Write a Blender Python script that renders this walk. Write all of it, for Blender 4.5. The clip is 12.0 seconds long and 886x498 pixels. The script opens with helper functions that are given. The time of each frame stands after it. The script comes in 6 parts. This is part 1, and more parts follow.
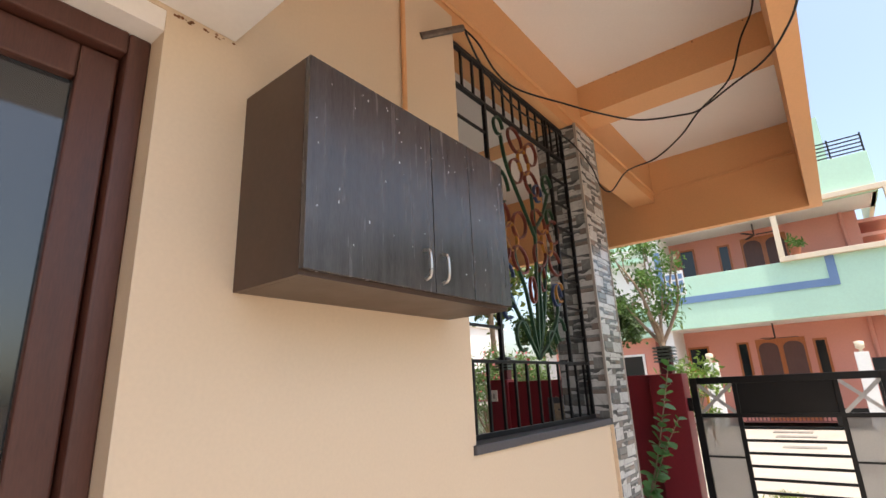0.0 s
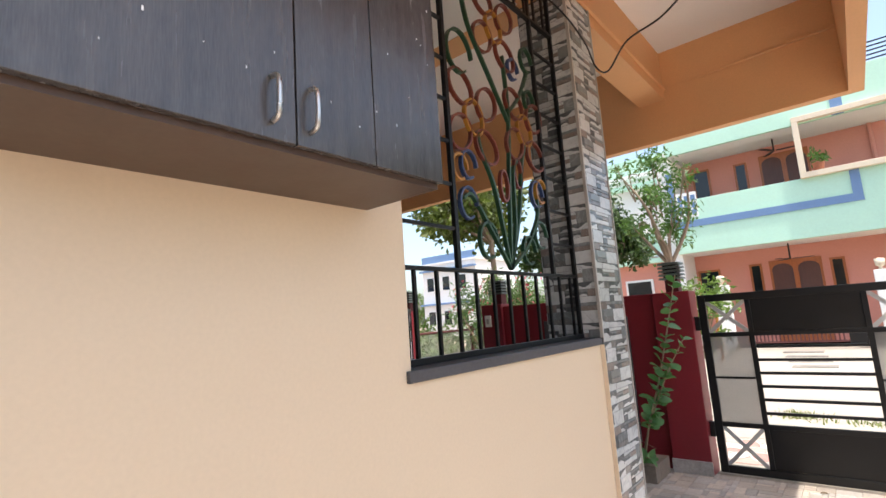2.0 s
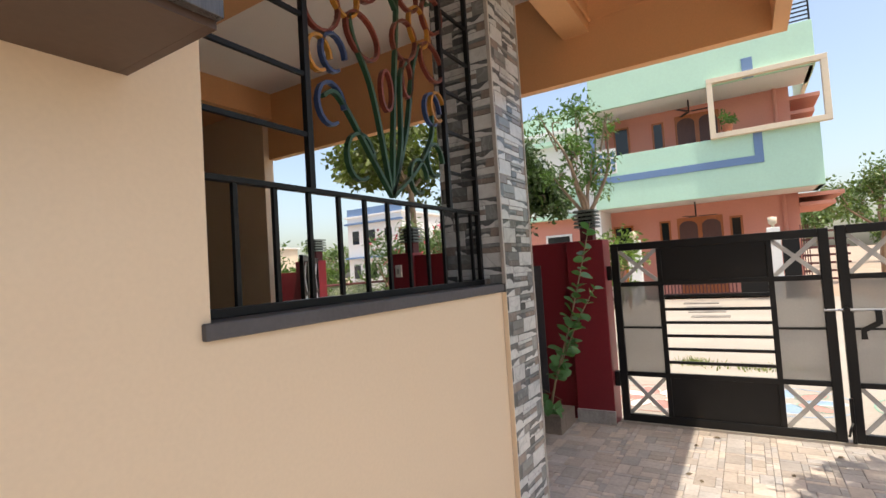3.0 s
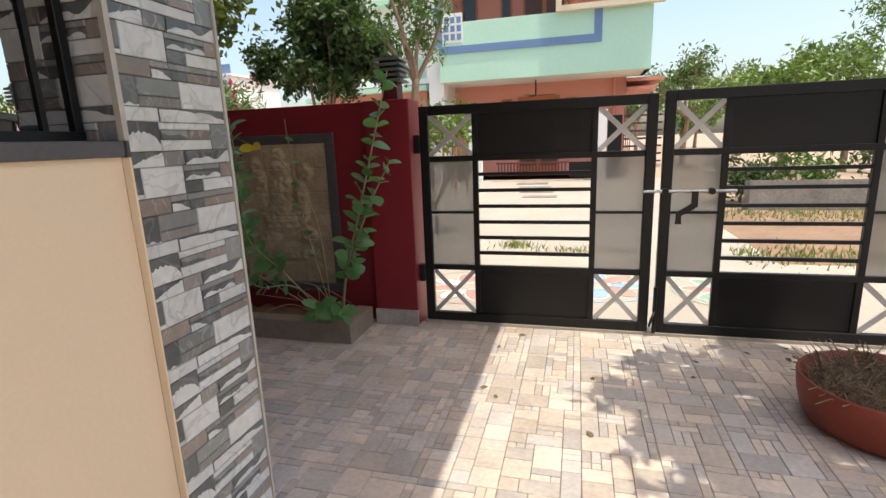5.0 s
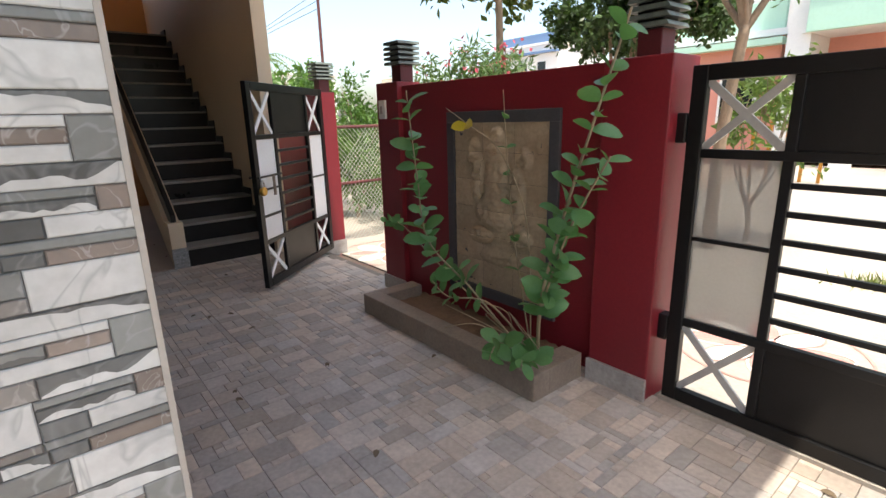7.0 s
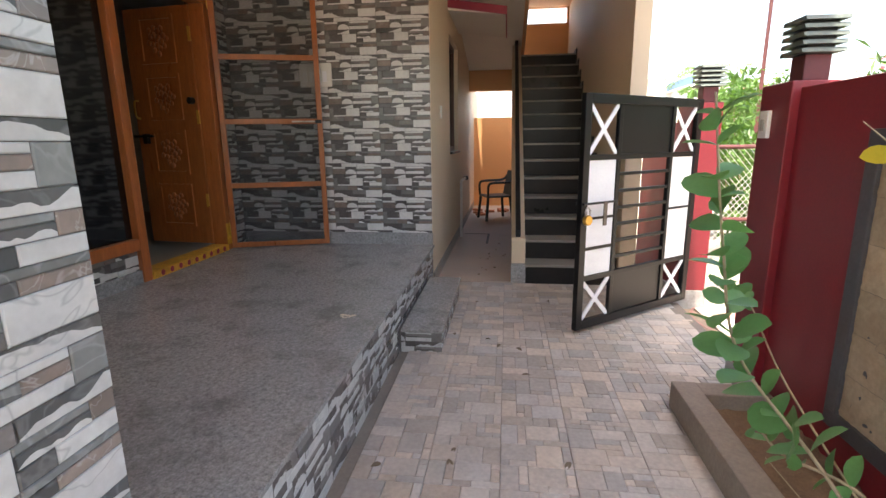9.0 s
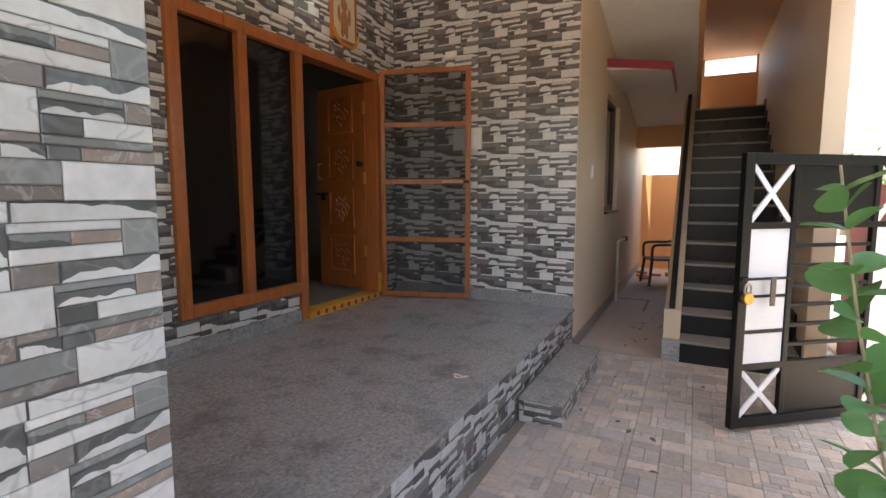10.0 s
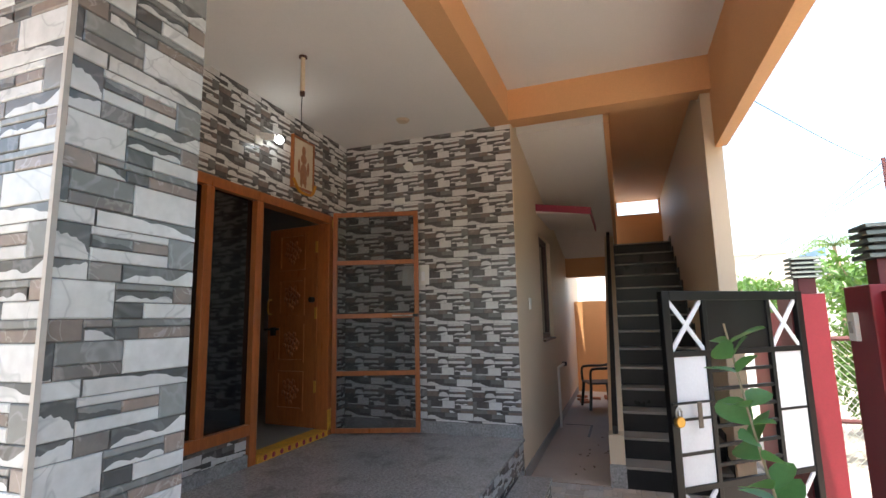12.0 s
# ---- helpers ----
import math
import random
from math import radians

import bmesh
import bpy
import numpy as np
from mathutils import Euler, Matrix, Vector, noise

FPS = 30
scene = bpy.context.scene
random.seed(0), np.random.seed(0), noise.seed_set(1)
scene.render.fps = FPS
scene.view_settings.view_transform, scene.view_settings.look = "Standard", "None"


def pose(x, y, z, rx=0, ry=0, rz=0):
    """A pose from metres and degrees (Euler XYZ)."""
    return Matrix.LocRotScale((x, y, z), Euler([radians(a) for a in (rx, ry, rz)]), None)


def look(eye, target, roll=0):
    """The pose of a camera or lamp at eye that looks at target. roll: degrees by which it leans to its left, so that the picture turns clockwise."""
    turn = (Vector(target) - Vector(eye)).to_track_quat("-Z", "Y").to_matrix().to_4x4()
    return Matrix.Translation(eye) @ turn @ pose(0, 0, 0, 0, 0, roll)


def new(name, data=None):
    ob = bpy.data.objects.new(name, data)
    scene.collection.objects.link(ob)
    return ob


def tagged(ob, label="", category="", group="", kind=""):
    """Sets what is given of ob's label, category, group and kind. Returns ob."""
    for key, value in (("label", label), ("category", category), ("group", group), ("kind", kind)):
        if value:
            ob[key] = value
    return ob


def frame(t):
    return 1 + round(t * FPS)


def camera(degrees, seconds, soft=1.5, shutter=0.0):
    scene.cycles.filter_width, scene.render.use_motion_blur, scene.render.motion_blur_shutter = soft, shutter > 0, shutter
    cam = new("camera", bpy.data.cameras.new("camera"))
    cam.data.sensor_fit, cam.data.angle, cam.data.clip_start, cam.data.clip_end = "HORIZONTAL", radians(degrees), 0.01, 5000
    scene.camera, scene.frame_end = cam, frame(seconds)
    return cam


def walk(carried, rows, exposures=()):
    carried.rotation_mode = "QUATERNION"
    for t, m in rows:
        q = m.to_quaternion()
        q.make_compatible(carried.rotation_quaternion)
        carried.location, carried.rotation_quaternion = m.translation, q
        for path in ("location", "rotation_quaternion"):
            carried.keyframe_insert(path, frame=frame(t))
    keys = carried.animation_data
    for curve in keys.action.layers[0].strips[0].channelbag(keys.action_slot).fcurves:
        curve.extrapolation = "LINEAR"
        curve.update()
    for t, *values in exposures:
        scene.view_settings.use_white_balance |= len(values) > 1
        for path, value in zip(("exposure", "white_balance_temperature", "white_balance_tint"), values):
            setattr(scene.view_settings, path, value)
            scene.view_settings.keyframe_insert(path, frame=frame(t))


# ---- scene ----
cam = camera(84.1, 12.0)
EXPOSURES = [(0.0, 1.27, 7000, 9), (0.5, 1.36, 6700, 8), (1.0, 1.55, 6250, 7), (1.5, 1.52, 6200, 7), (2.0, 1.38, 6700, 8), (2.5, 0.98, 7200, 9), (4.5, 1.0, 7250, 8), (5.5, 1.02, 7050, 7), (6.5, 1.5, 7000, 7), (8.3, 1.5, 6850, 6), (8.6, 1.8, 6900, 6), (9.0, 2.6, 7250, 8), (9.5, 2.65, 7250, 8), (10.5, 2.65, 7100, 8), (12.0, 2.35, 6650, 5)]
PATH = [
    (0, (0.142, 0.217, 1.491), (-1.037, 1.737, 2.036), -2.6),
    (0.5, (0.165, 0.336, 1.468), (-1.183, 1.722, 1.979), -2.5),
    (1, (0.165, 0.436, 1.448), (-1.282, 1.743, 1.891), -2.9),
    (1.5, (0.117, 0.572, 1.431), (-1.319, 1.896, 1.861), -3.4),
    (2, (0.022, 0.785, 1.417), (-1.237, 2.312, 1.706), -4.0),
    (2.5, (-0.04, 0.999, 1.371), (-1.095, 2.695, 1.484), -3.7),
    (2.7, (-0.057, 1.099, 1.362), (-1.105, 2.799, 1.467), -3.6),
    (4.3, (-0.138, 1.904, 1.309), (-0.988, 3.697, 1.066), -2.6),
    (4.5, (-0.12, 2.025, 1.284), (-0.864, 3.855, 0.977), -2.5),
    (5, (-0.04, 2.34, 1.252), (-0.561, 4.224, 0.825), -2.2),
    (5.5, (-0.07, 2.61, 1.259), (-0.589, 4.473, 0.751), -2.5),
    (6, (-0.065, 2.911, 1.283), (-0.84, 4.687, 0.788), -2.8),
    (6.5, (-0.066, 3.201, 1.266), (-1.241, 4.741, 0.77), -1.9),
    (6.7, (-0.066, 3.297, 1.285), (-1.39, 4.709, 0.779), -1.7),
    (8.3, (-0.42, 3.991, 1.323), (-2.335, 4.312, 0.844), -0.9),
    (8.5, (-0.459, 4.081, 1.326), (-2.398, 4.215, 0.853), -1.0),
    (9, (-0.584, 4.206, 1.314), (-2.522, 3.954, 0.886), -0.7),
    (9.5, (-0.699, 4.304, 1.341), (-2.583, 3.721, 1.012), -0.1),
    (10, (-0.693, 4.451, 1.361), (-2.464, 3.546, 1.149), -0.0),
    (10.5, (-0.605, 4.575, 1.396), (-2.295, 3.507, 1.334), 0.2),
    (11, (-0.507, 4.562, 1.431), (-2.202, 3.51, 1.568), -0.2),
    (11.5, (-0.435, 4.531, 1.44), (-2.205, 3.637, 1.702), -0.9),
    (12, (-0.428, 4.449, 1.443), (-2.291, 3.781, 1.731), -1.2),
]
walk(cam, [(t, look(eye, target, roll)) for t, eye, target, roll in PATH], exposures=EXPOSURES)


# ---- light ----
SUN_DIR = Vector((-0.28, 0.10, -1.0)).normalized()
world = bpy.data.worlds.new("world")
scene.world = world
world.use_nodes = True
_wn = world.node_tree.nodes
_sky = _wn.new("ShaderNodeTexSky")
_sky.sky_type = "NISHITA"
_sky.sun_disc = False
_sky.sun_elevation = math.asin(-SUN_DIR.z)
_sky.sun_rotation = math.atan2(-SUN_DIR.x, -SUN_DIR.y)
_sky.air_density, _sky.dust_density, _sky.ozone_density = 1.0, 3.4, 1.0
world.node_tree.links.new(_sky.outputs[0], _wn["Background"].inputs[0])
_wn["Background"].inputs[1].default_value = 0.15
sun = new("sun", bpy.data.lights.new("sun", "SUN"))
sun.data.energy, sun.data.angle, sun.data.color = 2.4, radians(0.6), (1.0, 0.955, 0.89)
sun.matrix_world = look((0, 0, 20), Vector((0, 0, 20)) + SUN_DIR)


# ---- materials ----
def mat(name, color, rough=0.6, metal=0.0, vary=0.12, scale=6.0, fine=60.0, bump=0.15, spec=0.5, dirt_or_sheen=0.0, dirt_or_sheen_color=(0.12, 0.09, 0.07), pieces=0.0, stretch=(1, 1, 1), island=0.0, alt=None, dirt_or_sheen_scale=0.0):
    """A procedural surface: base colour with two scales of variation, fine relief, and optional patches of dirt or
    painted sheen and piece-by-piece tint.
    """
    m = bpy.data.materials.new(name)
    m.use_nodes = True
    n, l = m.node_tree.nodes, m.node_tree.links
    b = n["Principled BSDF"]
    mp = n.new("ShaderNodeMapping")
    mp.inputs["Scale"].default_value = stretch
    geo = n.new("ShaderNodeNewGeometry")
    l.new(geo.outputs["Position"], mp.inputs[0])
    big, small = n.new("ShaderNodeTexNoise"), n.new("ShaderNodeTexNoise")
    big.inputs["Scale"].default_value, small.inputs["Scale"].default_value = scale, fine
    big.inputs["Detail"].default_value, small.inputs["Detail"].default_value = 5, 3
    for t in (big, small):
        l.new(mp.outputs[0], t.inputs["Vector"])
    add = n.new("ShaderNodeMath")
    add.operation = "MULTIPLY_ADD"
    add.inputs[1].default_value = 0.5
    l.new(small.outputs[0], add.inputs[0])
    half = n.new("ShaderNodeMath")
    half.operation = "MULTIPLY"
    half.inputs[1].default_value = 0.5
    l.new(big.outputs[0], half.inputs[0])
    l.new(half.outputs[0], add.inputs[2])
    val = n.new("ShaderNodeMapRange")
    val.inputs["From Min"].default_value, val.inputs["From Max"].default_value = 0.3, 0.7
    val.inputs["To Min"].default_value, val.inputs["To Max"].default_value = 1 - vary, 1 + vary
    l.new(add.outputs[0], val.inputs[0])
    hue = n.new("ShaderNodeHueSaturation")
    hue.inputs["Color"].default_value = (*color, 1)
    value = val.outputs[0]
    if pieces or island:
        tint = n.new("ShaderNodeMapRange")
        amount = pieces or island
        tint.inputs["To Min"].default_value, tint.inputs["To Max"].default_value = 1 - amount, 1 + amount
        if pieces:
            info = n.new("ShaderNodeObjectInfo")
            l.new(info.outputs["Random"], tint.inputs[0])
        else:
            l.new(geo.outputs["Random Per Island"], tint.inputs[0])
        mul = n.new("ShaderNodeMath")
        mul.operation = "MULTIPLY"
        l.new(tint.outputs[0], mul.inputs[0])
        l.new(value, mul.inputs[1])
        value = mul.outputs[0]
        if alt:
            spin = n.new("ShaderNodeMath")
            spin.operation = "MULTIPLY"
            spin.inputs[1].default_value = 7.31
            l.new(info.outputs["Random"] if pieces else geo.outputs["Random Per Island"], spin.inputs[0])
            frac = n.new("ShaderNodeMath")
            frac.operation = "FRACT"
            l.new(spin.outputs[0], frac.inputs[0])
            two = n.new("ShaderNodeMix")
            two.data_type = "RGBA"
            l.new(frac.outputs[0], two.inputs["Factor"])
            two.inputs["A"].default_value, two.inputs["B"].default_value = (*color, 1), (*alt, 1)
            l.new(two.outputs["Result"], hue.inputs["Color"])
    l.new(value, hue.inputs["Value"])
    out = hue.outputs[0]
    if dirt_or_sheen:
        d = n.new("ShaderNodeTexNoise")
        d.inputs["Scale"].default_value, d.inputs["Detail"].default_value, d.inputs["Roughness"].default_value = dirt_or_sheen_scale or scale * 0.35, 8, 0.7
        l.new(geo.outputs["Position"], d.inputs["Vector"])
        r = n.new("ShaderNodeMapRange")
        r.inputs["From Min"].default_value, r.inputs["From Max"].default_value = 0.5, 0.75
        r.inputs["To Max"].default_value = dirt_or_sheen
        l.new(d.outputs[0], r.inputs[0])
        mix = n.new("ShaderNodeMix")
        mix.data_type = "RGBA"
        l.new(r.outputs[0], mix.inputs["Factor"])
        l.new(out, mix.inputs["A"])
        mix.inputs["B"].default_value = (*dirt_or_sheen_color, 1)
        out = mix.outputs["Result"]
    l.new(out, b.inputs["Base Color"])
    rr = n.new("ShaderNodeMapRange")
    rr.inputs["To Min"].default_value, rr.inputs["To Max"].default_value = max(rough - 0.08, 0.02), min(rough + 0.1, 1)
    l.new(big.outputs[0], rr.inputs[0])
    l.new(rr.outputs[0], b.inputs["Roughness"])
    b.inputs["Metallic"].default_value = metal
    b.inputs["Specular IOR Level"].default_value = spec
    if bump:
        bp = n.new("ShaderNodeBump")
        bp.inputs["Strength"].default_value, bp.inputs["Distance"].default_value = bump, 0.004
        l.new(add.outputs[0], bp.inputs["Height"])
        l.new(bp.outputs[0], b.inputs["Normal"])
    return m


CREAM = mat("cream_wall_paint", (0.70, 0.56, 0.40), 0.6, vary=0.035, scale=1.3, fine=90, bump=0.04, dirt_or_sheen=0.10, dirt_or_sheen_color=(0.62, 0.45, 0.33))
ORANGE = mat("orange_beam_paint", (0.74, 0.40, 0.185), 0.6, vary=0.06, scale=1.5, fine=80, bump=0.1, dirt_or_sheen=0.12, dirt_or_sheen_color=(0.5, 0.28, 0.14))
WHITE = mat("white_ceiling_paint", (0.84, 0.80, 0.75), 0.7, vary=0.03, scale=1.2, fine=70, bump=0.08, dirt_or_sheen=0.15, dirt_or_sheen_color=(0.66, 0.6, 0.54))
RED = mat("dark_red_paint", (0.21, 0.013, 0.022), 0.45, vary=0.12, scale=3, fine=70, bump=0.12, dirt_or_sheen=0.12, dirt_or_sheen_color=(0.12, 0.03, 0.03))
BLACK = mat("black_gate_paint", (0.006, 0.006, 0.0065), 0.38, vary=0.3, scale=8, fine=120, bump=0.06, spec=0.35, dirt_or_sheen=0.03, dirt_or_sheen_color=(0.10, 0.08, 0.06))
SILVER = mat("silver_paint", (0.50, 0.49, 0.47), 0.4, metal=0.3, vary=0.1, scale=20, bump=0.05)
GATE_WHITE = mat("white_gate_paint", (0.82, 0.82, 0.84), 0.35, vary=0.05, scale=6, bump=0.05, dirt_or_sheen=0.08, dirt_or_sheen_color=(0.5, 0.47, 0.42))
GRANITE = mat("grey_granite", (0.32, 0.315, 0.31), 0.2, vary=0.5, scale=55, fine=170, bump=0.03, dirt_or_sheen=0.75, dirt_or_sheen_color=(0.11, 0.107, 0.105), dirt_or_sheen_scale=4.5)
GRANITE_BLACK = mat("black_granite", (0.016, 0.015, 0.015), 0.3, vary=0.3, scale=6, fine=150, bump=0.02, spec=0.3, dirt_or_sheen=0.05)
TREAD = mat("grey_stair_tread", (0.27, 0.25, 0.225), 0.35, vary=0.2, scale=5, fine=120, bump=0.04, dirt_or_sheen=0.2)
WOOD = mat("orange_teak", (0.37, 0.112, 0.03), 0.3, vary=0.28, scale=7, fine=40, bump=0.12, stretch=(6, 6, 0.6))
WOOD_DARK = mat("brown_door_wood", (0.085, 0.03, 0.02), 0.4, vary=0.25, scale=7, fine=50, bump=0.1, stretch=(5, 5, 0.6), dirt_or_sheen=0.08, dirt_or_sheen_color=(0.25, 0.16, 0.13))
# the pale bluish patches paint a cloudy sky sheen into the laminate's colour
LAMINATE = mat("dark_wood_laminate", (0.062, 0.054, 0.052), 0.24, vary=0.5, scale=5, fine=45, bump=0.05, spec=0.75, stretch=(9, 9, 0.7), dirt_or_sheen=0.4, dirt_or_sheen_color=(0.115, 0.115, 0.12), dirt_or_sheen_scale=5.0)
CARCASS = mat("brown_laminate", (0.075, 0.044, 0.031), 0.42, vary=0.15, scale=9, fine=70, bump=0.05, dirt_or_sheen=0.10, dirt_or_sheen_color=(0.13, 0.10, 0.08))
STEEL = mat("brushed_steel", (0.6, 0.58, 0.55), 0.28, metal=0.9, vary=0.08, scale=30, bump=0.03)
PINK = mat("pink_house_paint", (0.62, 0.27, 0.21), 0.7, vary=0.06, scale=0.8, fine=20, bump=0.05, dirt_or_sheen=0.1, dirt_or_sheen_color=(0.45, 0.2, 0.16))
MINT = mat("mint_house_paint", (0.47, 0.72, 0.58), 0.7, vary=0.05, scale=0.7, fine=20, bump=0.05, dirt_or_sheen=0.12, dirt_or_sheen_color=(0.4, 0.55, 0.48))
BLUE = mat("blue_trim_paint", (0.14, 0.24, 0.42), 0.6, vary=0.06, scale=1, fine=20, bump=0.05)
HOUSE_WHITE = mat("white_house_paint", (0.78, 0.78, 0.76), 0.7, vary=0.05, scale=0.8, fine=20, bump=0.05, dirt_or_sheen=0.15, dirt_or_sheen_color=(0.55, 0.52, 0.48))
CONCRETE = mat("dusty_concrete", (0.37, 0.33, 0.285), 0.85, vary=0.14, scale=1.2, fine=40, bump=0.25, dirt_or_sheen=0.35, dirt_or_sheen_color=(0.36, 0.27, 0.2))
EARTH = mat("dry_earth", (0.38, 0.285, 0.21), 0.95, vary=0.25, scale=2, fine=30, bump=0.5, dirt_or_sheen=0.4, dirt_or_sheen_color=(0.2, 0.15, 0.09))
CEMENT = mat("brown_cement", (0.46, 0.375, 0.315), 0.6, vary=0.14, scale=2.5, fine=60, bump=0.12, dirt_or_sheen=0.4, dirt_or_sheen_color=(0.28, 0.21, 0.17))
VERGE = mat("reddish_earth", (0.24, 0.15, 0.10), 0.95, vary=0.3, scale=2.5, fine=30, bump=0.5, dirt_or_sheen=0.5, dirt_or_sheen_color=(0.22, 0.19, 0.08))
SOIL = mat("planter_soil", (0.16, 0.10, 0.06), 0.95, vary=0.3, scale=12, fine=90, bump=0.7)
TERRACOTTA = mat("red_planter_paint", (0.20, 0.032, 0.016), 0.5, vary=0.15, scale=5, fine=60, bump=0.12, dirt_or_sheen=0.2, dirt_or_sheen_color=(0.2, 0.09, 0.05))


GROUT = mat("floor_grout", (0.22, 0.19, 0.165), 0.85, vary=0.15, scale=8, fine=60, bump=0.2)
GROUT_TILE = mat("tile_joint", (0.13, 0.125, 0.12), 0.8, vary=0.1, scale=10, bump=0.1)
ROOM = mat("dim_room_plaster", (0.55, 0.54, 0.53), 0.75, vary=0.05, scale=1.5, bump=0.05)
# darker copy of the room plaster: an unlit interior's shade put into the colour
DARK_ROOM = mat("shade_dark_plaster", (0.30, 0.27, 0.25), 0.8, vary=0.08, scale=2, bump=0.05)
GRANITE_LIGHT = mat("grey_marble", (0.36, 0.34, 0.32), 0.35, vary=0.25, scale=12, fine=60, bump=0.05, dirt_or_sheen=0.3, dirt_or_sheen_color=(0.18, 0.13, 0.1))
PLANTER_TILE = mat("planter_tile", (0.24, 0.19, 0.15), 0.6, vary=0.22, scale=9, fine=70, bump=0.2, dirt_or_sheen=0.4, dirt_or_sheen_color=(0.15, 0.10, 0.07))
SLATE = mat("dark_slate", (0.075, 0.072, 0.078), 0.5, vary=0.18, scale=6, fine=70, bump=0.1)
SANDSTONE = mat("tan_sandstone", (0.44, 0.34, 0.23), 0.75, vary=0.2, scale=6, fine=60, bump=0.25, dirt_or_sheen=0.6, dirt_or_sheen_color=(0.26, 0.17, 0.10), pieces=0.10)
RED_DARK = mat("lamp_base_paint", (0.10, 0.012, 0.016), 0.5, vary=0.15, scale=8, bump=0.1)
LAMP_GREEN = mat("grey_green_paint", (0.11, 0.135, 0.12), 0.5, vary=0.25, scale=12, bump=0.1, dirt_or_sheen=0.3)
STEEL_DARK = mat("rusty_steel", (0.16, 0.13, 0.11), 0.5, metal=0.6, vary=0.3, scale=20, bump=0.1)
BRASS = mat("brass", (0.60, 0.36, 0.09), 0.3, metal=0.85, vary=0.12, scale=25, bump=0.05)
PLASTIC = mat("white_plastic", (0.78, 0.76, 0.71), 0.35, vary=0.03, scale=10, bump=0.02)
TRIM_GREY = mat("grey_trim", (0.40, 0.37, 0.33), 0.45, vary=0.1, scale=10, bump=0.05)
YELLOW = mat("yellow_enamel", (0.38, 0.17, 0.025), 0.35, vary=0.15, scale=15, bump=0.05)
MAROON = mat("maroon_enamel", (0.15, 0.032, 0.018), 0.35, vary=0.15, scale=15, bump=0.05)
STEM_GREEN = mat("green_enamel", (0.02, 0.06, 0.028), 0.35, vary=0.15, scale=15, bump=0.05)
PAINT_BLUE = mat("blue_enamel", (0.03, 0.05, 0.12), 0.35, vary=0.15, scale=15, bump=0.05)
MAROON_WALL = mat("maroon_paint", (0.28, 0.02, 0.055), 0.5, vary=0.1, scale=5, bump=0.05)
GOLD_PAINT = mat("yellow_ornament_paint", (0.62, 0.33, 0.04), 0.45, vary=0.35, scale=22, fine=90, bump=0.2, dirt_or_sheen=0.25, dirt_or_sheen_color=(0.3, 0.08, 0.02))
WOOD_CARVED = mat("carved_teak", (0.33, 0.098, 0.028), 0.35, vary=0.25, scale=12, fine=60, bump=0.15)
PLAQUE = mat("cream_plaque", (0.66, 0.55, 0.40), 0.4, vary=0.06, scale=10, bump=0.03)
FIGURE = mat("brown_figure", (0.34, 0.15, 0.07), 0.5, vary=0.2, scale=25, bump=0.1)
GARLAND = mat("dried_marigold", (0.55, 0.24, 0.03), 0.8, vary=0.3, scale=50, fine=160, bump=0.6)
CHAIR = mat("dark_green_plastic", (0.018, 0.028, 0.024), 0.4, vary=0.1, scale=8, bump=0.03)
BRICK = mat("broken_brick", (0.36, 0.13, 0.07), 0.9, vary=0.25, scale=20, bump=0.4)
STRAW = mat("dry_straw", (0.17, 0.125, 0.08), 0.85, vary=0.2, scale=20, bump=0.0, island=0.35)

STAIN = mat("rust_stain", (0.22, 0.09, 0.03), 0.8, vary=0.2, scale=30, bump=0.0)
RUST_RED = mat("reddish_iron_paint", (0.11, 0.03, 0.028), 0.6, vary=0.25, scale=12, bump=0.1, dirt_or_sheen=0.2)
WIRE = mat("galvanised_wire", (0.55, 0.56, 0.50), 0.5, metal=0.3, vary=0.1, scale=20, bump=0.0)
CHALK_BLUE = mat("blue_powder", (0.25, 0.37, 0.52), 0.9, vary=0.25, scale=9, fine=60, bump=0.0, dirt_or_sheen=0.4, dirt_or_sheen_color=(0.31, 0.262, 0.215))
CHALK_RED = mat("red_powder", (0.44, 0.23, 0.20), 0.9, vary=0.25, scale=9, fine=60, bump=0.0, dirt_or_sheen=0.4, dirt_or_sheen_color=(0.31, 0.262, 0.215))
CHALK_GREEN = mat("green_powder", (0.22, 0.37, 0.29), 0.9, vary=0.25, scale=9, fine=60, bump=0.0, dirt_or_sheen=0.4, dirt_or_sheen_color=(0.31, 0.262, 0.215))
CHALK_WHITE = mat("white_powder", (0.70, 0.66, 0.60), 0.9, vary=0.2, scale=9, fine=60, bump=0.0, dirt_or_sheen=0.5, dirt_or_sheen_color=(0.31, 0.262, 0.215))
STONE = mat("grey_field_stone", (0.22, 0.20, 0.18), 0.9, vary=0.35, scale=4, fine=25, bump=0.6, dirt_or_sheen=0.3)
HOUSE_CREAM = mat("cream_house_paint", (0.70, 0.60, 0.46), 0.7, vary=0.06, scale=1, fine=20, bump=0.05)


def thin_sheet(name, color, holes, rough=0.5):
    """A woven or perforated sheet: part solid, part open."""
    m = mat(name, color, rough, vary=0.06, scale=4, fine=80, bump=0.0, dirt_or_sheen=0.2, dirt_or_sheen_color=tuple(c * 0.6 for c in color))
    n, l = m.node_tree.nodes, m.node_tree.links
    mix, clear = n.new("ShaderNodeMixShader"), n.new("ShaderNodeBsdfTransparent")
    mix.inputs[0].default_value = holes
    l.new(n["Principled BSDF"].outputs[0], mix.inputs[1])
    l.new(clear.outputs[0], mix.inputs[2])
    l.new(mix.outputs[0], n["Material Output"].inputs["Surface"])
    return m


MESH = thin_sheet("grey_gate_mesh", (0.34, 0.33, 0.31), 0.38)
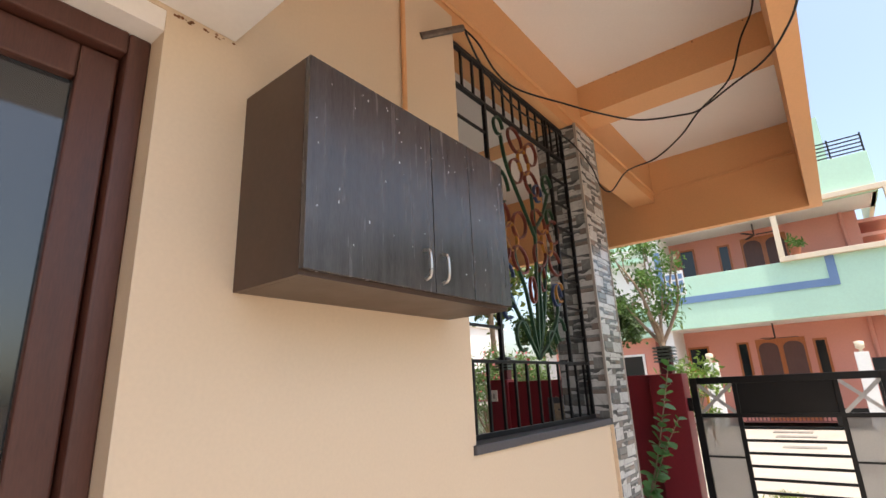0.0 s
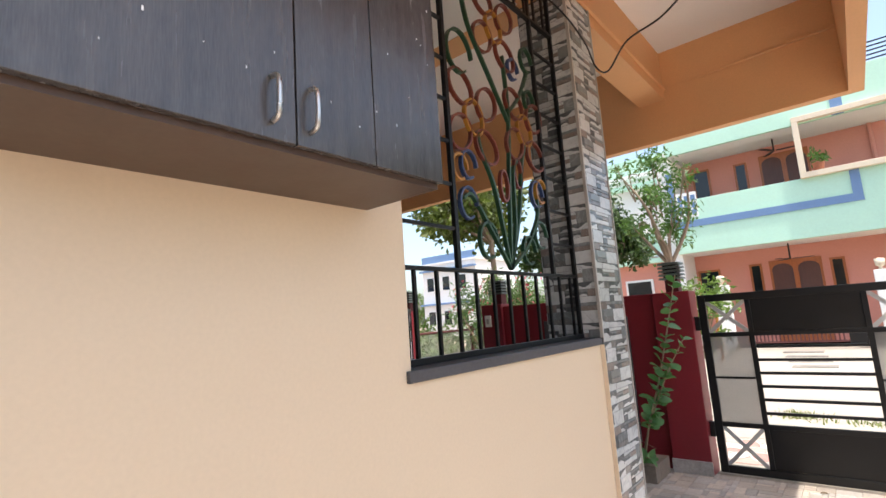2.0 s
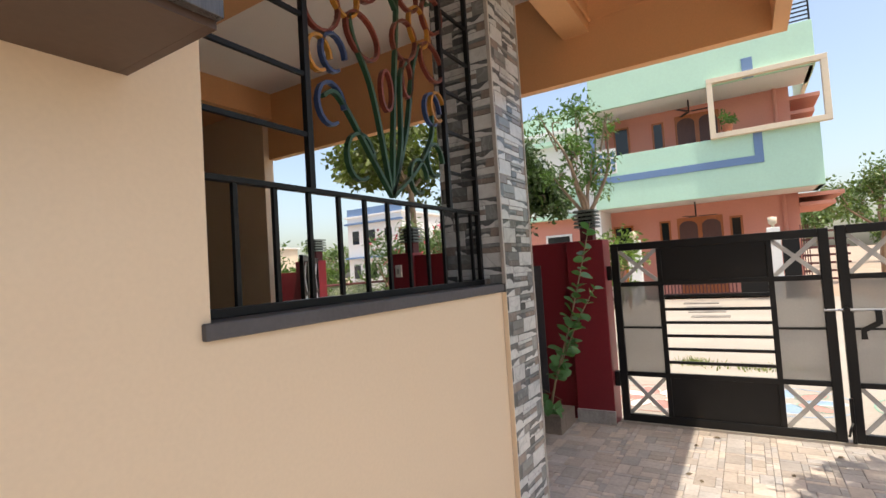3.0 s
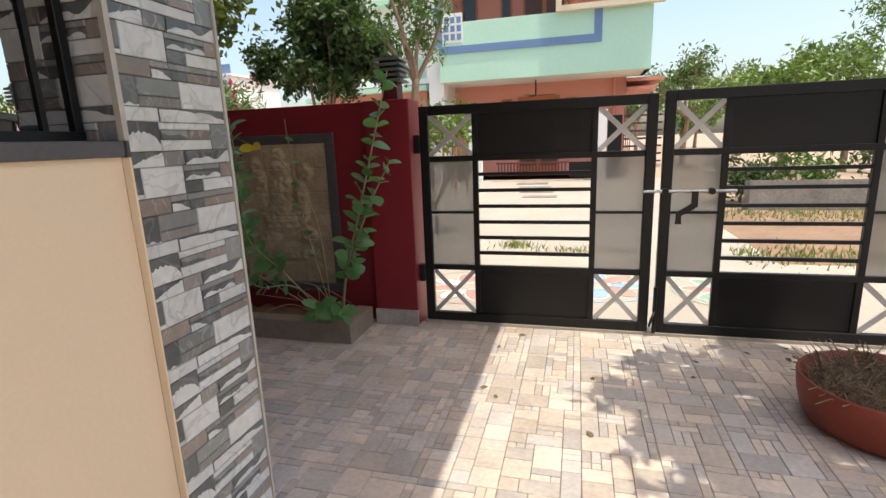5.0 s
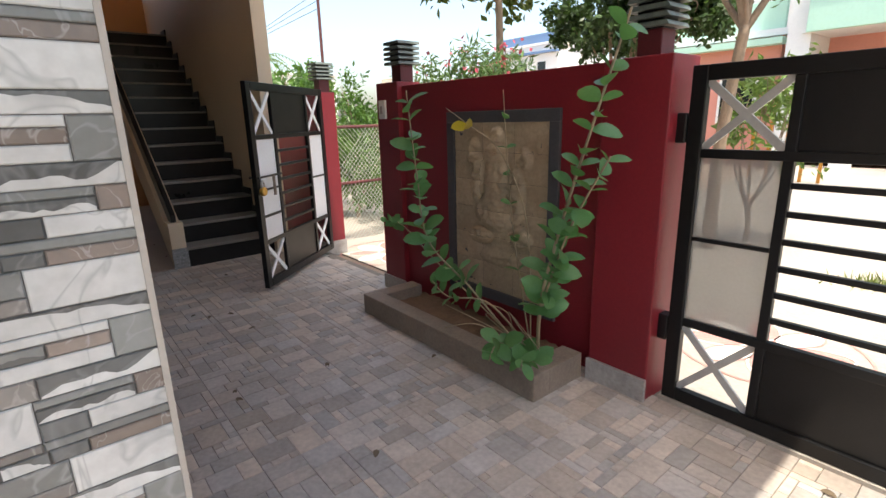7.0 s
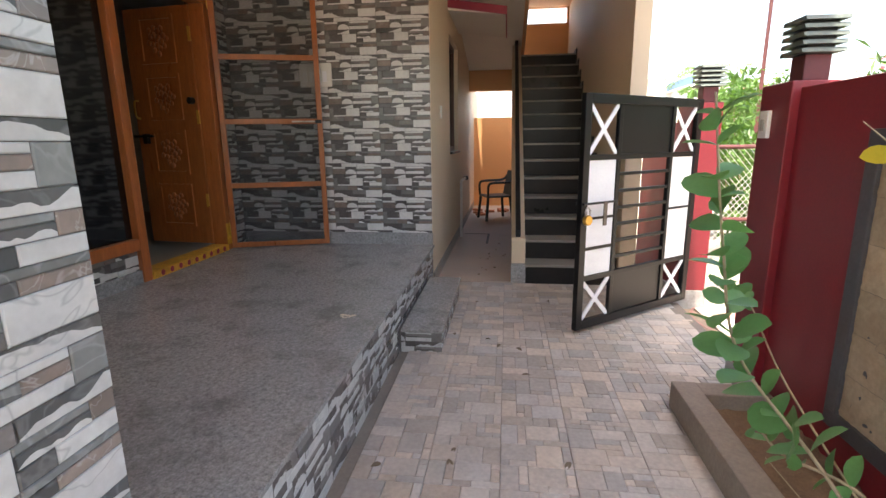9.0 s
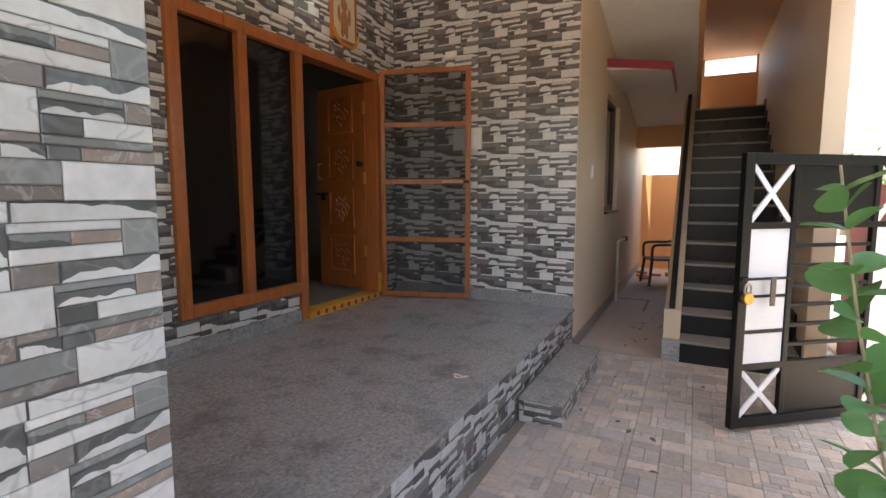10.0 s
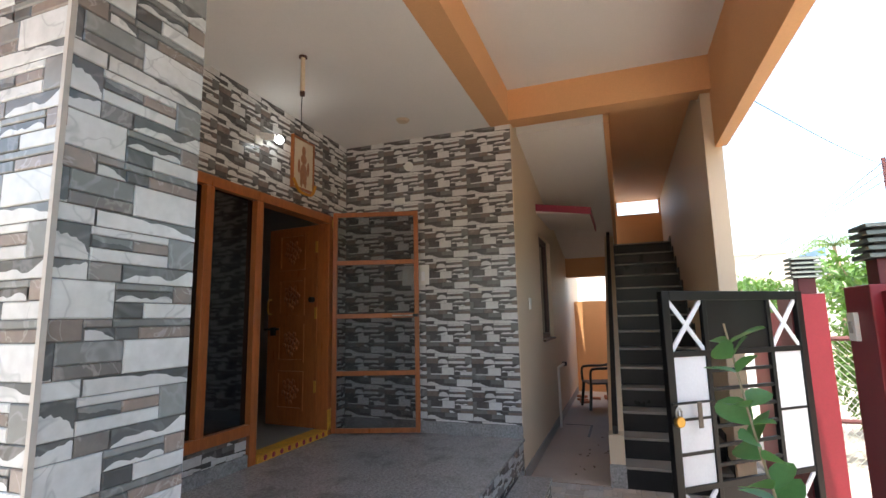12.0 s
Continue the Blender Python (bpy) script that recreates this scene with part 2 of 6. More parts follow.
SCREEN = thin_sheet("dark_insect_mesh", (0.03, 0.03, 0.032), 0.76)


def glass(name, color, rough=0.03):
    m = bpy.data.materials.new(name)
    m.use_nodes = True
    b = m.node_tree.nodes["Principled BSDF"]
    b.inputs["Base Color"].default_value = (*color, 1)
    b.inputs["Roughness"].default_value = rough
    b.inputs["IOR"].default_value = 1.52
    return m


GLASS_DARK = glass("dark_tinted_glass", (0.012, 0.015, 0.018))
GLASS_FILM = glass("reflective_film_glass", (0.02, 0.026, 0.03), 0.06)
GLASS_FILM.node_tree.nodes["Principled BSDF"].inputs["IOR"].default_value = 1.85
GLASS_BLACK = glass("black_glass", (0.004, 0.004, 0.005), 0.05)
BULB = bpy.data.materials.new("lit_bulb")
BULB.use_nodes = True
BULB.node_tree.nodes["Principled BSDF"].inputs["Emission Color"].default_value = (0.9, 0.95, 1.0, 1)
BULB.node_tree.nodes["Principled BSDF"].inputs["Emission Strength"].default_value = 5.0


# ---- geometry helpers ----
def box(bm, x0, x1, y0, y1, z0, z1, bevel=0.0):
    vs = [bm.verts.new((x, y, z)) for x in (x0, x1) for y in (y0, y1) for z in (z0, z1)]
    fs = [bm.faces.new([vs[i] for i in f]) for f in ((0, 1, 3, 2), (4, 6, 7, 5), (0, 4, 5, 1), (2, 3, 7, 6), (0, 2, 6, 4), (1, 5, 7, 3))]
    if bevel:
        bmesh.ops.bevel(bm, geom=list({e for f in fs for e in f.edges}), offset=bevel, segments=2, profile=0.5, affect="EDGES")
    return bm


def boxes(*rows, bevel=0.0):
    bm = bmesh.new()
    for r in rows:
        box(bm, *r, bevel=bevel)
    return bm


def prism(profile, y0, y1, axis="y"):
    """A closed profile drawn out along an axis: profile points are (x, z) for y, (y, z) for x, (x, y) for z."""
    bm = bmesh.new()
    put = {"y": lambda a, b, c: (a, c, b), "x": lambda a, b, c: (c, a, b), "z": lambda a, b, c: (a, b, c)}[axis]
    r0 = [bm.verts.new(put(a, b, y0)) for a, b in profile]
    r1 = [bm.verts.new(put(a, b, y1)) for a, b in profile]
    n = len(profile)
    for i in range(n):
        bm.faces.new((r0[i], r0[(i + 1) % n], r1[(i + 1) % n], r1[i]))
    bm.faces.new(r0[::-1])
    bm.faces.new(r1)
    bmesh.ops.recalc_face_normals(bm, faces=bm.faces[:])
    return bm


def tube(points, radius, sides=8, closed=False, bm=None, taper=None):
    """A round bar along points."""
    bm = bm or bmesh.new()
    pts = [Vector(p) for p in points]
    n, rings = len(pts), []
    side = None
    for i, p in enumerate(pts):
        a = pts[(i - 1) % n] if (closed or i > 0) else p
        b = pts[(i + 1) % n] if (closed or i < n - 1) else p
        d = (b - a).normalized() if (b - a).length > 1e-9 else Vector((0, 0, 1))
        if side is None:
            side = d.orthogonal().normalized()
        side = (side - d * side.dot(d))
        side = side.normalized() if side.length > 1e-6 else d.orthogonal().normalized()
        other = d.cross(side)
        r = radius if taper is None else radius * (1 - (1 - taper) * i / max(n - 1, 1))
        rings.append([bm.verts.new(p + r * (math.cos(2 * math.pi * k / sides) * side + math.sin(2 * math.pi * k / sides) * other)) for k in range(sides)])
    for i in range(n if closed else n - 1):
        u, v = rings[i], rings[(i + 1) % n]
        for k in range(sides):
            bm.faces.new((u[k], u[(k + 1) % sides], v[(k + 1) % sides], v[k]))
    if not closed:
        bm.faces.new(rings[0][::-1])
        bm.faces.new(rings[-1])
    return bm


def lathe(profile, sides=24, bm=None, at=(0, 0, 0)):
    """A turned shape from (radius, z) points."""
    bm = bm or bmesh.new()
    rings = [[bm.verts.new((at[0] + r * math.cos(2 * math.pi * k / sides), at[1] + r * math.sin(2 * math.pi * k / sides), at[2] + z)) for k in range(sides)] for r, z in profile]
    for u, v in zip(rings, rings[1:]):
        for k in range(sides):
            bm.faces.new((u[k], u[(k + 1) % sides], v[(k + 1) % sides], v[k]))
    if profile[0][0] > 1e-4:
        bm.faces.new(rings[0][::-1])
    if profile[-1][0] > 1e-4:
        bm.faces.new(rings[-1])
    return bm


def ribbon(points, normal, width, depth, closed=False, bm=None):
    """A flat iron bar bent along points that lie in one plane: width in the plane, depth along its normal."""
    bm = bm or bmesh.new()
    pts, nrm = [Vector(p) for p in points], Vector(normal)
    n, rings = len(pts), []
    for i, p in enumerate(pts):
        a = pts[(i - 1) % n] if (closed or i > 0) else p
        b = pts[(i + 1) % n] if (closed or i < n - 1) else p
        s = nrm.cross((b - a).normalized()) * width / 2
        o = nrm * depth / 2
        rings.append([bm.verts.new(q) for q in (p - s - o, p + s - o, p + s + o, p - s + o)])
    for i in range(n if closed else n - 1):
        u, v = rings[i], rings[(i + 1) % n]
        for k in range(4):
            bm.faces.new((u[k], u[(k + 1) % 4], v[(k + 1) % 4], v[k]))
    if not closed:
        bm.faces.new(rings[0][::-1])
        bm.faces.new(rings[-1])
    return bm


def spline(points, steps=8):
    """A smooth line through points."""
    pts = [Vector(p) for p in points]
    out = []
    for i in range(len(pts) - 1):
        p0, p1, p2, p3 = pts[max(i - 1, 0)], pts[i], pts[i + 1], pts[min(i + 2, len(pts) - 1)]
        for k in range(steps):
            t = k / steps
            out.append(0.5 * ((2 * p1) + (p2 - p0) * t + (2 * p0 - 5 * p1 + 4 * p2 - p3) * t * t + (3 * p1 - p0 - 3 * p2 + p3) * t ** 3))
    return out + [pts[-1]]


def mesh_of(name, bm, material, smooth=False):
    me = bpy.data.meshes.new(name)
    bm.normal_update()
    bm.to_mesh(me)
    bm.free()
    me.materials.append(material)
    if smooth:
        me.polygons.foreach_set("use_smooth", [True] * len(me.polygons))
    return me


def part(name, bm, material, parent, label="", smooth=False):
    ob = new(name, bm if isinstance(bm, bpy.types.Mesh) else mesh_of(name, bm, material, smooth))
    ob.parent = parent
    if label:
        ob["label"] = label
    return ob


def solid(name, bm, material, label, category, group="", kind="", smooth=False):
    return tagged(new(name, mesh_of(name, bm, material, smooth)), label, category, group, kind)


def thing(name, label, category, group="", kind="", at=None):
    ob = tagged(new(name), label, category, group, kind)
    if at is not None:
        ob.matrix_basis = at
    return ob


def structure(name, bm, material, label, category):
    return solid(name, bm, material, label, category, kind="structure")


# ---- plan ----
FLOOR_Z = 0.38      # porch floor
CEIL_Z = 3.35       # porch ceiling
CANOPY_Z = 3.66     # underside of the slab over the path
BEAM_Z = 3.22       # underside of the house beams
WX = -1.0           # outer face of the side wall
FRONT_Y = 3.54      # house front
BACK_Y = 1.70       # porch back wall
TILE_X = -5.0      # porch end wall
GATE_Y = 5.53
WIN_Y0, WIN_Y1, SILL_Z, WIN_TOP = 1.84, 3.21, 1.28, 3.20
RISE, RUN = 0.183, 0.26
STAIR_X = -5.08     # first riser

# ground
structure("ground", boxes((-300, 300, 5.62, 400, -0.5, -0.06), (-300, 300, -300, -12, -0.5, -0.06), (-300, -14, -12, 5.62, -0.5, -0.06), (14, 300, -12, 5.62, -0.5, -0.06)), EARTH, "dry brown earth with scattered weeds", "ground")
structure("road", boxes((-60, 60, 5.75, 10.4, -0.06, -0.045)), CONCRETE, "pale dusty concrete village road", "road")
structure("pavement", prism([(10.4, -0.06), (16.4, -0.06), (16.4, 0.12), (12.6, -0.02), (10.4, -0.045)], -3.9, 2.2, "x"), CONCRETE, "pale cement forecourt of the opposite house", "pavement")
courtyard = structure("floor_courtyard", boxes((-14, 14, -12, 5.62, -0.5, -0.012)), GROUT, "stone-look courtyard paving tiles with thin joints", "floor")
structure("floor_passage", boxes((-11.0, -5.12, FRONT_Y, 5.21, -0.012, 0.001)), CEMENT, "smooth brown cement floor of the passage", "floor")
structure("floor_porch", boxes((TILE_X, -1.2, BACK_Y, FRONT_Y - 0.012, -0.012, FLOOR_Z - 0.02), (TILE_X, -1.2, BACK_Y, FRONT_Y + 0.012, FLOOR_Z - 0.02, FLOOR_Z)), GRANITE, "speckled grey granite porch floor slab", "floor")

# side wall with the window and a side door
structure("wall_side", boxes((-1.2, WX, -6, -0.52, -0.012, 3.22), (-1.2, WX, 0.61, WIN_Y0, -0.012, 3.22), (-1.2, WX, WIN_Y0, WIN_Y1, -0.012, SILL_Z - 0.035), (-1.2, WX, -0.52, 0.61, 2.43, 3.22)), CREAM, "cream painted plaster side wall of the house", "wall")
# wall behind the side door, its gloom painted in with the darker plaster
structure("wall_room_side", boxes((-1.4, -1.2, -6, BACK_Y - 0.2, -0.012, 3.22)), DARK_ROOM, "inner plaster wall of the house, coloured dark as if unlit", "wall")
structure("beam_side", boxes((-1.25, -1.03, -6, 5.29, BEAM_Z, CANOPY_Z)), ORANGE, "orange painted concrete beam along the side wall", "beam")
structure("sunshade_door", boxes((-1.0, -0.45, -0.9, 0.79, 2.44, 2.51), bevel=0.006), WHITE, "white plastered sunshade slab over the side door", "sunshade")
structure("lintel_door", boxes((-1.2, WX - 0.003, -0.52, 0.61, 2.37, 2.43)), WHITE, "white plastered lintel over the side door", "lintel")
pillar = structure("pillar", boxes((-1.278, -0.985, WIN_Y1 + 0.006, FRONT_Y - 0.006, -0.012, BEAM_Z)), GROUT_TILE, "square porch pillar clad in slate-look tiles", "pillar")
wall_back = structure("wall_porch_back", boxes((TILE_X, -4.74, BACK_Y - 0.2, BACK_Y - 0.006, -0.012, CEIL_Z), (-3.62, -2.56, BACK_Y - 0.2, BACK_Y - 0.006, -0.012, 0.61), (-2.56, -1.2, BACK_Y - 0.2, BACK_Y - 0.006, -0.012, CEIL_Z), (-4.74, -2.56, BACK_Y - 0.2, BACK_Y - 0.006, 2.52, CEIL_Z)), GROUT_TILE, "porch back wall clad in slate-look tiles", "wall")
wall_end = structure("wall_porch_end", boxes((TILE_X - 0.2, TILE_X - 0.006, BACK_Y - 0.2, FRONT_Y - 0.006, -0.012, CEIL_Z)), GROUT_TILE, "porch end wall clad in slate-look tiles", "wall")
structure("ceiling_porch", boxes((TILE_X - 0.2, -1.25, BACK_Y - 0.2, FRONT_Y - 0.2, CEIL_Z, CEIL_Z + 0.12)), WHITE, "white painted porch ceiling", "ceiling")
structure("beam_porch_front", boxes((TILE_X - 0.2, -1.25, FRONT_Y - 0.2, FRONT_Y, 3.345, CANOPY_Z)), ORANGE, "orange painted beam along the porch front", "beam")
structure("baseboard_end", boxes((TILE_X, TILE_X + 0.018, BACK_Y + 0.01, FRONT_Y, FLOOR_Z, 0.49)), GRANITE, "grey granite skirting along the porch wall", "skirting")
structure("baseboard_back", boxes((-3.62, -1.2, BACK_Y, BACK_Y + 0.018, FLOOR_Z, 0.47)), GRANITE, "grey granite skirting along the porch wall", "skirting")
# a dim room behind the front door
structure("wall_room", boxes((-7.2, -1.4, -3.0, -2.8, -0.012, 3.5), (-7.2, -7.0, -2.8, 1.4, -0.012, 3.5), (-7.0, TILE_X - 0.2, 1.2, 1.4, -0.012, 3.5), (-3.70, -3.64, 0.2, 1.48, 0.38, 3.5)), ROOM, "grey-white plaster walls of a dim room", "wall")
structure("floor_room", boxes((-7.0, -1.4, -2.8, BACK_Y - 0.2, 0.0, FLOOR_Z)), TREAD, "grey stone floor of a dim room", "floor")
structure("ceiling_room", boxes((-7.2, -1.2, -3.0, BACK_Y - 0.2, 3.5, 3.62)), ROOM, "white ceiling of a dim room", "ceiling")
# house front beside the stair
structure("wall_front", boxes((-6.46, TILE_X - 0.2, FRONT_Y - 0.2, FRONT_Y, -0.012, CANOPY_Z), (-7.45, -6.46, FRONT_Y - 0.2, FRONT_Y, -0.012, 1.17), (-7.45, -6.46, FRONT_Y - 0.2, FRONT_Y, 2.5, CANOPY_Z), (-9.9, -7.45, FRONT_Y - 0.2, FRONT_Y, -0.012, CANOPY_Z), (-12.0, -9.9, FRONT_Y - 0.2, FRONT_Y, -0.012, 2.3), (TILE_X - 0.2, TILE_X - 0.003, FRONT_Y - 0.0055, FRONT_Y, -0.012, CANOPY_Z)), CREAM, "cream painted house front wall along the passage", "wall")
structure("trim_passage", boxes((-10.6, -5.0, FRONT_Y, FRONT_Y + 0.012, -0.012, 0.11)), TREAD, "grey cement skirting along the passage wall", "skirting")
structure("canopy_slab", boxes((-5.25, 0.19, FRONT_Y, 5.29, CANOPY_Z, CANOPY_Z + 0.14), (-1.25, 0.19, -6, FRONT_Y, CANOPY_Z, CANOPY_Z + 0.14)), WHITE, "white underside of the upper balcony slab", "ceiling")
structure("beam_canopy_front", boxes((-5.0, 0.28, 5.29, 5.38, 2.855, CANOPY_Z + 0.14)), ORANGE, "orange painted beam along the balcony front", "beam")
structure("beam_canopy_edge", boxes((0.19, 0.28, -6, 5.29, 2.855, CANOPY_Z + 0.14)), ORANGE, "orange painted edge beam of the balcony", "beam")
structure("beam_cross", boxes((-1.03, 0.19, 3.49, 3.74, 3.41, CANOPY_Z)), ORANGE, "orange painted cross beam under the slab", "beam")
structure("beam_cross_back", boxes((-1.03, 0.19, -0.6, -0.37, 3.41, CANOPY_Z)), ORANGE, "orange painted cross beam under the slab", "beam")
structure("beam_cross_stair", boxes((-5.12, -4.92, FRONT_Y, 5.29, 3.35, CANOPY_Z)), ORANGE, "orange painted cross beam over the stair foot", "beam")
structure("wall_stair", prism([(-12.0, -0.012), (-5.0, -0.012), (-5.0, 3.349), (-5.2, 3.349), (-5.2, 5.6), (-9.8, 5.6), (-9.8, 1.78), (-12.0, 1.78)], 5.211, 5.345), CREAM, "cream painted wall along the outer side of the stair", "wall")
structure("wall_passage_end", boxes((-11.0, -10.8, FRONT_Y, 5.35, -0.012, 1.77)), ORANGE, "orange painted wall at the end of the passage", "wall")
structure("wall_beyond", boxes((-15.2, -15.0, 2.2, 5.3, -0.06, 3.4)), HOUSE_WHITE, "sunlit white wall beyond the passage", "wall")
structure("wall_landing", boxes((-9.8, -9.7, 4.41, 5.23, -0.012, 3.25), (-9.8, -9.7, 4.41, 5.23, 3.50, 5.6), (-9.8, -9.7, 4.41, 4.49, 3.25, 3.50), (-9.8, -9.7, 5.18, 5.23, 3.25, 3.50)), ORANGE, "orange painted stairwell wall with a slot opening", "wall")
structure("beam_landing", boxes((-9.7, -9.5, FRONT_Y, 4.40, 2.165, 2.50)), ORANGE, "orange painted landing beam over the passage", "beam")
structure("ceiling_stair", boxes((-9.7, -5.12, 4.46, 5.21, 3.505, 3.58)), ORANGE, "orange painted slab over the stair", "ceiling")
structure("ceiling_stairwell", boxes((-9.8, -5.3, FRONT_Y - 0.2, 5.35, 5.6, 5.7)), WHITE, "white ceiling over the stairwell", "ceiling")
structure("wall_stairwell_upper", boxes((-9.8, -5.25, FRONT_Y - 0.2, FRONT_Y, CANOPY_Z, 5.6), (-5.3, -5.2, FRONT_Y, 5.23, CANOPY_Z + 0.0, 5.6)), CREAM, "cream painted upper wall of the stairwell", "wall")
# upper flight seen from below, with its soffit falling away over the passage
structure("stair_soffit", prism([(-5.3, 3.34), (-5.3, 3.55), (-9.5, 2.70), (-9.5, 2.50)], FRONT_Y, 4.40, "y"), WHITE, "white plastered underside of the upper stair flight", "ceiling")
structure("wall_stair_upper", prism([(-5.3, 3.33), (-5.3, 4.2), (-9.5, 3.1), (-9.5, 2.49)], 4.402, 4.45, "y"), ORANGE, "orange painted side of the upper stair flight", "wall")

# stair
stair = thing("stair", "straight stair with dark granite risers and grey treads", "stair", kind="structure")
for i in range(14):
    x = STAIR_X - RUN * i
    part("riser", boxes((x - RUN, x - 0.012, 4.39, 5.21, -0.012 if i == 0 else RISE * (i - 1), RISE * (i + 1) - 0.022)), GRANITE_BLACK, stair, "black granite riser")
    part("tread", boxes((x - RUN - 0.01, x, 4.39, 5.21, RISE * (i + 1) - 0.022, RISE * (i + 1)), bevel=0.003), TREAD, stair, "dusty grey granite tread")
    part("skirting_piece", boxes((x - RUN, x, 5.198, 5.2105, RISE * i, RISE * (i + 1) + 0.07)), GRANITE_BLACK, stair, "black granite stair skirting")
part("landing", boxes((-9.7, -8.73, 4.39, 5.21, 2.39, 2.562)), TREAD, stair)
xs0, xs1 = -5.10, -8.75
slope = lambda x, off: (STAIR_X - x) * RISE / RUN + off
part("parapet", prism([(xs0, -0.012), (xs1, slope(xs1, -0.2)), (xs1, slope(xs1, 0.30)), (-5.45, 0.56), (-5.28, 0.43), (xs0, 0.43)], 4.265, 4.39, "y"), CREAM, stair, "cream plastered stair parapet")
part("parapet_base", boxes((xs0, xs0 + 0.014, 4.26, 4.395, -0.012, 0.19)), GRANITE, stair, "grey granite foot of the parapet")
part("coping", prism([(-5.14, 0.432), (-5.26, 0.432), (xs1, slope(xs1, 0.302)), (xs1, slope(xs1, 0.47)), (-5.30, 0.62), (-5.14, 0.50)], 4.30, 4.345, "y"), GRANITE_BLACK, stair, "black granite coping of the parapet")

# porch step
step = thing("porch_step", "granite-topped step clad in slate-look tile", "step", kind="structure")
part("core", boxes((-4.69, -3.485, FRONT_Y, 3.805, -0.012, 0.13)), GROUT_TILE, step)
part("top", boxes((-4.71, -3.465, FRONT_Y + 0.013, 3.825, 0.13, 0.152), bevel=0.003), GRANITE, step, "polished grey granite slab")

# compound wall with posts
wall_c = thing("compound_wall", "dark red painted compound wall with square posts", "wall", kind="structure")
part("wall_panel", boxes((-3.2, -1.38, 5.50, 5.62, -0.012, 1.53), bevel=0.004), RED, wall_c)
part("post", boxes((-1.40, -1.09, 5.43, 5.66, -0.012, 1.53), bevel=0.006), RED, wall_c)
part("post", boxes((-3.32, -3.05, 5.46, 5.66, -0.012, 1.56), bevel=0.006), RED, wall_c)
part("post_plinth", boxes((-1.40, -1.085, 5.41, 5.43, -0.012, 0.11), bevel=0.002), GRANITE_LIGHT, wall_c, "grey marble plinth tile")
part("post_plinth", boxes((-3.33, -3.04, 5.445, 5.46, -0.012, 0.11), bevel=0.002), GRANITE_LIGHT, wall_c, "grey marble plinth tile")
post = thing("gate_post", "dark red painted gate post beside the fence", "post", kind="structure")
part("shaft", boxes((-4.98, -4.66, 5.60, 5.82, -0.06, 1.58), bevel=0.006), RED, post)
part("plinth", boxes((-4.99, -4.65, 5.59, 5.83, -0.06, 0.1), bevel=0.003), GRANITE_LIGHT, post, "grey marble plinth")
part("post_wing", boxes((-6.2, -4.98, 5.66, 5.78, -0.06, 1.45), bevel=0.004), RED, post, "dark red boundary wall stub")

# closing walls out of sight
structure("wall_neighbour", boxes((6.2, 6.35, -6, 5.4, -0.012, 1.5), (-1.0, 6.35, -6.2, -6.0, -0.012, 3.6), (2.17, 6.35, 5.44, 5.6, -0.012, 1.5)), CREAM, "plain boundary wall", "wall")


# ---- openings ----
def louver_lamp(x, y, z):
    t = thing("gate_lamp", "weathered louvred lamp on a red post", "lamp", "lamps on the posts", at=pose(x, y, z))
    part("base", boxes((-0.055, 0.055, -0.055, 0.055, 0, 0.11), bevel=0.004), RED_DARK, t, "dark red lamp base")
    part("stem", boxes((-0.06, 0.06, -0.06, 0.06, 0.11, 0.27), bevel=0.006), BLACK, t)
    for k in range(5):
        z0 = 0.115 + 0.033 * k
        part("louver", prism([(-0.095, z0), (0.095, z0), (0.085, z0 + 0.018), (-0.085, z0 + 0.018)], -0.09, 0.09), LAMP_GREEN, t, "grey-green painted louvre")
    return t


louver_lamp(-1.24, 5.56, 1.53)
louver_lamp(-3.12, 5.56, 1.56)
louver_lamp(-4.72, 5.72, 1.58)


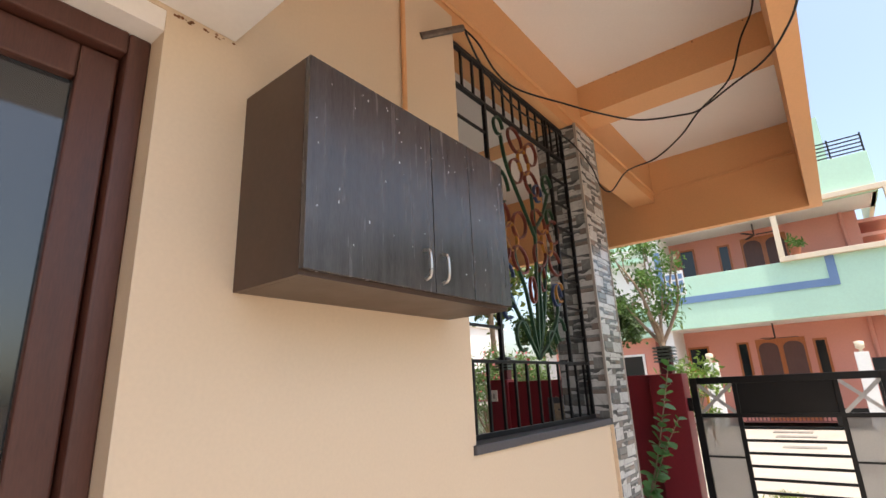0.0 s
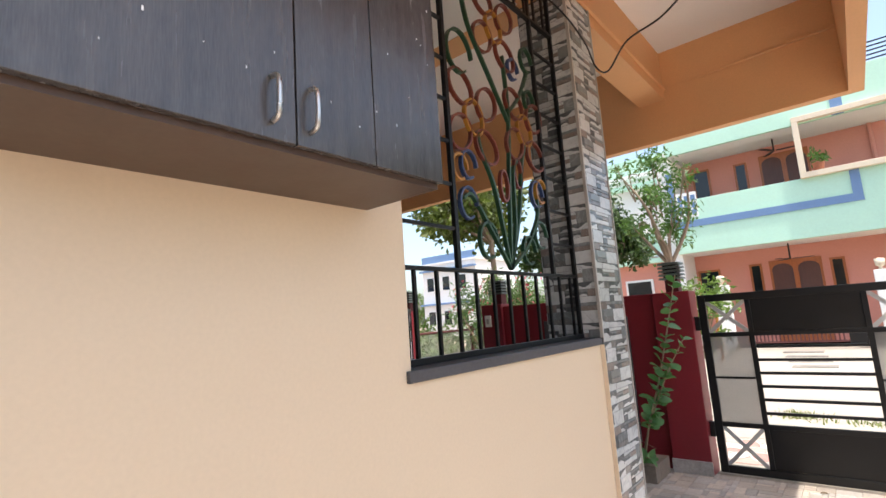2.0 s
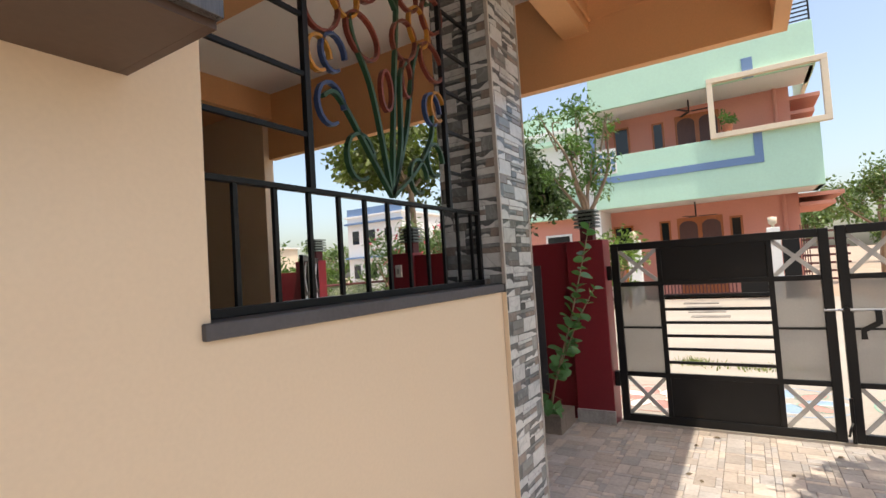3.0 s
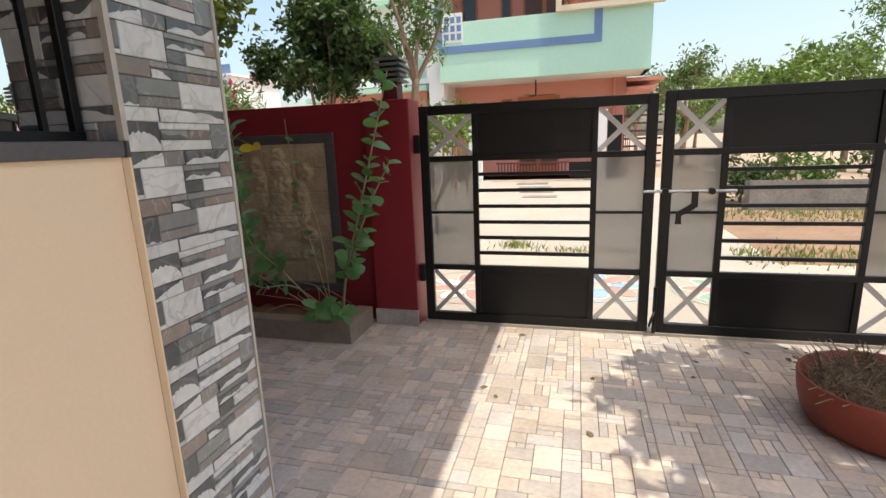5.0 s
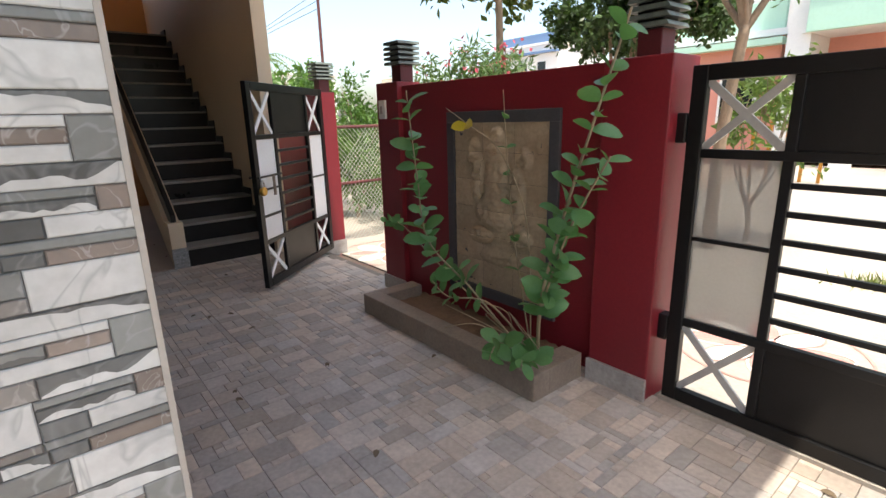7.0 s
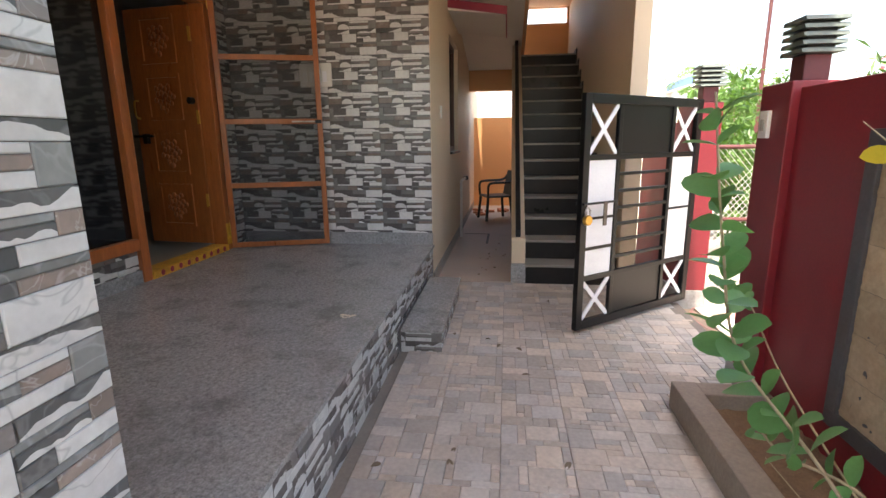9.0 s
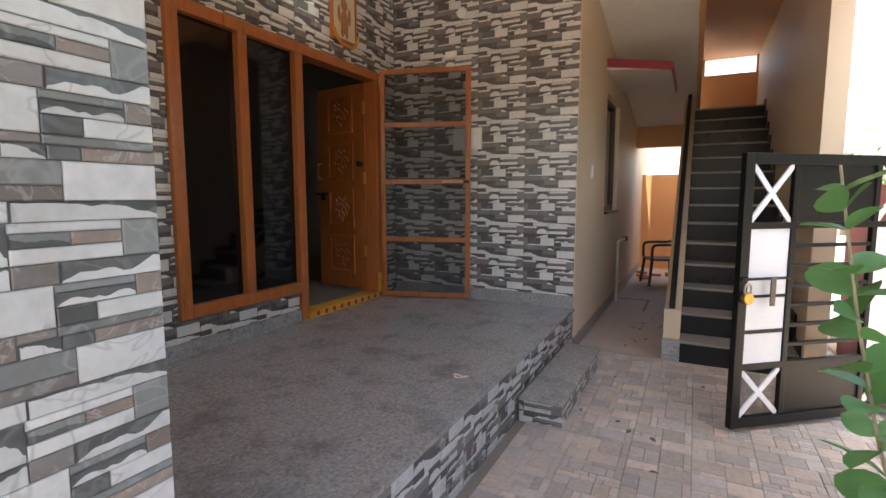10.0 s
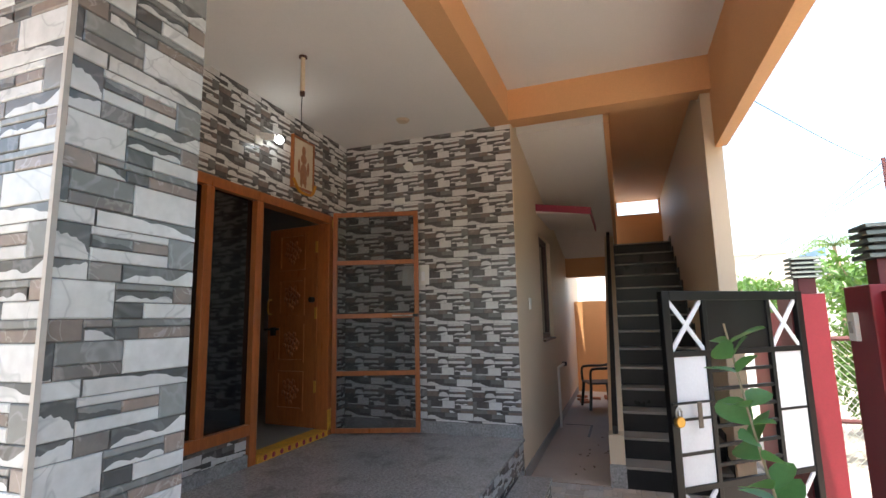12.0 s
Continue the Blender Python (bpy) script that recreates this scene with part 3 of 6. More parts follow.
def gate_leaf(t, w, h, cols, rows, side_mat, cross_mat, bars, mid, flip=False):
    """One leaf: x from 0 to w, z from 0 to h. cols: inner uprights; rows: lower and upper rails."""
    d = 0.02
    x1, x2 = cols
    z1, z2 = rows
    s = 0.06
    part("stile", boxes((0, s, -d, d, 0, h), bevel=0.004), BLACK, t)
    part("stile", boxes((w - s, w, -d, d, 0, h), bevel=0.004), BLACK, t)
    part("rail", boxes((s, w - s, -d, d, h - s, h), bevel=0.004), BLACK, t)
    part("rail", boxes((s, w - s, -d, d, 0, s), bevel=0.004), BLACK, t)
    for z in (z1, z2):
        part("rail", boxes((s, w - s, -d * 0.8, d * 0.8, z - 0.018, z + 0.018), bevel=0.003), BLACK, t)
    for x in (x1, x2):
        part("upright", boxes((x - 0.018, x + 0.018, -d * 0.75, d * 0.75, s, h - s), bevel=0.003), BLACK, t)
    part("sheet", boxes((x1 + 0.018, x2 - 0.018, -0.004, 0.004, s, z1 - 0.018)), BLACK, t, "black sheet metal panel")
    part("sheet", boxes((x1 + 0.018, x2 - 0.018, -0.004, 0.004, z2 + 0.018, h - s)), BLACK, t, "black sheet metal panel")
    for k in range(bars):
        z = z1 + (z2 - z1) * (k + 1) / (bars + 1)
        part("bar", boxes((x1 + 0.018, x2 - 0.018, -0.012, 0.012, z - 0.011, z + 0.011), bevel=0.002), BLACK, t)
    for a, b in ((s, x1 - 0.018), (x2 + 0.018, w - s)):
        part("side_panel", boxes((a, b, -0.004, 0.004, z1 + 0.018, z2 - 0.018)), side_mat, t, "pale side panel")
        for m in mid:
            part("cross_rail", boxes((a, b, -0.012, 0.012, m - 0.008, m + 0.008)), BLACK, t)
        for lo, hi in ((s, z1 - 0.018), (z2 + 0.018, h - s)):
            for up in (0, 1):
                p0, p1 = Vector((a, 0, hi if up else lo)), Vector((b, 0, lo if up else hi))
                part("cross_strip", ribbon([p0, p1], (0, 1, 0), 0.03, 0.008 + 0.004 * up), cross_mat, t, "painted diagonal strip")


main_1 = thing("main_gate", "black painted steel double gate leaf with mesh panels", "gate", "leaves of the main gate", at=pose(-1.05, GATE_Y, 0.02))
gate_leaf(main_1, 1.46, 1.46, (0.369, 1.11), (0.385, 1.12), MESH, SILVER, 6, (0.765,))
main_2 = thing("main_gate", "black painted steel double gate leaf with sliding bolt", "gate", "leaves of the main gate", at=pose(0.445, GATE_Y, 0.02))
gate_leaf(main_2, 1.46, 1.47, (0.335, 1.07), (0.385, 1.12), MESH, SILVER, 6, (0.765,))
for z in (0.28, 1.16):
    part("hinge", boxes((-0.045, 0.0, -0.03, 0.03, z, z + 0.12), bevel=0.006), BLACK, main_1)
part("bolt_rod", tube([(-0.10, -0.04, 0.895), (0.40, -0.04, 0.895)], 0.009), STEEL, main_2, "worn steel sliding bolt")
for x in (0.02, 0.27):
    part("bolt_guide", tube([(x, -0.02, 0.895), (x, -0.055, 0.895)], 0.02), BLACK, main_2)
part("bolt_handle", boxes((0.165, 0.20, -0.05, -0.04, 0.80, 0.895)), BLACK, main_2)
part("bolt_hasp", ribbon([(0.18, -0.045, 0.81), (0.10, -0.045, 0.76), (0.10, -0.045, 0.70)], (0, 1, 0), 0.035, 0.008), BLACK, main_2)
part("drop_bolt", tube([(0.0, -0.03, 0.30), (0.0, -0.03, 0.0)], 0.012), BLACK, main_2)
part("drop_bolt_grip", tube(spline([(0.0, -0.03, 0.14), (-0.02, -0.07, 0.11), (-0.03, -0.05, 0.05)]), 0.008), BLACK, main_2)
structure("gate_threshold", boxes((-1.06, 1.91, 5.50, 5.60, -0.012, 0.018)), CONCRETE, "narrow cement strip under the main gate", "threshold")
structure("gate_post_far", boxes((1.915, 2.18, 5.42, 5.64, -0.012, 1.55), bevel=0.006), RED, "dark red painted gate post", "post")

ang = math.degrees(math.atan2(4.69 - 5.69, -3.86 + 4.68))
side_gate = thing("side_gate", "open black steel gate with white panels and padlock", "gate", at=pose(-4.66, 5.66, 0.03, 0, 0, ang))
gate_leaf(side_gate, 1.27, 1.57, (0.34, 0.92), (0.36, 1.17), GATE_WHITE, GATE_WHITE, 6, (0.77,))
part("cross_rail", boxes((0.94, 1.21, -0.012, 0.012, 0.555, 0.575)), BLACK, side_gate)
for s_ in (-1, 1):
    part("latch_bar", tube([(0.93, 0.035 * s_, 0.875), (1.27, 0.035 * s_, 0.875)], 0.008), BLACK, side_gate)
part("latch_hasp", boxes((1.05, 1.085, 0.042, 0.05, 0.72, 0.88), bevel=0.003), STEEL_DARK, side_gate, "rusty hasp")
lock = thing("padlock", "brass padlock hanging on the open gate", "padlock", at=side_gate.matrix_basis @ pose(1.235, 0.045, 0.77))
part("lock_body", lathe([(0.0, -0.016), (0.03, -0.016), (0.034, -0.01), (0.034, 0.01), (0.03, 0.016), (0.0, 0.016)], 20, at=(0, 0, 0)), BRASS, lock, smooth=False)
part("shackle", tube(spline([(-0.018, 0, 0.02), (-0.02, 0, 0.06), (0, 0, 0.085), (0.02, 0, 0.06), (0.018, 0, 0.02)]), 0.006), STEEL, lock)
lock.children[0].rotation_euler = (radians(90), 0, 0)

# side door, dark brown with glass
door_s = thing("door_side", "dark brown wooden glazed side door, closed", "door", kind="structure")
for y0, y1 in ((0.56, 0.61), (-0.52, -0.43)):
    part("door_frame", boxes((-1.19, -1.07, y0, y1, 0.0, 2.37), bevel=0.006), WOOD_DARK, door_s)
part("door_frame", boxes((-1.19, -1.07, -0.43, 0.56, 2.31, 2.37), bevel=0.006), WOOD_DARK, door_s)
for y0, y1 in ((0.475, 0.555), (-0.425, -0.34)):
    part("sash_stile", boxes((-1.16, -1.10, y0, y1, 0.02, 2.305), bevel=0.006), WOOD_DARK, door_s)
part("sash_rail", boxes((-1.16, -1.10, -0.34, 0.475, 2.215, 2.305), bevel=0.006), WOOD_DARK, door_s)
part("sash_rail", boxes((-1.16, -1.10, -0.34, 0.475, 0.02, 0.16), bevel=0.006), WOOD_DARK, door_s)
part("pane", boxes((-1.135, -1.125, -0.34, 0.475, 0.16, 2.215)), GLASS_FILM, door_s, "dark tinted glass")
structure("window_sill", boxes((-1.215, -0.985, WIN_Y0 - 0.02, WIN_Y1, SILL_Z - 0.035, SILL_Z), bevel=0.004), SLATE, "black granite window sill slab", "sill")
structure("trim_plaster", boxes((-0.9995, -0.979, WIN_Y1 + 0.0005, WIN_Y1 + 0.0055, 0.0, SILL_Z - 0.036)), CREAM, "cream plaster edge beside the tiled pillar", "trim")
structure("trim_pillar", boxes((-0.985, -0.975, FRONT_Y - 0.007, FRONT_Y + 0.003, 0, BEAM_Z), (-0.99, -0.974, WIN_Y1 - 0.008, WIN_Y1 + 0.005, SILL_Z, BEAM_Z)), TRIM_GREY, "grey plastic corner strip on the tiled pillar", "trim")

# iron window grille with a painted flowering plant
G = -1.085
grille = thing("window_grille", "black iron window grille with painted flower ornament", "grille")
yl, yr, zb, zt, zr, zh = 1.85, 3.20, 1.2805, 3.19, 1.597, 2.945
for row in ((yl, yr, zb, zb + 0.022), (yl, yr, zt - 0.025, zt), (yl, yr, zr - 0.007, zr + 0.007), (2.2, yr, zh - 0.009, zh + 0.009), (yl, 2.2, zh - 0.009, zh + 0.009)):
    part("frame_bar", boxes((G - 0.012, G + 0.012, row[0], row[1], row[2], row[3]), bevel=0.002), BLACK, grille)
for y in (yl, 2.2, 2.945, yr - 0.02):
    z0 = zb + 0.022 if y in (yl, yr - 0.02) else zr + 0.007
    part("upright", boxes((G - 0.010, G + 0.010, y, y + 0.02, z0, zt - 0.025), bevel=0.002), BLACK, grille)
for k in range(11):
    y = 3.115 - 0.1155 * k
    part("bar", boxes((G - 0.006, G + 0.006, y, y + 0.012, zb + 0.022, zr - 0.007)), BLACK, grille)
for k in range(13):
    y = yl + 0.06 + (yr - yl - 0.09) * k / 12.5
    part("bar", boxes((G - 0.006, G + 0.006, y, y + 0.012, zh + 0.009, zt - 0.025)), BLACK, grille)
for k in range(8):
    z = zr + 0.17 * (k + 1) - 0.02
    part("bar", boxes((G - 0.006, G + 0.006, yl + 0.02, 2.2, z, z + 0.012)), BLACK, grille)
    part("bar", boxes((G - 0.006, G + 0.006, 2.965, yr - 0.02, z, z + 0.012)), BLACK, grille)
V = lambda y, z: (G, y, z)


def iron(name, pts, material, w=0.012, closed=False, label=""):
    part(name, ribbon(pts, (1, 0, 0), w * 0.8, 0.018, closed), material, grille, label)


def ring(y, z, a, b, tilt=0.0, n=20):
    c, s = math.cos(tilt), math.sin(tilt)
    return [V(y + a * math.cos(t) * c - b * math.sin(t) * s, z + a * math.cos(t) * s + b * math.sin(t) * c) for t in [2 * math.pi * k / n for k in range(n)]]


root = (2.575, zr + 0.01)
for fy, fz in ((2.60, 2.74), (2.385, 2.24), (2.80, 2.29)):
    iron("flower_centre", ring(fy, fz, 0.062, 0.078, 0.1), YELLOW, closed=True, label="yellow painted iron flower centre")
    for k in range(4):
        a = math.radians(38 + 90 * k)
        iron("petal", ring(fy + 0.128 * math.cos(a), fz + 0.142 * math.sin(a), 0.066, 0.082, a - 1.3), MAROON, closed=True, label="maroon painted iron petal")
for pts in (((2.575, 1.615), (2.62, 2.0), (2.665, 2.35), (2.655, 2.62)), ((2.575, 1.615), (2.50, 1.95), (2.42, 2.10), (2.40, 2.18)), ((2.575, 1.615), (2.68, 1.86), (2.74, 2.1), (2.79, 2.22)), ((2.655, 2.30), (2.54, 2.46), (2.40, 2.66), (2.36, 2.82)), ((2.575, 1.615), (2.44, 1.78), (2.33, 1.9), (2.27, 1.88)), ((2.575, 1.615), (2.72, 1.72), (2.84, 1.86), (2.86, 1.96)), ((2.66, 2.34), (2.78, 2.46), (2.88, 2.62)), ((2.575, 1.615), (2.64, 1.8), (2.66, 2.05), (2.70, 2.12))):
    iron("stem", [V(p.x, p.y) for p in spline([Vector((a, b, 0)) for a, b in pts])], STEM_GREEN, 0.014, label="green painted iron stem")
for cy, cz, a, col in ((2.34, 2.87, 0.05, STEM_GREEN), (2.42, 1.72, 0.07, STEM_GREEN), (2.74, 1.70, 0.06, STEM_GREEN), (2.32, 2.02, 0.055, PAINT_BLUE), (2.74, 2.58, 0.05, PAINT_BLUE), (2.30, 1.86, 0.06, PAINT_BLUE), (2.86, 1.98, 0.06, PAINT_BLUE), (2.26, 2.0, 0.05, YELLOW), (2.90, 2.0, 0.055, YELLOW), (2.88, 2.68, 0.06, STEM_GREEN), (2.31, 2.50, 0.09, STEM_GREEN), (2.86, 1.78, 0.06, STEM_GREEN), (2.87, 2.46, 0.05, STEM_GREEN)):
    iron("curl", [V(cy + a * (1 - 0.25 * k / 14) * math.cos(0.38 * k), cz + 1.25 * a * (1 - 0.25 * k / 14) * math.sin(0.38 * k)) for k in range(15)], col, 0.012, label="painted iron leaf curl")
for cy, cz, col in ((2.575, 1.98, MAROON), (2.70, 2.06, MAROON)):
    iron("bud", ring(cy, cz, 0.03, 0.07), col, closed=True, label="maroon painted iron bud")

# passage window, its sunshade and sill
win_p = thing("window_passage", "dark framed window on the passage wall", "window", kind="structure")
part("window_frame", boxes((-7.44, -7.38, FRONT_Y - 0.12, FRONT_Y - 0.05, 1.19, 2.5), (-6.53, -6.47, FRONT_Y - 0.12, FRONT_Y - 0.05, 1.19, 2.5), (-7.38, -6.53, FRONT_Y - 0.12, FRONT_Y - 0.05, 2.44, 2.5), (-7.38, -6.53, FRONT_Y - 0.12, FRONT_Y - 0.05, 1.19, 1.25)), WOOD_DARK, win_p)
part("pane", boxes((-7.38, -6.53, FRONT_Y - 0.09, FRONT_Y - 0.08, 1.25, 2.44)), GLASS_DARK, win_p, "dark glass")
part("sill", boxes((-7.45, -6.46, FRONT_Y - 0.19, FRONT_Y + 0.03, 1.165, 1.19), bevel=0.003), GRANITE_BLACK, win_p, "dark granite sill")
shade_p = thing("sunshade_passage", "sloping white sunshade with maroon painted edge", "sunshade", kind="structure")
part("slab", prism([(FRONT_Y, 2.72), (FRONT_Y, 2.82), (4.17, 2.715), (4.17, 2.65)], -7.6, -6.36, "x"), WHITE, shade_p)
part("edge", prism([(FRONT_Y, 2.745), (FRONT_Y, 2.83), (4.185, 2.73), (4.185, 2.645)], -6.36, -6.345, "x"), MAROON_WALL, shade_p, "maroon painted edge")
part("edge", boxes((-7.6, -6.36, 4.17, 4.185, 2.645, 2.73)), MAROON_WALL, shade_p, "maroon painted edge")

# ---- porch joinery ----
joinery = thing("front_door_frame", "orange teak frame with two dark glass panels", "door frame", kind="structure")
yf0, yf1 = BACK_Y - 0.10, BACK_Y + 0.03
for x0, x1, z0, z1 in ((-2.64, -2.56, 0.61, 2.52), (-3.135, -3.06, 0.69, 2.44), (-3.66, -3.58, FLOOR_Z, 2.44), (-4.74, -4.63, FLOOR_Z, 2.44)):
    part("frame_post", boxes((x0, x1, yf0, yf1, z0, z1), bevel=0.005), WOOD, joinery)
part("frame_head", boxes((-4.74, -2.64, yf0, yf1, 2.44, 2.52), bevel=0.005), WOOD, joinery)
part("frame_sill", boxes((-3.58, -2.64, yf0, yf1, 0.61, 0.69), bevel=0.005), WOOD, joinery)
part("pane", boxes((-3.06, -2.64, BACK_Y - 0.03, BACK_Y - 0.02, 0.69, 2.44)), GLASS_BLACK, joinery, "black reflective glass panel")
part("pane", boxes((-3.58, -3.135, BACK_Y - 0.03, BACK_Y - 0.02, 0.69, 2.44)), GLASS_BLACK, joinery, "black reflective glass panel")
part("threshold", boxes((-4.63, -3.66, yf0 - 0.02, yf1 + 0.01, FLOOR_Z, 0.435), bevel=0.005), GOLD_PAINT, joinery, "yellow painted ornamented threshold")
for k in range(9):
    part("threshold_motif", lathe([(0.0, 0.0), (0.02, 0.001), (0.022, 0.003), (0.0, 0.006)], 10, at=(0, 0, 0)), MAROON_WALL, joinery, "painted threshold dot").matrix_basis = pose(-4.55 + 0.10 * k, yf1 + 0.01, 0.41, -90)
part("threshold_foot", boxes((-4.70, -4.63, yf1, yf1 + 0.012, 0.435, 0.62)), GOLD_PAINT, joinery, "yellow painted foot of the post")

# carved front door, swung into the room
front_door = thing("front_door", "carved teak front door, open into the room", "door", kind="structure", at=pose(-4.625, BACK_Y - 0.105, 0.44, 0, 0, -97) @ Matrix.Diagonal((0.76, 1, 0.95, 1)))
part("leaf", boxes((0, 0.86, -0.038, 0, 0, 2.10), bevel=0.004), WOOD, front_door)
for k in range(4):
    z0 = 0.16 + 0.49 * k
    part("panel_moulding", boxes((0.20, 0.66, 0.0, 0.014, z0, z0 + 0.03), (0.20, 0.66, 0.0, 0.014, z0 + 0.37, z0 + 0.40), (0.20, 0.23, 0.0, 0.014, z0 + 0.03, z0 + 0.37), (0.63, 0.66, 0.0, 0.014, z0 + 0.03, z0 + 0.37)), WOOD, front_door)
    carve = bmesh.new()
    for j in range(18):
        u, v = 0.43 + 0.13 * math.cos(2.4 * j) * math.sqrt(j / 18), z0 + 0.2 + 0.13 * math.sin(2.4 * j) * math.sqrt(j / 18)
        lathe([(0.0, -0.012), (0.022, -0.004), (0.026, 0.004), (0.012, 0.012), (0.0, 0.014)], 8, carve, (u, v, 0))
    for v_ in carve.verts:
        v_.co = Vector((v_.co.x, v_.co.z * 0.9 + 0.004, v_.co.y))
    part("carving", carve, WOOD_CARVED, front_door, "carved floral boss", smooth=True)
part("bolt", tube([(0.62, 0.03, 1.0), (0.88, 0.03, 1.0)], 0.012), BLACK, front_door)
part("bolt_bracket", boxes((0.70, 0.76, 0, 0.04, 0.93, 1.02), bevel=0.004), BLACK, front_door)
part("handle", tube(spline([(0.80, 0.0, 1.16), (0.80, 0.045, 1.18), (0.80, 0.045, 1.30), (0.80, 0.0, 1.32)]), 0.01), BRASS, front_door, "brass pull handle")
for z in (0.35, 1.10, 1.80):
    part("hinge", boxes((-0.01, 0.02, 0.0, 0.012, z, z + 0.12)), BRASS, front_door, "brass hinge")
part("door_stop", lathe([(0.0, 0), (0.03, 0.0), (0.03, 0.05), (0.0, 0.05)], 12, at=(0, 0, 0)), BLACK, front_door).matrix_basis = pose(0.04, 0.015, 1.30, -90)

# mesh screen door folded back along the tiled wall
screen = thing("screen_door", "teak framed mesh screen door, folded open", "door", kind="structure", at=pose(-4.69, 1.745, 0, 0, 0, 17.6))
sx = 0.0
y0, y1, z0, z1 = 0.0, 0.86, 0.395, 2.55
for a in (y0, y1 - 0.045):
    part("stile", boxes((sx, sx + 0.035, a, a + 0.045, z0, z1), bevel=0.004), WOOD, screen)
for z in (z0, 0.93, 1.48, 2.01, z1 - 0.05):
    part("rail", boxes((sx + 0.002, sx + 0.033, y0 + 0.045, y1 - 0.045, z, z + 0.045), bevel=0.003), WOOD, screen)
part("mesh", boxes((sx + 0.014, sx + 0.017, y0 + 0.045, y1 - 0.045, z0 + 0.045, z1 - 0.05)), SCREEN, screen, "fine dark insect mesh")
part("latch", tube([(sx + 0.04, 0.60, 1.50), (sx + 0.04, 0.83, 1.50)], 0.007), STEEL, screen)
part("latch_grip", boxes((sx + 0.035, sx + 0.06, 0.80, 0.855, 1.485, 1.515)), BLACK, screen)
for z in (0.55, 2.4):
    part("hinge", boxes((sx - 0.02, sx + 0.04, -0.008, 0.0, z, z + 0.08)), BRASS, screen)

# ---- small porch fittings ----
bulb = thing("wall_bulb", "lit white bulb in an angled wall holder", "lamp", at=Matrix.Translation((0.25, 0, -0.09)))
part("holder", tube([(-3.86, BACK_Y, 3.10), (-3.93, BACK_Y + 0.10, 3.08)], 0.03, 14), PLASTIC, bulb, "white plastic holder")
part("bulb", lathe([(0.0, -0.035), (0.02, -0.03), (0.035, -0.01), (0.035, 0.01), (0.02, 0.03), (0.0, 0.035)], 16, at=(-3.95, BACK_Y + 0.13, 3.07)), BULB, bulb, "glowing white bulb", smooth=True)
bulb_light = new("bulb_light", bpy.data.lights.new("bulb_light", "POINT"))
bulb_light.data.energy, bulb_light.data.shadow_soft_size, bulb_light.data.color = 0.03, 0.04, (0.95, 0.97, 1.0)
bulb_light.location = (-3.71, BACK_Y + 0.20, 2.96)
# white plate added as the bright reflection in the glossy tiles
solid("wall_plate", boxes((-3.64, -3.55, BACK_Y, BACK_Y + 0.012, 2.92, 2.99), bevel=0.003), PLASTIC, "small white plate standing in for a reflection on the tiles", "plate")
frame_p = thing("picture", "cream plaque with a brown figure, hung with a garland", "picture", at=Matrix.Translation((0.16, 0, -0.03)))
part("board", boxes((-4.50, -4.20, BACK_Y, BACK_Y + 0.02, 2.72, 3.18), bevel=0.003), PLAQUE, frame_p)
part("picture_frame", boxes((-4.515, -4.50, BACK_Y, BACK_Y + 0.03, 2.70, 3.20), (-4.20, -4.185, BACK_Y, BACK_Y + 0.03, 2.70, 3.20), (-4.50, -4.20, BACK_Y, BACK_Y + 0.03, 2.705, 2.72), (-4.50, -4.20, BACK_Y, BACK_Y + 0.03, 3.18, 3.195)), WOOD, frame_p)
fig = bmesh.new()
for u, v, a, b in ((-4.35, 2.86, 0.055, 0.10), (-4.35, 3.0, 0.045, 0.05), (-4.35, 3.08, 0.03, 0.05), (-4.42, 2.92, 0.02, 0.07), (-4.28, 2.92, 0.02, 0.07), (-4.38, 2.78, 0.02, 0.05), (-4.32, 2.78, 0.02, 0.05)):
    c = [fig.verts.new((u + a * math.cos(k * 0.4488), BACK_Y + 0.024, v + b * math.sin(k * 0.4488))) for k in range(14)]
    fig.faces.new(c)
    top = fig.verts.new((u, BACK_Y + 0.034, v))
    for k in range(14):
        fig.faces.new((c[k], c[(k + 1) % 14], top))
part("figure_shape", fig, FIGURE, frame_p, "plain brown raised shape")
part("garland", tube(spline([(-4.52, BACK_Y + 0.04, 2.78), (-4.45, BACK_Y + 0.05, 2.68), (-4.35, BACK_Y + 0.05, 2.665), (-4.25, BACK_Y + 0.05, 2.68), (-4.18, BACK_Y + 0.04, 2.78)]), 0.014), GARLAND, frame_p, "dried marigold garland")
solid("wall_disc", lathe([(0.0, 0), (0.05, 0.0), (0.05, 0.012), (0.035, 0.02), (0.0, 0.02)], 20), PLASTIC, "round white plastic cap on the tiled wall", "cap").matrix_basis = pose(TILE_X, 2.448, 3.05, 0, 90)
solid("wall_socket", boxes((TILE_X, TILE_X + 0.015, 2.28, 2.40, 2.66, 2.72), bevel=0.003), PLASTIC, "small white plastic socket plate on tiles", "socket")
sw = thing("switch_board", "white plastic switchboard on the tiled wall", "switch")
part("plate", boxes((TILE_X, TILE_X + 0.022, 2.37, 2.66, 1.80, 2.0), bevel=0.004), PLASTIC, sw)
for k in range(4):
    part("switch", boxes((TILE_X + 0.022, TILE_X + 0.03, 2.40 + 0.06 * k, 2.44 + 0.06 * k, 1.84, 1.93), bevel=0.002), GATE_WHITE, sw)
rod = thing("fan_rod", "bare cream conduit rod hanging from the ceiling", "rod", at=Matrix.Translation((0.06, 0.04, -0.05)))
part("rod", tube([(-3.27, 2.37, 3.40), (-3.27, 2.37, 3.13)], 0.016, 12), CREAM, rod)
part("rod_end", tube([(-3.27, 2.37, 3.13), (-3.27, 2.37, 3.10)], 0.018, 12), WOOD_DARK, rod)
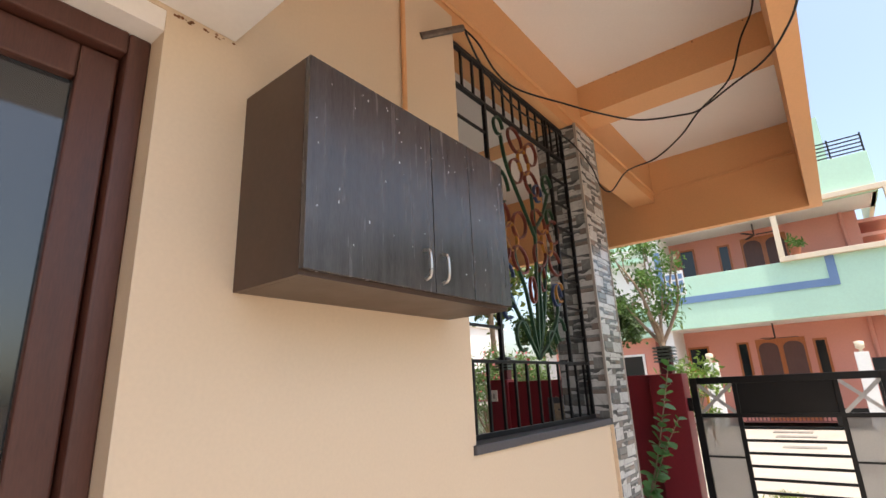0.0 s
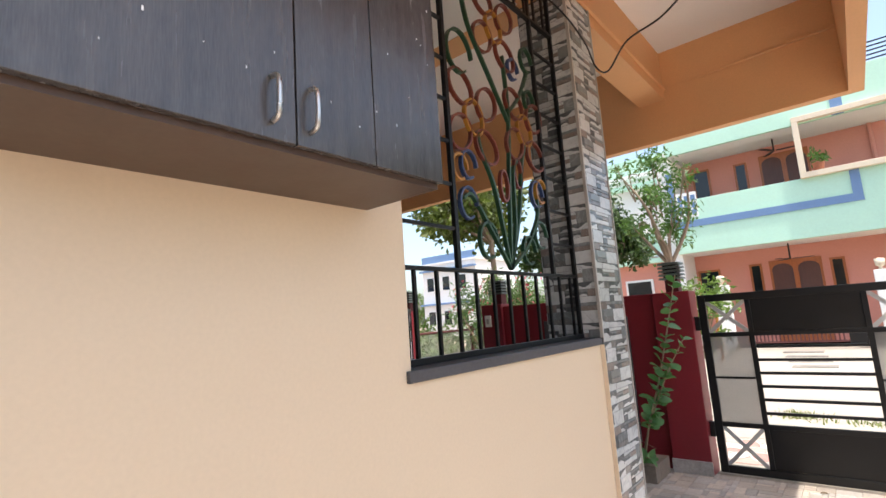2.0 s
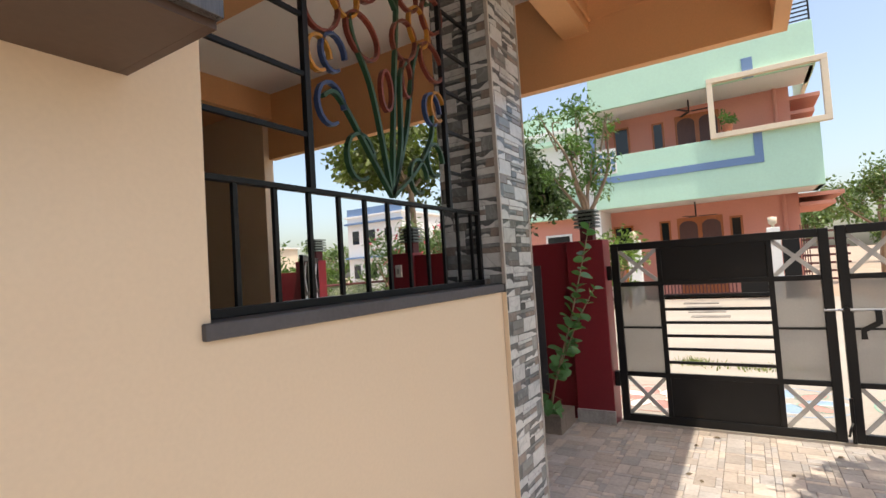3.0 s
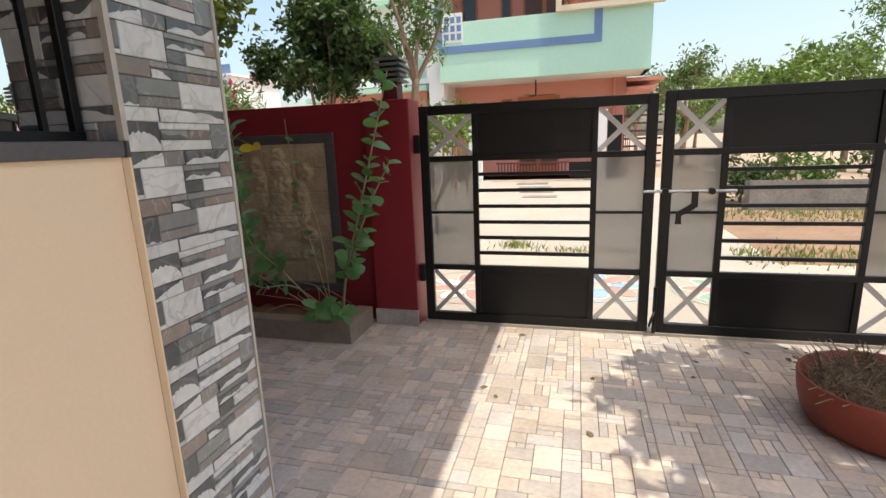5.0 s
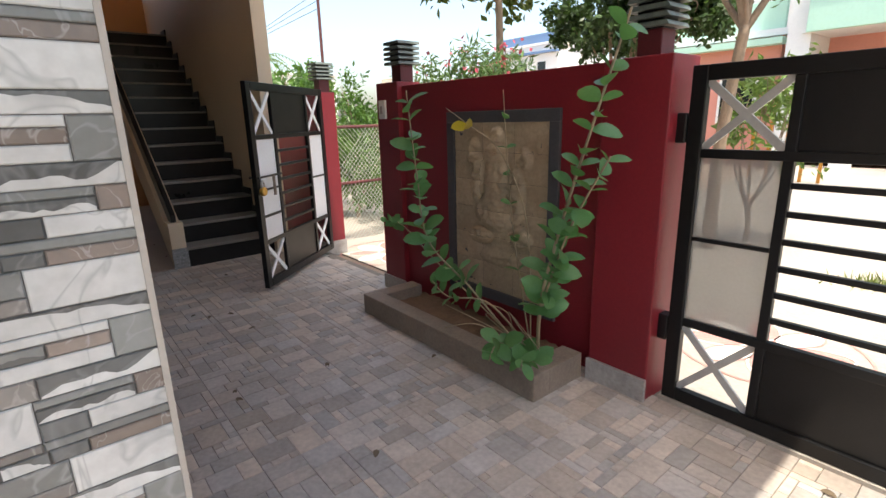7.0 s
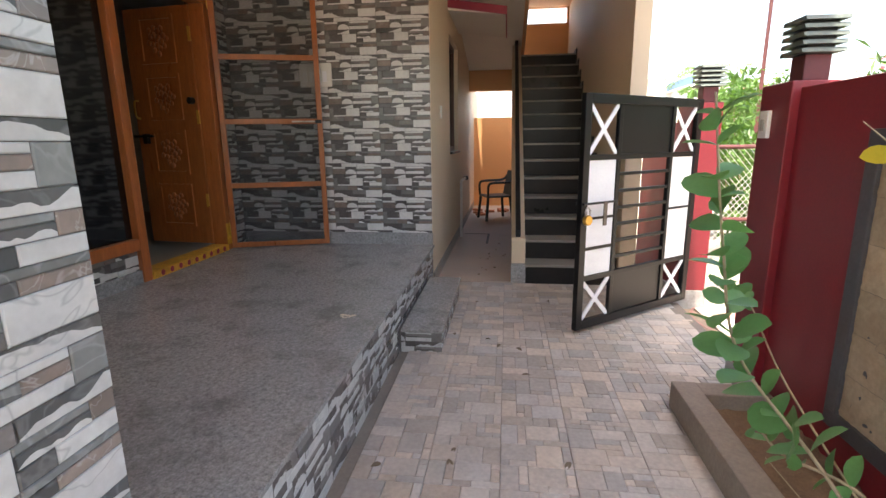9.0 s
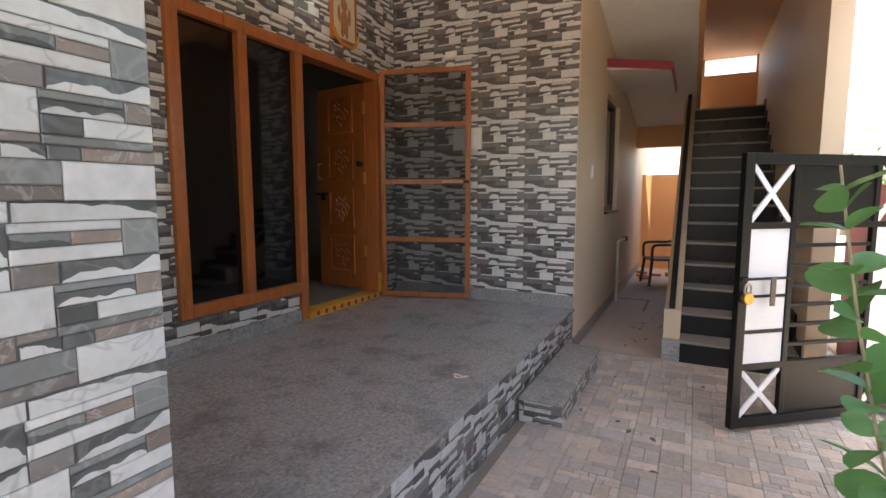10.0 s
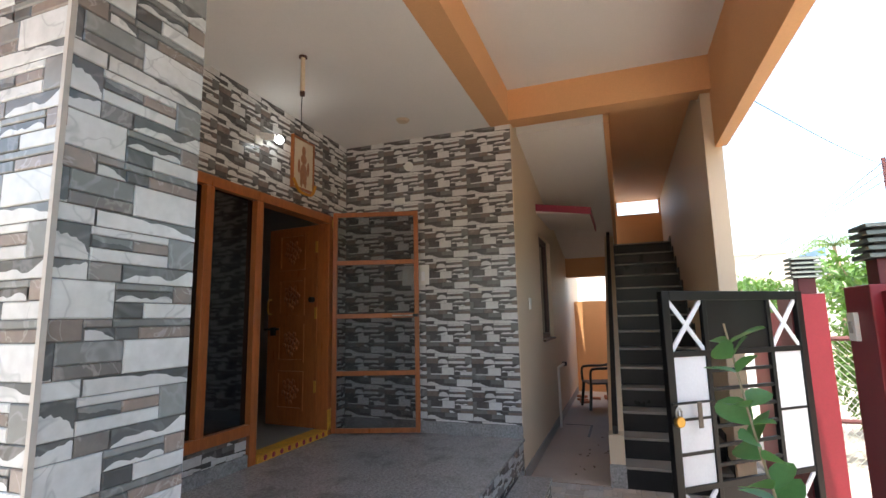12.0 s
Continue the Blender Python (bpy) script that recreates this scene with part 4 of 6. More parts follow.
part("wire", tube(spline([(-3.27, 2.37, 3.10), (-3.25, 2.38, 3.0), (-3.28, 2.36, 2.9), (-3.24, 2.38, 2.82)]), 0.003, 5), BLACK, rod)
part("rod_cap", lathe([(0.0, 0), (0.03, 0.0), (0.03, -0.012), (0.0, -0.012)], 14, at=(-3.27, 2.37, 3.40)), WOOD_DARK, rod)
solid("ceiling_socket", lathe([(0.0, -0.02), (0.05, -0.018), (0.065, 0.0), (0.0, 0.0)], 20, at=(-4.52, 2.60, CEIL_Z)), CREAM, "round ceiling light socket, empty", "socket")
solid("wall_switch", boxes((-5.66, -5.58, FRONT_Y, FRONT_Y + 0.015, 1.54, 1.66), bevel=0.003), PLASTIC, "white switch plate on the cream wall", "switch")
bell = thing("bell_push", "white bell push on the red post", "switch")
part("plate", boxes((-3.27, -3.19, 5.44, 5.46, 1.31, 1.44), bevel=0.004), PLASTIC, bell)
part("button", boxes((-3.245, -3.215, 5.434, 5.44, 1.345, 1.40), bevel=0.002), TRIM_GREY, bell)
pipe = thing("water_pipe", "cream plastic water pipe with a black tap", "pipe")
part("pipe", tube(spline([(-7.35, FRONT_Y + 0.05, 0.0), (-7.35, FRONT_Y + 0.05, 0.70), (-7.37, FRONT_Y + 0.05, 0.77), (-7.45, FRONT_Y + 0.05, 0.78), (-7.9, FRONT_Y + 0.06, 0.78)], 5), 0.018, 10), PLASTIC, pipe)
part("tap", boxes((-7.98, -7.90, FRONT_Y + 0.03, FRONT_Y + 0.10, 0.75, 0.81), bevel=0.012), BLACK, pipe, "black tap end")

# cabinet on the side wall
cab = thing("wall_cabinet", "dark wood laminate wall cabinet with two doors", "cabinet")
cx0, cx1, cy0, cy1, cz0, cz1 = WX, -0.735, 0.835, 1.70, 1.74, 2.285
t_ = 0.018
part("side", boxes((cx0, cx1, cy0, cy0 + t_, cz0, cz1), bevel=0.001), CARCASS, cab, "brown laminate side")
part("side", boxes((cx0, cx1, cy1 - t_, cy1, cz0, cz1), bevel=0.001), CARCASS, cab, "brown laminate side")
part("bottom", boxes((cx0, cx1, cy0 + t_, cy1 - t_, cz0, cz0 + t_)), CARCASS, cab)
part("top", boxes((cx0, cx1, cy0 + t_, cy1 - t_, cz1 - t_, cz1)), CARCASS, cab)
part("back", boxes((cx0, cx0 + 0.006, cy0 + t_, cy1 - t_, cz0 + t_, cz1 - t_)), CARCASS, cab)
for a, b in ((cy0, 1.283), (1.287, 1.478), (1.481, cy1)):
    part("door" if a < 1.4 else "filler", boxes((cx1 + 0.001, cx1 + 0.019, a, b, cz0 + 0.012, cz1), bevel=0.0012), LAMINATE, cab, "dark streaked laminate front")
for y in (1.235, 1.315):
    part("handle", tube(spline([(cx1 + 0.019, y, 1.782), (cx1 + 0.040, y, 1.79), (cx1 + 0.045, y, 1.825), (cx1 + 0.040, y, 1.86), (cx1 + 0.019, y, 1.868)], 6), 0.005, 10), STEEL, cab, "brushed steel bow handle", smooth=True)
random.seed(5)
for k in range(44):
    y, z = random.uniform(cy0 + 0.02, cy1 - 0.02), random.uniform(1.80, cz1 - 0.01)
    r = random.uniform(0.0006, 0.0014)
    part("paint_fleck", boxes((cx1 + 0.0192, cx1 + 0.0198, y - r, y + r, z - r * random.uniform(1, 5), z + r)), GATE_WHITE, cab, "white paint fleck")

# cables, conduits and a pipe stub
conduit = thing("conduit", "painted conduit pipe along the beams", "conduit")
part("pipe", tube([(-1.018, -3, 3.31), (-1.018, 5.278, 3.31), (0.18, 5.278, 3.36)], 0.013, 8), ORANGE, conduit)
part("pipe", tube([(WX + 0.012, 1.475, 2.3), (WX + 0.012, 1.475, 3.22)], 0.010, 8), ORANGE, conduit)
solid("pipe_stub", tube([(-1.0, 1.60, 2.96), (-0.90, 1.78, 3.06)], 0.016, 10), STEEL_DARK, "grey pipe stub sticking out of the wall", "pipe")
C1 = [(-0.90, 1.78, 3.06), (-0.86, 1.84, 2.99), (-0.886, 2.03, 2.95), (-0.875, 2.234, 2.95), (-0.735, 2.47, 2.92), (-0.62, 2.66, 2.90), (-0.47, 2.82, 2.87), (-0.27, 2.87, 2.84), (-0.17, 2.84, 2.82), (0.01, 2.66, 2.80), (0.135, 2.56, 2.80), (0.225, 2.40, 2.80), (0.30, 2.2, 2.85), (0.42, 1.9, 3.2)]
C2 = [(0.165, 2.72, 3.62), (0.159, 2.78, 3.28), (0.068, 2.80, 3.096), (-0.015, 2.80, 2.908), (-0.176, 2.82, 2.80), (-0.30, 2.95, 2.76), (-0.48, 3.10, 2.74), (-0.70, 3.28, 2.79), (-0.86, 3.42, 2.74), (-0.955, 3.50, 2.83), (-0.96, 3.40, 2.93), (-0.96, 3.2, 2.99), (-0.975, 2.95, 3.02), (-0.97, 2.4, 2.94), (-0.93, 2.0, 2.96), (-0.90, 1.80, 3.05)]
for c in (C1, C2):
    solid("cable", tube(spline(c), 0.005, 6), BLACK, "loose black electric cable hanging under the slab", "cable", "hanging cables")

# ---- passage ----
chair = thing("plastic_chair", "dark green plastic armchair in the passage", "chair", at=pose(-9.0, 4.02, -0.012, 0, 0, 200))
part("seat", boxes((-0.22, 0.22, -0.22, 0.22, 0.40, 0.43), bevel=0.012), CHAIR, chair)
part("backrest", prism([(-0.21, 0.43), (-0.25, 0.44), (-0.32, 0.82), (-0.29, 0.83)], -0.20, 0.20, "x"), CHAIR, chair)
for sx_ in (-1, 1):
    for sy in (-1, 1):
        part("leg", tube([(0.20 * sx_, 0.19 * sy, 0.41), (0.24 * sx_, 0.23 * sy, 0.0)], 0.024, 8), CHAIR, chair)
    part("armrest", tube(spline([(0.23 * sx_, 0.20, 0.42), (0.25 * sx_, 0.20, 0.60), (0.25 * sx_, 0.12, 0.65), (0.25 * sx_, -0.20, 0.66), (0.22 * sx_, -0.29, 0.74)], 5), 0.02, 8), CHAIR, chair)
random.seed(8)
for k in range(7):
    x, y = random.uniform(-10.2, -9.4), random.uniform(3.65, 4.2)
    a = random.uniform(0, 180)
    ob = solid("rubble_brick", boxes((-0.09, 0.09, -0.05, 0.05, 0, 0.05), bevel=0.006), BRICK, "broken brick lying in the passage", "brick", "rubble in the passage")
    ob.matrix_basis = pose(x, y, -0.012, 0, 0, a)
solid("floor_drain", boxes((-7.6, -6.9, 3.95, 3.98, -0.012, 0.004), (-7.6, -7.57, 3.62, 3.95, -0.012, 0.004)), BLACK, "dark drain channel edge in the passage floor", "drain")

# ---- planter, mural and pots ----
planter = thing("planter", "low cement planter bed tiled in grey", "planter")
part("kerb", boxes((-2.96, -1.42, 5.035, 5.15, -0.012, 0.135), bevel=0.005), PLANTER_TILE, planter)
part("kerb", boxes((-2.96, -2.84, 5.15, 5.455, -0.012, 0.133), bevel=0.005), PLANTER_TILE, planter)
part("kerb", boxes((-1.54, -1.42, 5.15, 5.405, -0.012, 0.133), bevel=0.005), PLANTER_TILE, planter)
soil = bmesh.new()
N = 40
grid = [[soil.verts.new((-2.85 + 1.32 * i / N, 5.14 + 0.36 * j / 10, 0.055 + 0.03 * noise.noise((i * 0.35, j * 0.6, 0)) + 0.02 * noise.noise((i * 1.1, j * 1.7, 3)))) for j in range(11)] for i in range(N + 1)]
for i in range(N):
    for j in range(10):
        soil.faces.new((grid[i][j], grid[i + 1][j], grid[i + 1][j + 1], grid[i][j + 1]))
part("soil", soil, SOIL, planter, "dry brown soil", smooth=True)

mural = thing("relief_panel", "tan carved stone relief panel in a grey border", "relief")
for r in ((-2.545, -1.665, 1.275, 1.34), (-2.545, -1.665, 0.20, 0.265), (-2.545, -2.48, 0.265, 1.275), (-1.73, -1.665, 0.265, 1.275)):
    part("border", boxes((r[0], r[1], 5.478, 5.50, r[2], r[3]), bevel=0.003), SLATE, mural, "dark grey stone border")
bumps = [(0.0, 0.20, 0.10, 0.16, 0.024), (0.0, 0.36, 0.075, 0.075, 0.026), (-0.02, 0.02, 0.16, 0.12, 0.024), (0.15, 0.12, 0.06, 0.16, 0.018), (-0.16, 0.20, 0.05, 0.16, 0.016), (0.18, -0.12, 0.09, 0.06, 0.02), (-0.14, -0.14, 0.10, 0.05, 0.02), (0.05, -0.26, 0.20, 0.05, 0.016), (-0.2, 0.36, 0.05, 0.09, 0.012), (0.2, 0.34, 0.06, 0.06, 0.012), (0.0, 0.46, 0.05, 0.05, 0.016)]
W_, H_ = 3, 6
for i in range(W_):
    for j in range(H_):
        u0, u1 = -2.48 + 0.75 * i / W_, -2.48 + 0.75 * (i + 1) / W_
        v0, v1 = 0.265 + 1.01 * j / H_, 0.265 + 1.01 * (j + 1) / H_
        bm = bmesh.new()
        n_ = 20
        vs = []
        for a in range(n_ + 1):
            row = []
            for b in range(n_ + 1):
                u, v = u0 + 0.0006 + (u1 - u0 - 0.0012) * a / n_, v0 + 0.0006 + (v1 - v0 - 0.0012) * b / n_
                cu, cv = u + 2.105, v - 0.74
                hgt = max((amp * 1.0 * max(0.0, 1 - ((cu - bx) / rx_) ** 2 - ((cv - bz) / rz_) ** 2) ** 0.45) for bx, bz, rx_, rz_, amp in bumps)
                inside = 1 if hgt > 0.002 else 0.3
                hgt = 1.7 * hgt + inside * (0.016 * (1 - 2 * abs(noise.noise((u * 22, v * 22, 1)))) + 0.008 * noise.noise((u * 60, v * 60, 4)))
                if a in (0, n_) or b in (0, n_):
                    hgt = max(0, hgt - 0.002)
                row.append(bm.verts.new((u, 5.494 - hgt, v)))
            vs.append(row)
        for a in range(n_):
            for b in range(n_):
                bm.faces.new((vs[a][b], vs[a][b + 1], vs[a + 1][b + 1], vs[a + 1][b]))
        bmesh.ops.reverse_faces(bm, faces=bm.faces[:])
        part("relief_tile", bm, SANDSTONE, mural, smooth=True)
part("backing", boxes((-2.48, -1.73, 5.4955, 5.50, 0.265, 1.275)), SLATE, mural)

bowl = thing("bowl_planter", "large round red painted cement bowl planter", "planter", at=pose(1.225, 4.60, -0.003))
part("bowl", lathe([(0.0, 0.0), (0.22, 0.0), (0.268, 0.02), (0.295, 0.06), (0.312, 0.13), (0.322, 0.215), (0.316, 0.222), (0.306, 0.218), (0.30, 0.18), (0.26, 0.16), (0.0, 0.155)], 40), TERRACOTTA, bowl, smooth=True)
part("dry_soil", lathe([(0.0, 0.20), (0.15, 0.195), (0.275, 0.18), (0.275, 0.16), (0.0, 0.16)], 24), SOIL, bowl, "dry soil")
random.seed(3)
straw = bmesh.new()
for k in range(620):
    a, r = random.uniform(0, 6.283), 0.27 * math.sqrt(random.random())
    p = Vector((r * math.cos(a), r * math.sin(a), 0.18))
    d = Vector((random.uniform(-1, 1), random.uniform(-1, 1), random.uniform(0.1, 0.8))).normalized() * random.uniform(0.06, 0.16)
    tube([p, p + d * 0.5 + Vector((0, 0, 0.02)), p + d], 0.0022, 4, bm=straw)
tagged(part("dry_straw", straw, STRAW, bowl, "matted dry straw stems"), kind="stuff")

# rusty damp spots where the plaster meets the slabs
random.seed(19)
for k in range(70):
    side_ = k % 4
    if side_ == 0:
        p = (WX + 0.001, random.uniform(0.62, 0.79), 2.435 - random.uniform(0, 0.012))
        m_ = pose(*p, 0, 90)
    elif side_ == 1:
        p = (-4.9 + random.uniform(0, 3.6), FRONT_Y + 0.001, CANOPY_Z - random.uniform(0.0, 0.014))
        m_ = pose(*p, -90)
    elif side_ == 2:
        p = (random.uniform(-0.95, 0.18), 3.4895, CANOPY_Z - random.uniform(0.0, 0.014))
        m_ = pose(*p, 90)
    else:
        p = (-1.029, random.uniform(1.9, 5.0), CANOPY_Z - random.uniform(0.0, 0.02))
        m_ = pose(*p, 0, 90)
    r = random.uniform(0.0015, 0.0045)
    bm = bmesh.new()
    bm.faces.new([bm.verts.new((r * (1 + 0.4 * math.sin(3.1 * j + k)) * math.cos(j * 0.785), r * 1.4 * math.sin(j * 0.785), 0)) for j in range(8)])
    solid("rust_spot", bm, STAIN, "small rusty damp spot on the plaster", "stain", "rust spots").matrix_basis = m_

# ---- plants ----
def leaf_mat(name, color, vary=0.3, trans=0.25, rough=0.45):
    m = mat(name, color, rough, vary=0.15, scale=14, fine=80, bump=0.1, island=vary)
    n, l = m.node_tree.nodes, m.node_tree.links
    tr, mix = n.new("ShaderNodeBsdfTranslucent"), n.new("ShaderNodeMixShader")
    tr.inputs[0].default_value = (color[0] * 1.6, color[1] * 1.8, color[2] * 0.9, 1)
    mix.inputs[0].default_value = trans
    l.new(n["Principled BSDF"].outputs[0], mix.inputs[1])
    l.new(tr.outputs[0], mix.inputs[2])
    l.new(mix.outputs[0], n["Material Output"].inputs["Surface"])
    return m


LEAF_BIG = leaf_mat("milkweed_leaf", (0.11, 0.25, 0.09), 0.3)
LEAF_YELLOW = leaf_mat("yellowed_leaf", (0.55, 0.42, 0.05), 0.2)
LEAF_MID = leaf_mat("green_foliage", (0.075, 0.15, 0.03), 0.45)
LEAF_DARK = leaf_mat("dark_foliage", (0.045, 0.08, 0.024), 0.6)
LEAF_ALMOND = leaf_mat("almond_foliage", (0.10, 0.13, 0.03), 0.5)
LEAF_PALE = leaf_mat("pale_foliage", (0.13, 0.20, 0.05), 0.45)
LEAF_OLEANDER = leaf_mat("oleander_foliage", (0.10, 0.17, 0.06), 0.45)
LEAF_FAR = leaf_mat("far_foliage", (0.10, 0.16, 0.05), 0.4)
PETAL = mat("pink_petal", (0.62, 0.10, 0.14), 0.6, vary=0.2, scale=20, bump=0.0, island=0.25)
STEM = mat("pale_stem", (0.30, 0.24, 0.15), 0.7, vary=0.2, scale=20, bump=0.2)
BARK = mat("pale_bark", (0.26, 0.19, 0.13), 0.85, vary=0.3, scale=9, fine=50, bump=0.5, stretch=(1, 1, 0.4))
GRASS = leaf_mat("weed_grass", (0.16, 0.19, 0.06), 0.5)


def leaf_mesh(name, length, width, material, fold=0.25, droop=0.2):
    """A broad leaf along +x with a raised pair of halves, veins as creases and a drooping tip."""
    bm = bmesh.new()
    prof = [(0.0, 0.05), (0.12, 0.45), (0.3, 0.85), (0.5, 1.0), (0.7, 0.92), (0.88, 0.6), (1.0, 0.0)]
    mid, lo, hi = [], [], []
    for u, w in prof:
        x, z = u * length, -droop * length * u * u
        mid.append(bm.verts.new((x, 0, z)))
        lo.append(bm.verts.new((x, -w * width / 2, z + fold * w * width / 2)))
        hi.append(bm.verts.new((x, w * width / 2, z + fold * w * width / 2)))
    for i in range(len(prof) - 1):
        bm.faces.new((mid[i], lo[i], lo[i + 1], mid[i + 1]))
        bm.faces.new((mid[i], mid[i + 1], hi[i + 1], hi[i]))
    return mesh_of(name, bm, material, True)


random.seed(21)
LEAVES = [leaf_mesh("leaf", 0.11, 0.078, LEAF_BIG, 0.25, 0.15), leaf_mesh("leaf", 0.13, 0.088, LEAF_BIG, 0.18, 0.3), leaf_mesh("leaf", 0.085, 0.06, LEAF_BIG, 0.35, 0.1)]
LEAF_Y = leaf_mesh("leaf", 0.10, 0.065, LEAF_YELLOW, 0.2, 0.2)
shrub = thing("milkweed_shrub", "leggy green milkweed shrub growing in the planter", "shrub")


def stem_with_leaves(pts, r, start, gap, tip_scale=1.0, leafy=True, size=1.0):
    line = spline(pts, 10)
    part("stem", tube(line, r, 7, taper=0.45), STEM, shrub, "pale woody stem", smooth=True)
    if not leafy:
        return
    run, k = 0.0, 0
    total = sum((b - a).length for a, b in zip(line, line[1:]))
    nxt = start * total
    for a, b in zip(line, line[1:]):
        run += (b - a).length
        if run >= nxt:
            nxt += gap * random.uniform(0.8, 1.2)
            d = (b - a).normalized()
            for s_ in (0, 1):
                turn = math.pi * s_ + (math.pi / 2) * (k % 2) + random.uniform(-0.35, 0.35)
                side = d.orthogonal().normalized()
                side = (Matrix.Rotation(turn, 3, d) @ side)
                way = (side + d * random.uniform(0.2, 0.9)).normalized()
                up = d - way * d.dot(way)
                up.normalize()
                up = Matrix.Rotation(random.uniform(-0.9, 0.9), 3, way) @ up
                m = Matrix((way, up.cross(way), up)).transposed().to_4x4()
                sc = size * random.uniform(0.75, 1.15) * (1 - 0.35 * (run / total) * tip_scale)
                ob = part("leaf", LEAVES[random.randrange(3)], None, shrub)
                ob.matrix_basis = Matrix.Translation(a) @ m @ Matrix.Scale(sc, 4)
            k += 1


stem_with_leaves([(-1.72, 5.30, 0.06), (-1.86, 5.05, 0.45), (-1.96, 4.86, 0.72), (-1.90, 4.76, 1.05), (-1.86, 4.69, 1.42)], 0.006, 0.34, 0.05, size=1.25)
stem_with_leaves([(-1.60, 5.28, 0.06), (-1.45, 5.10, 0.45), (-1.31, 5.02, 0.80), (-1.20, 5.04, 1.20), (-1.10, 5.12, 1.66)], 0.010, 0.28, 0.06, size=1.2)
stem_with_leaves([(-1.62, 5.30, 0.06), (-1.46, 5.12, 0.42), (-1.24, 5.0, 0.85), (-1.06, 4.98, 1.16)], 0.008, 0.34, 0.06, size=1.2)
stem_with_leaves([(-1.66, 5.32, 0.06), (-1.92, 5.24, 0.30), (-2.08, 5.08, 0.34), (-2.12, 5.0, 0.44)], 0.007, 0.6, 0.05)
stem_with_leaves([(-1.60, 5.25, 0.06), (-1.62, 5.05, 0.22), (-1.60, 4.96, 0.25), (-1.58, 4.90, 0.20)], 0.007, 0.25, 0.04, size=1.15)
stem_with_leaves([(-1.58, 5.26, 0.06), (-1.48, 5.02, 0.20), (-1.42, 4.95, 0.22)], 0.007, 0.25, 0.04, size=1.15)
stem_with_leaves([(-1.70, 5.34, 0.06), (-1.84, 5.36, 0.6), (-1.92, 5.38, 1.0), (-1.96, 5.38, 1.44)], 0.005, 0.35, 0.16, size=0.8)
stem_with_leaves([(-1.75, 5.34, 0.06), (-2.30, 5.20, 0.45), (-2.75, 5.25, 0.62), (-2.98, 5.25, 0.62)], 0.005, 0.86, 0.035, size=0.85)
stem_with_leaves([(-1.72, 5.36, 0.06), (-1.80, 5.40, 0.75), (-1.98, 5.38, 1.12), (-2.18, 5.34, 1.26), (-2.40, 5.36, 1.36)], 0.005, 0.5, 0.05, leafy=False)
for p, a in (((-2.18, 5.33, 1.26), 200), ((-2.20, 5.33, 1.27), 330)):
    ob = part("leaf", LEAF_Y, None, shrub, "yellowed leaf")
    ob.matrix_basis = pose(*p, 60, 0, a)
for k in range(5):
    x = random.uniform(-1.9, -1.5)
    stem_with_leaves([(x, 5.3, 0.06), (x + random.uniform(-0.25, 0.1), 5.15, random.uniform(0.15, 0.35)), (x + random.uniform(-0.5, 0.2), 5.05, random.uniform(0.1, 0.45))], 0.004, 0, 1, leafy=False)


def leaf_cloud(name, blobs, count, size, material, parent, label, seed, slim=0.45, droop=0.3):
    """Many small leaves scattered in clumps about the given centres (x, y, z, radius)."""
    rng = np.random.default_rng(seed)
    vol = np.array([b[3] ** 2 for b in blobs])
    pick = rng.choice(len(blobs), count, p=vol / vol.sum())
    c = np.array([b[:3] for b in blobs])[pick]
    r = np.array([b[3] for b in blobs])[pick]
    # leaves sit in small sprays inside each clump
    sprays = 14
    dirs = rng.normal(size=(len(blobs), sprays, 3))
    dirs /= np.linalg.norm(dirs, axis=2, keepdims=True)
    dirs *= rng.uniform(0.35, 1.05, (len(blobs), sprays, 1))
    dirs[:, :, 2] *= 0.75
    s = rng.integers(0, sprays, count)
    p = c + dirs[pick, s] * r[:, None] + rng.normal(size=(count, 3)) * (r * 0.2)[:, None]
    way = rng.normal(size=(count, 3))
    way[:, 2] -= droop
    way /= np.linalg.norm(way, axis=1, keepdims=True)
    oth = np.cross(way, rng.normal(size=(count, 3)))
    oth /= np.linalg.norm(oth, axis=1, keepdims=True)
    L = size * rng.uniform(0.6, 1.3, (count, 1))
    nrm = np.cross(way, oth)
    v = np.stack([p, p + way * L * 0.5 + oth * L * slim * 0.5 + nrm * L * 0.08, p + way * L, p + way * L * 0.5 - oth * L * slim * 0.5 + nrm * L * 0.08], 1).reshape(-1, 3)
    f = np.arange(count * 4).reshape(-1, 4)
    me = bpy.data.meshes.new(name)
    me.from_pydata(v.tolist(), [], f.tolist())
    me.materials.append(material)
    ob = new(name, me)
    ob.parent = parent
    ob["label"] = label
    ob["kind"] = "stuff"
    return ob


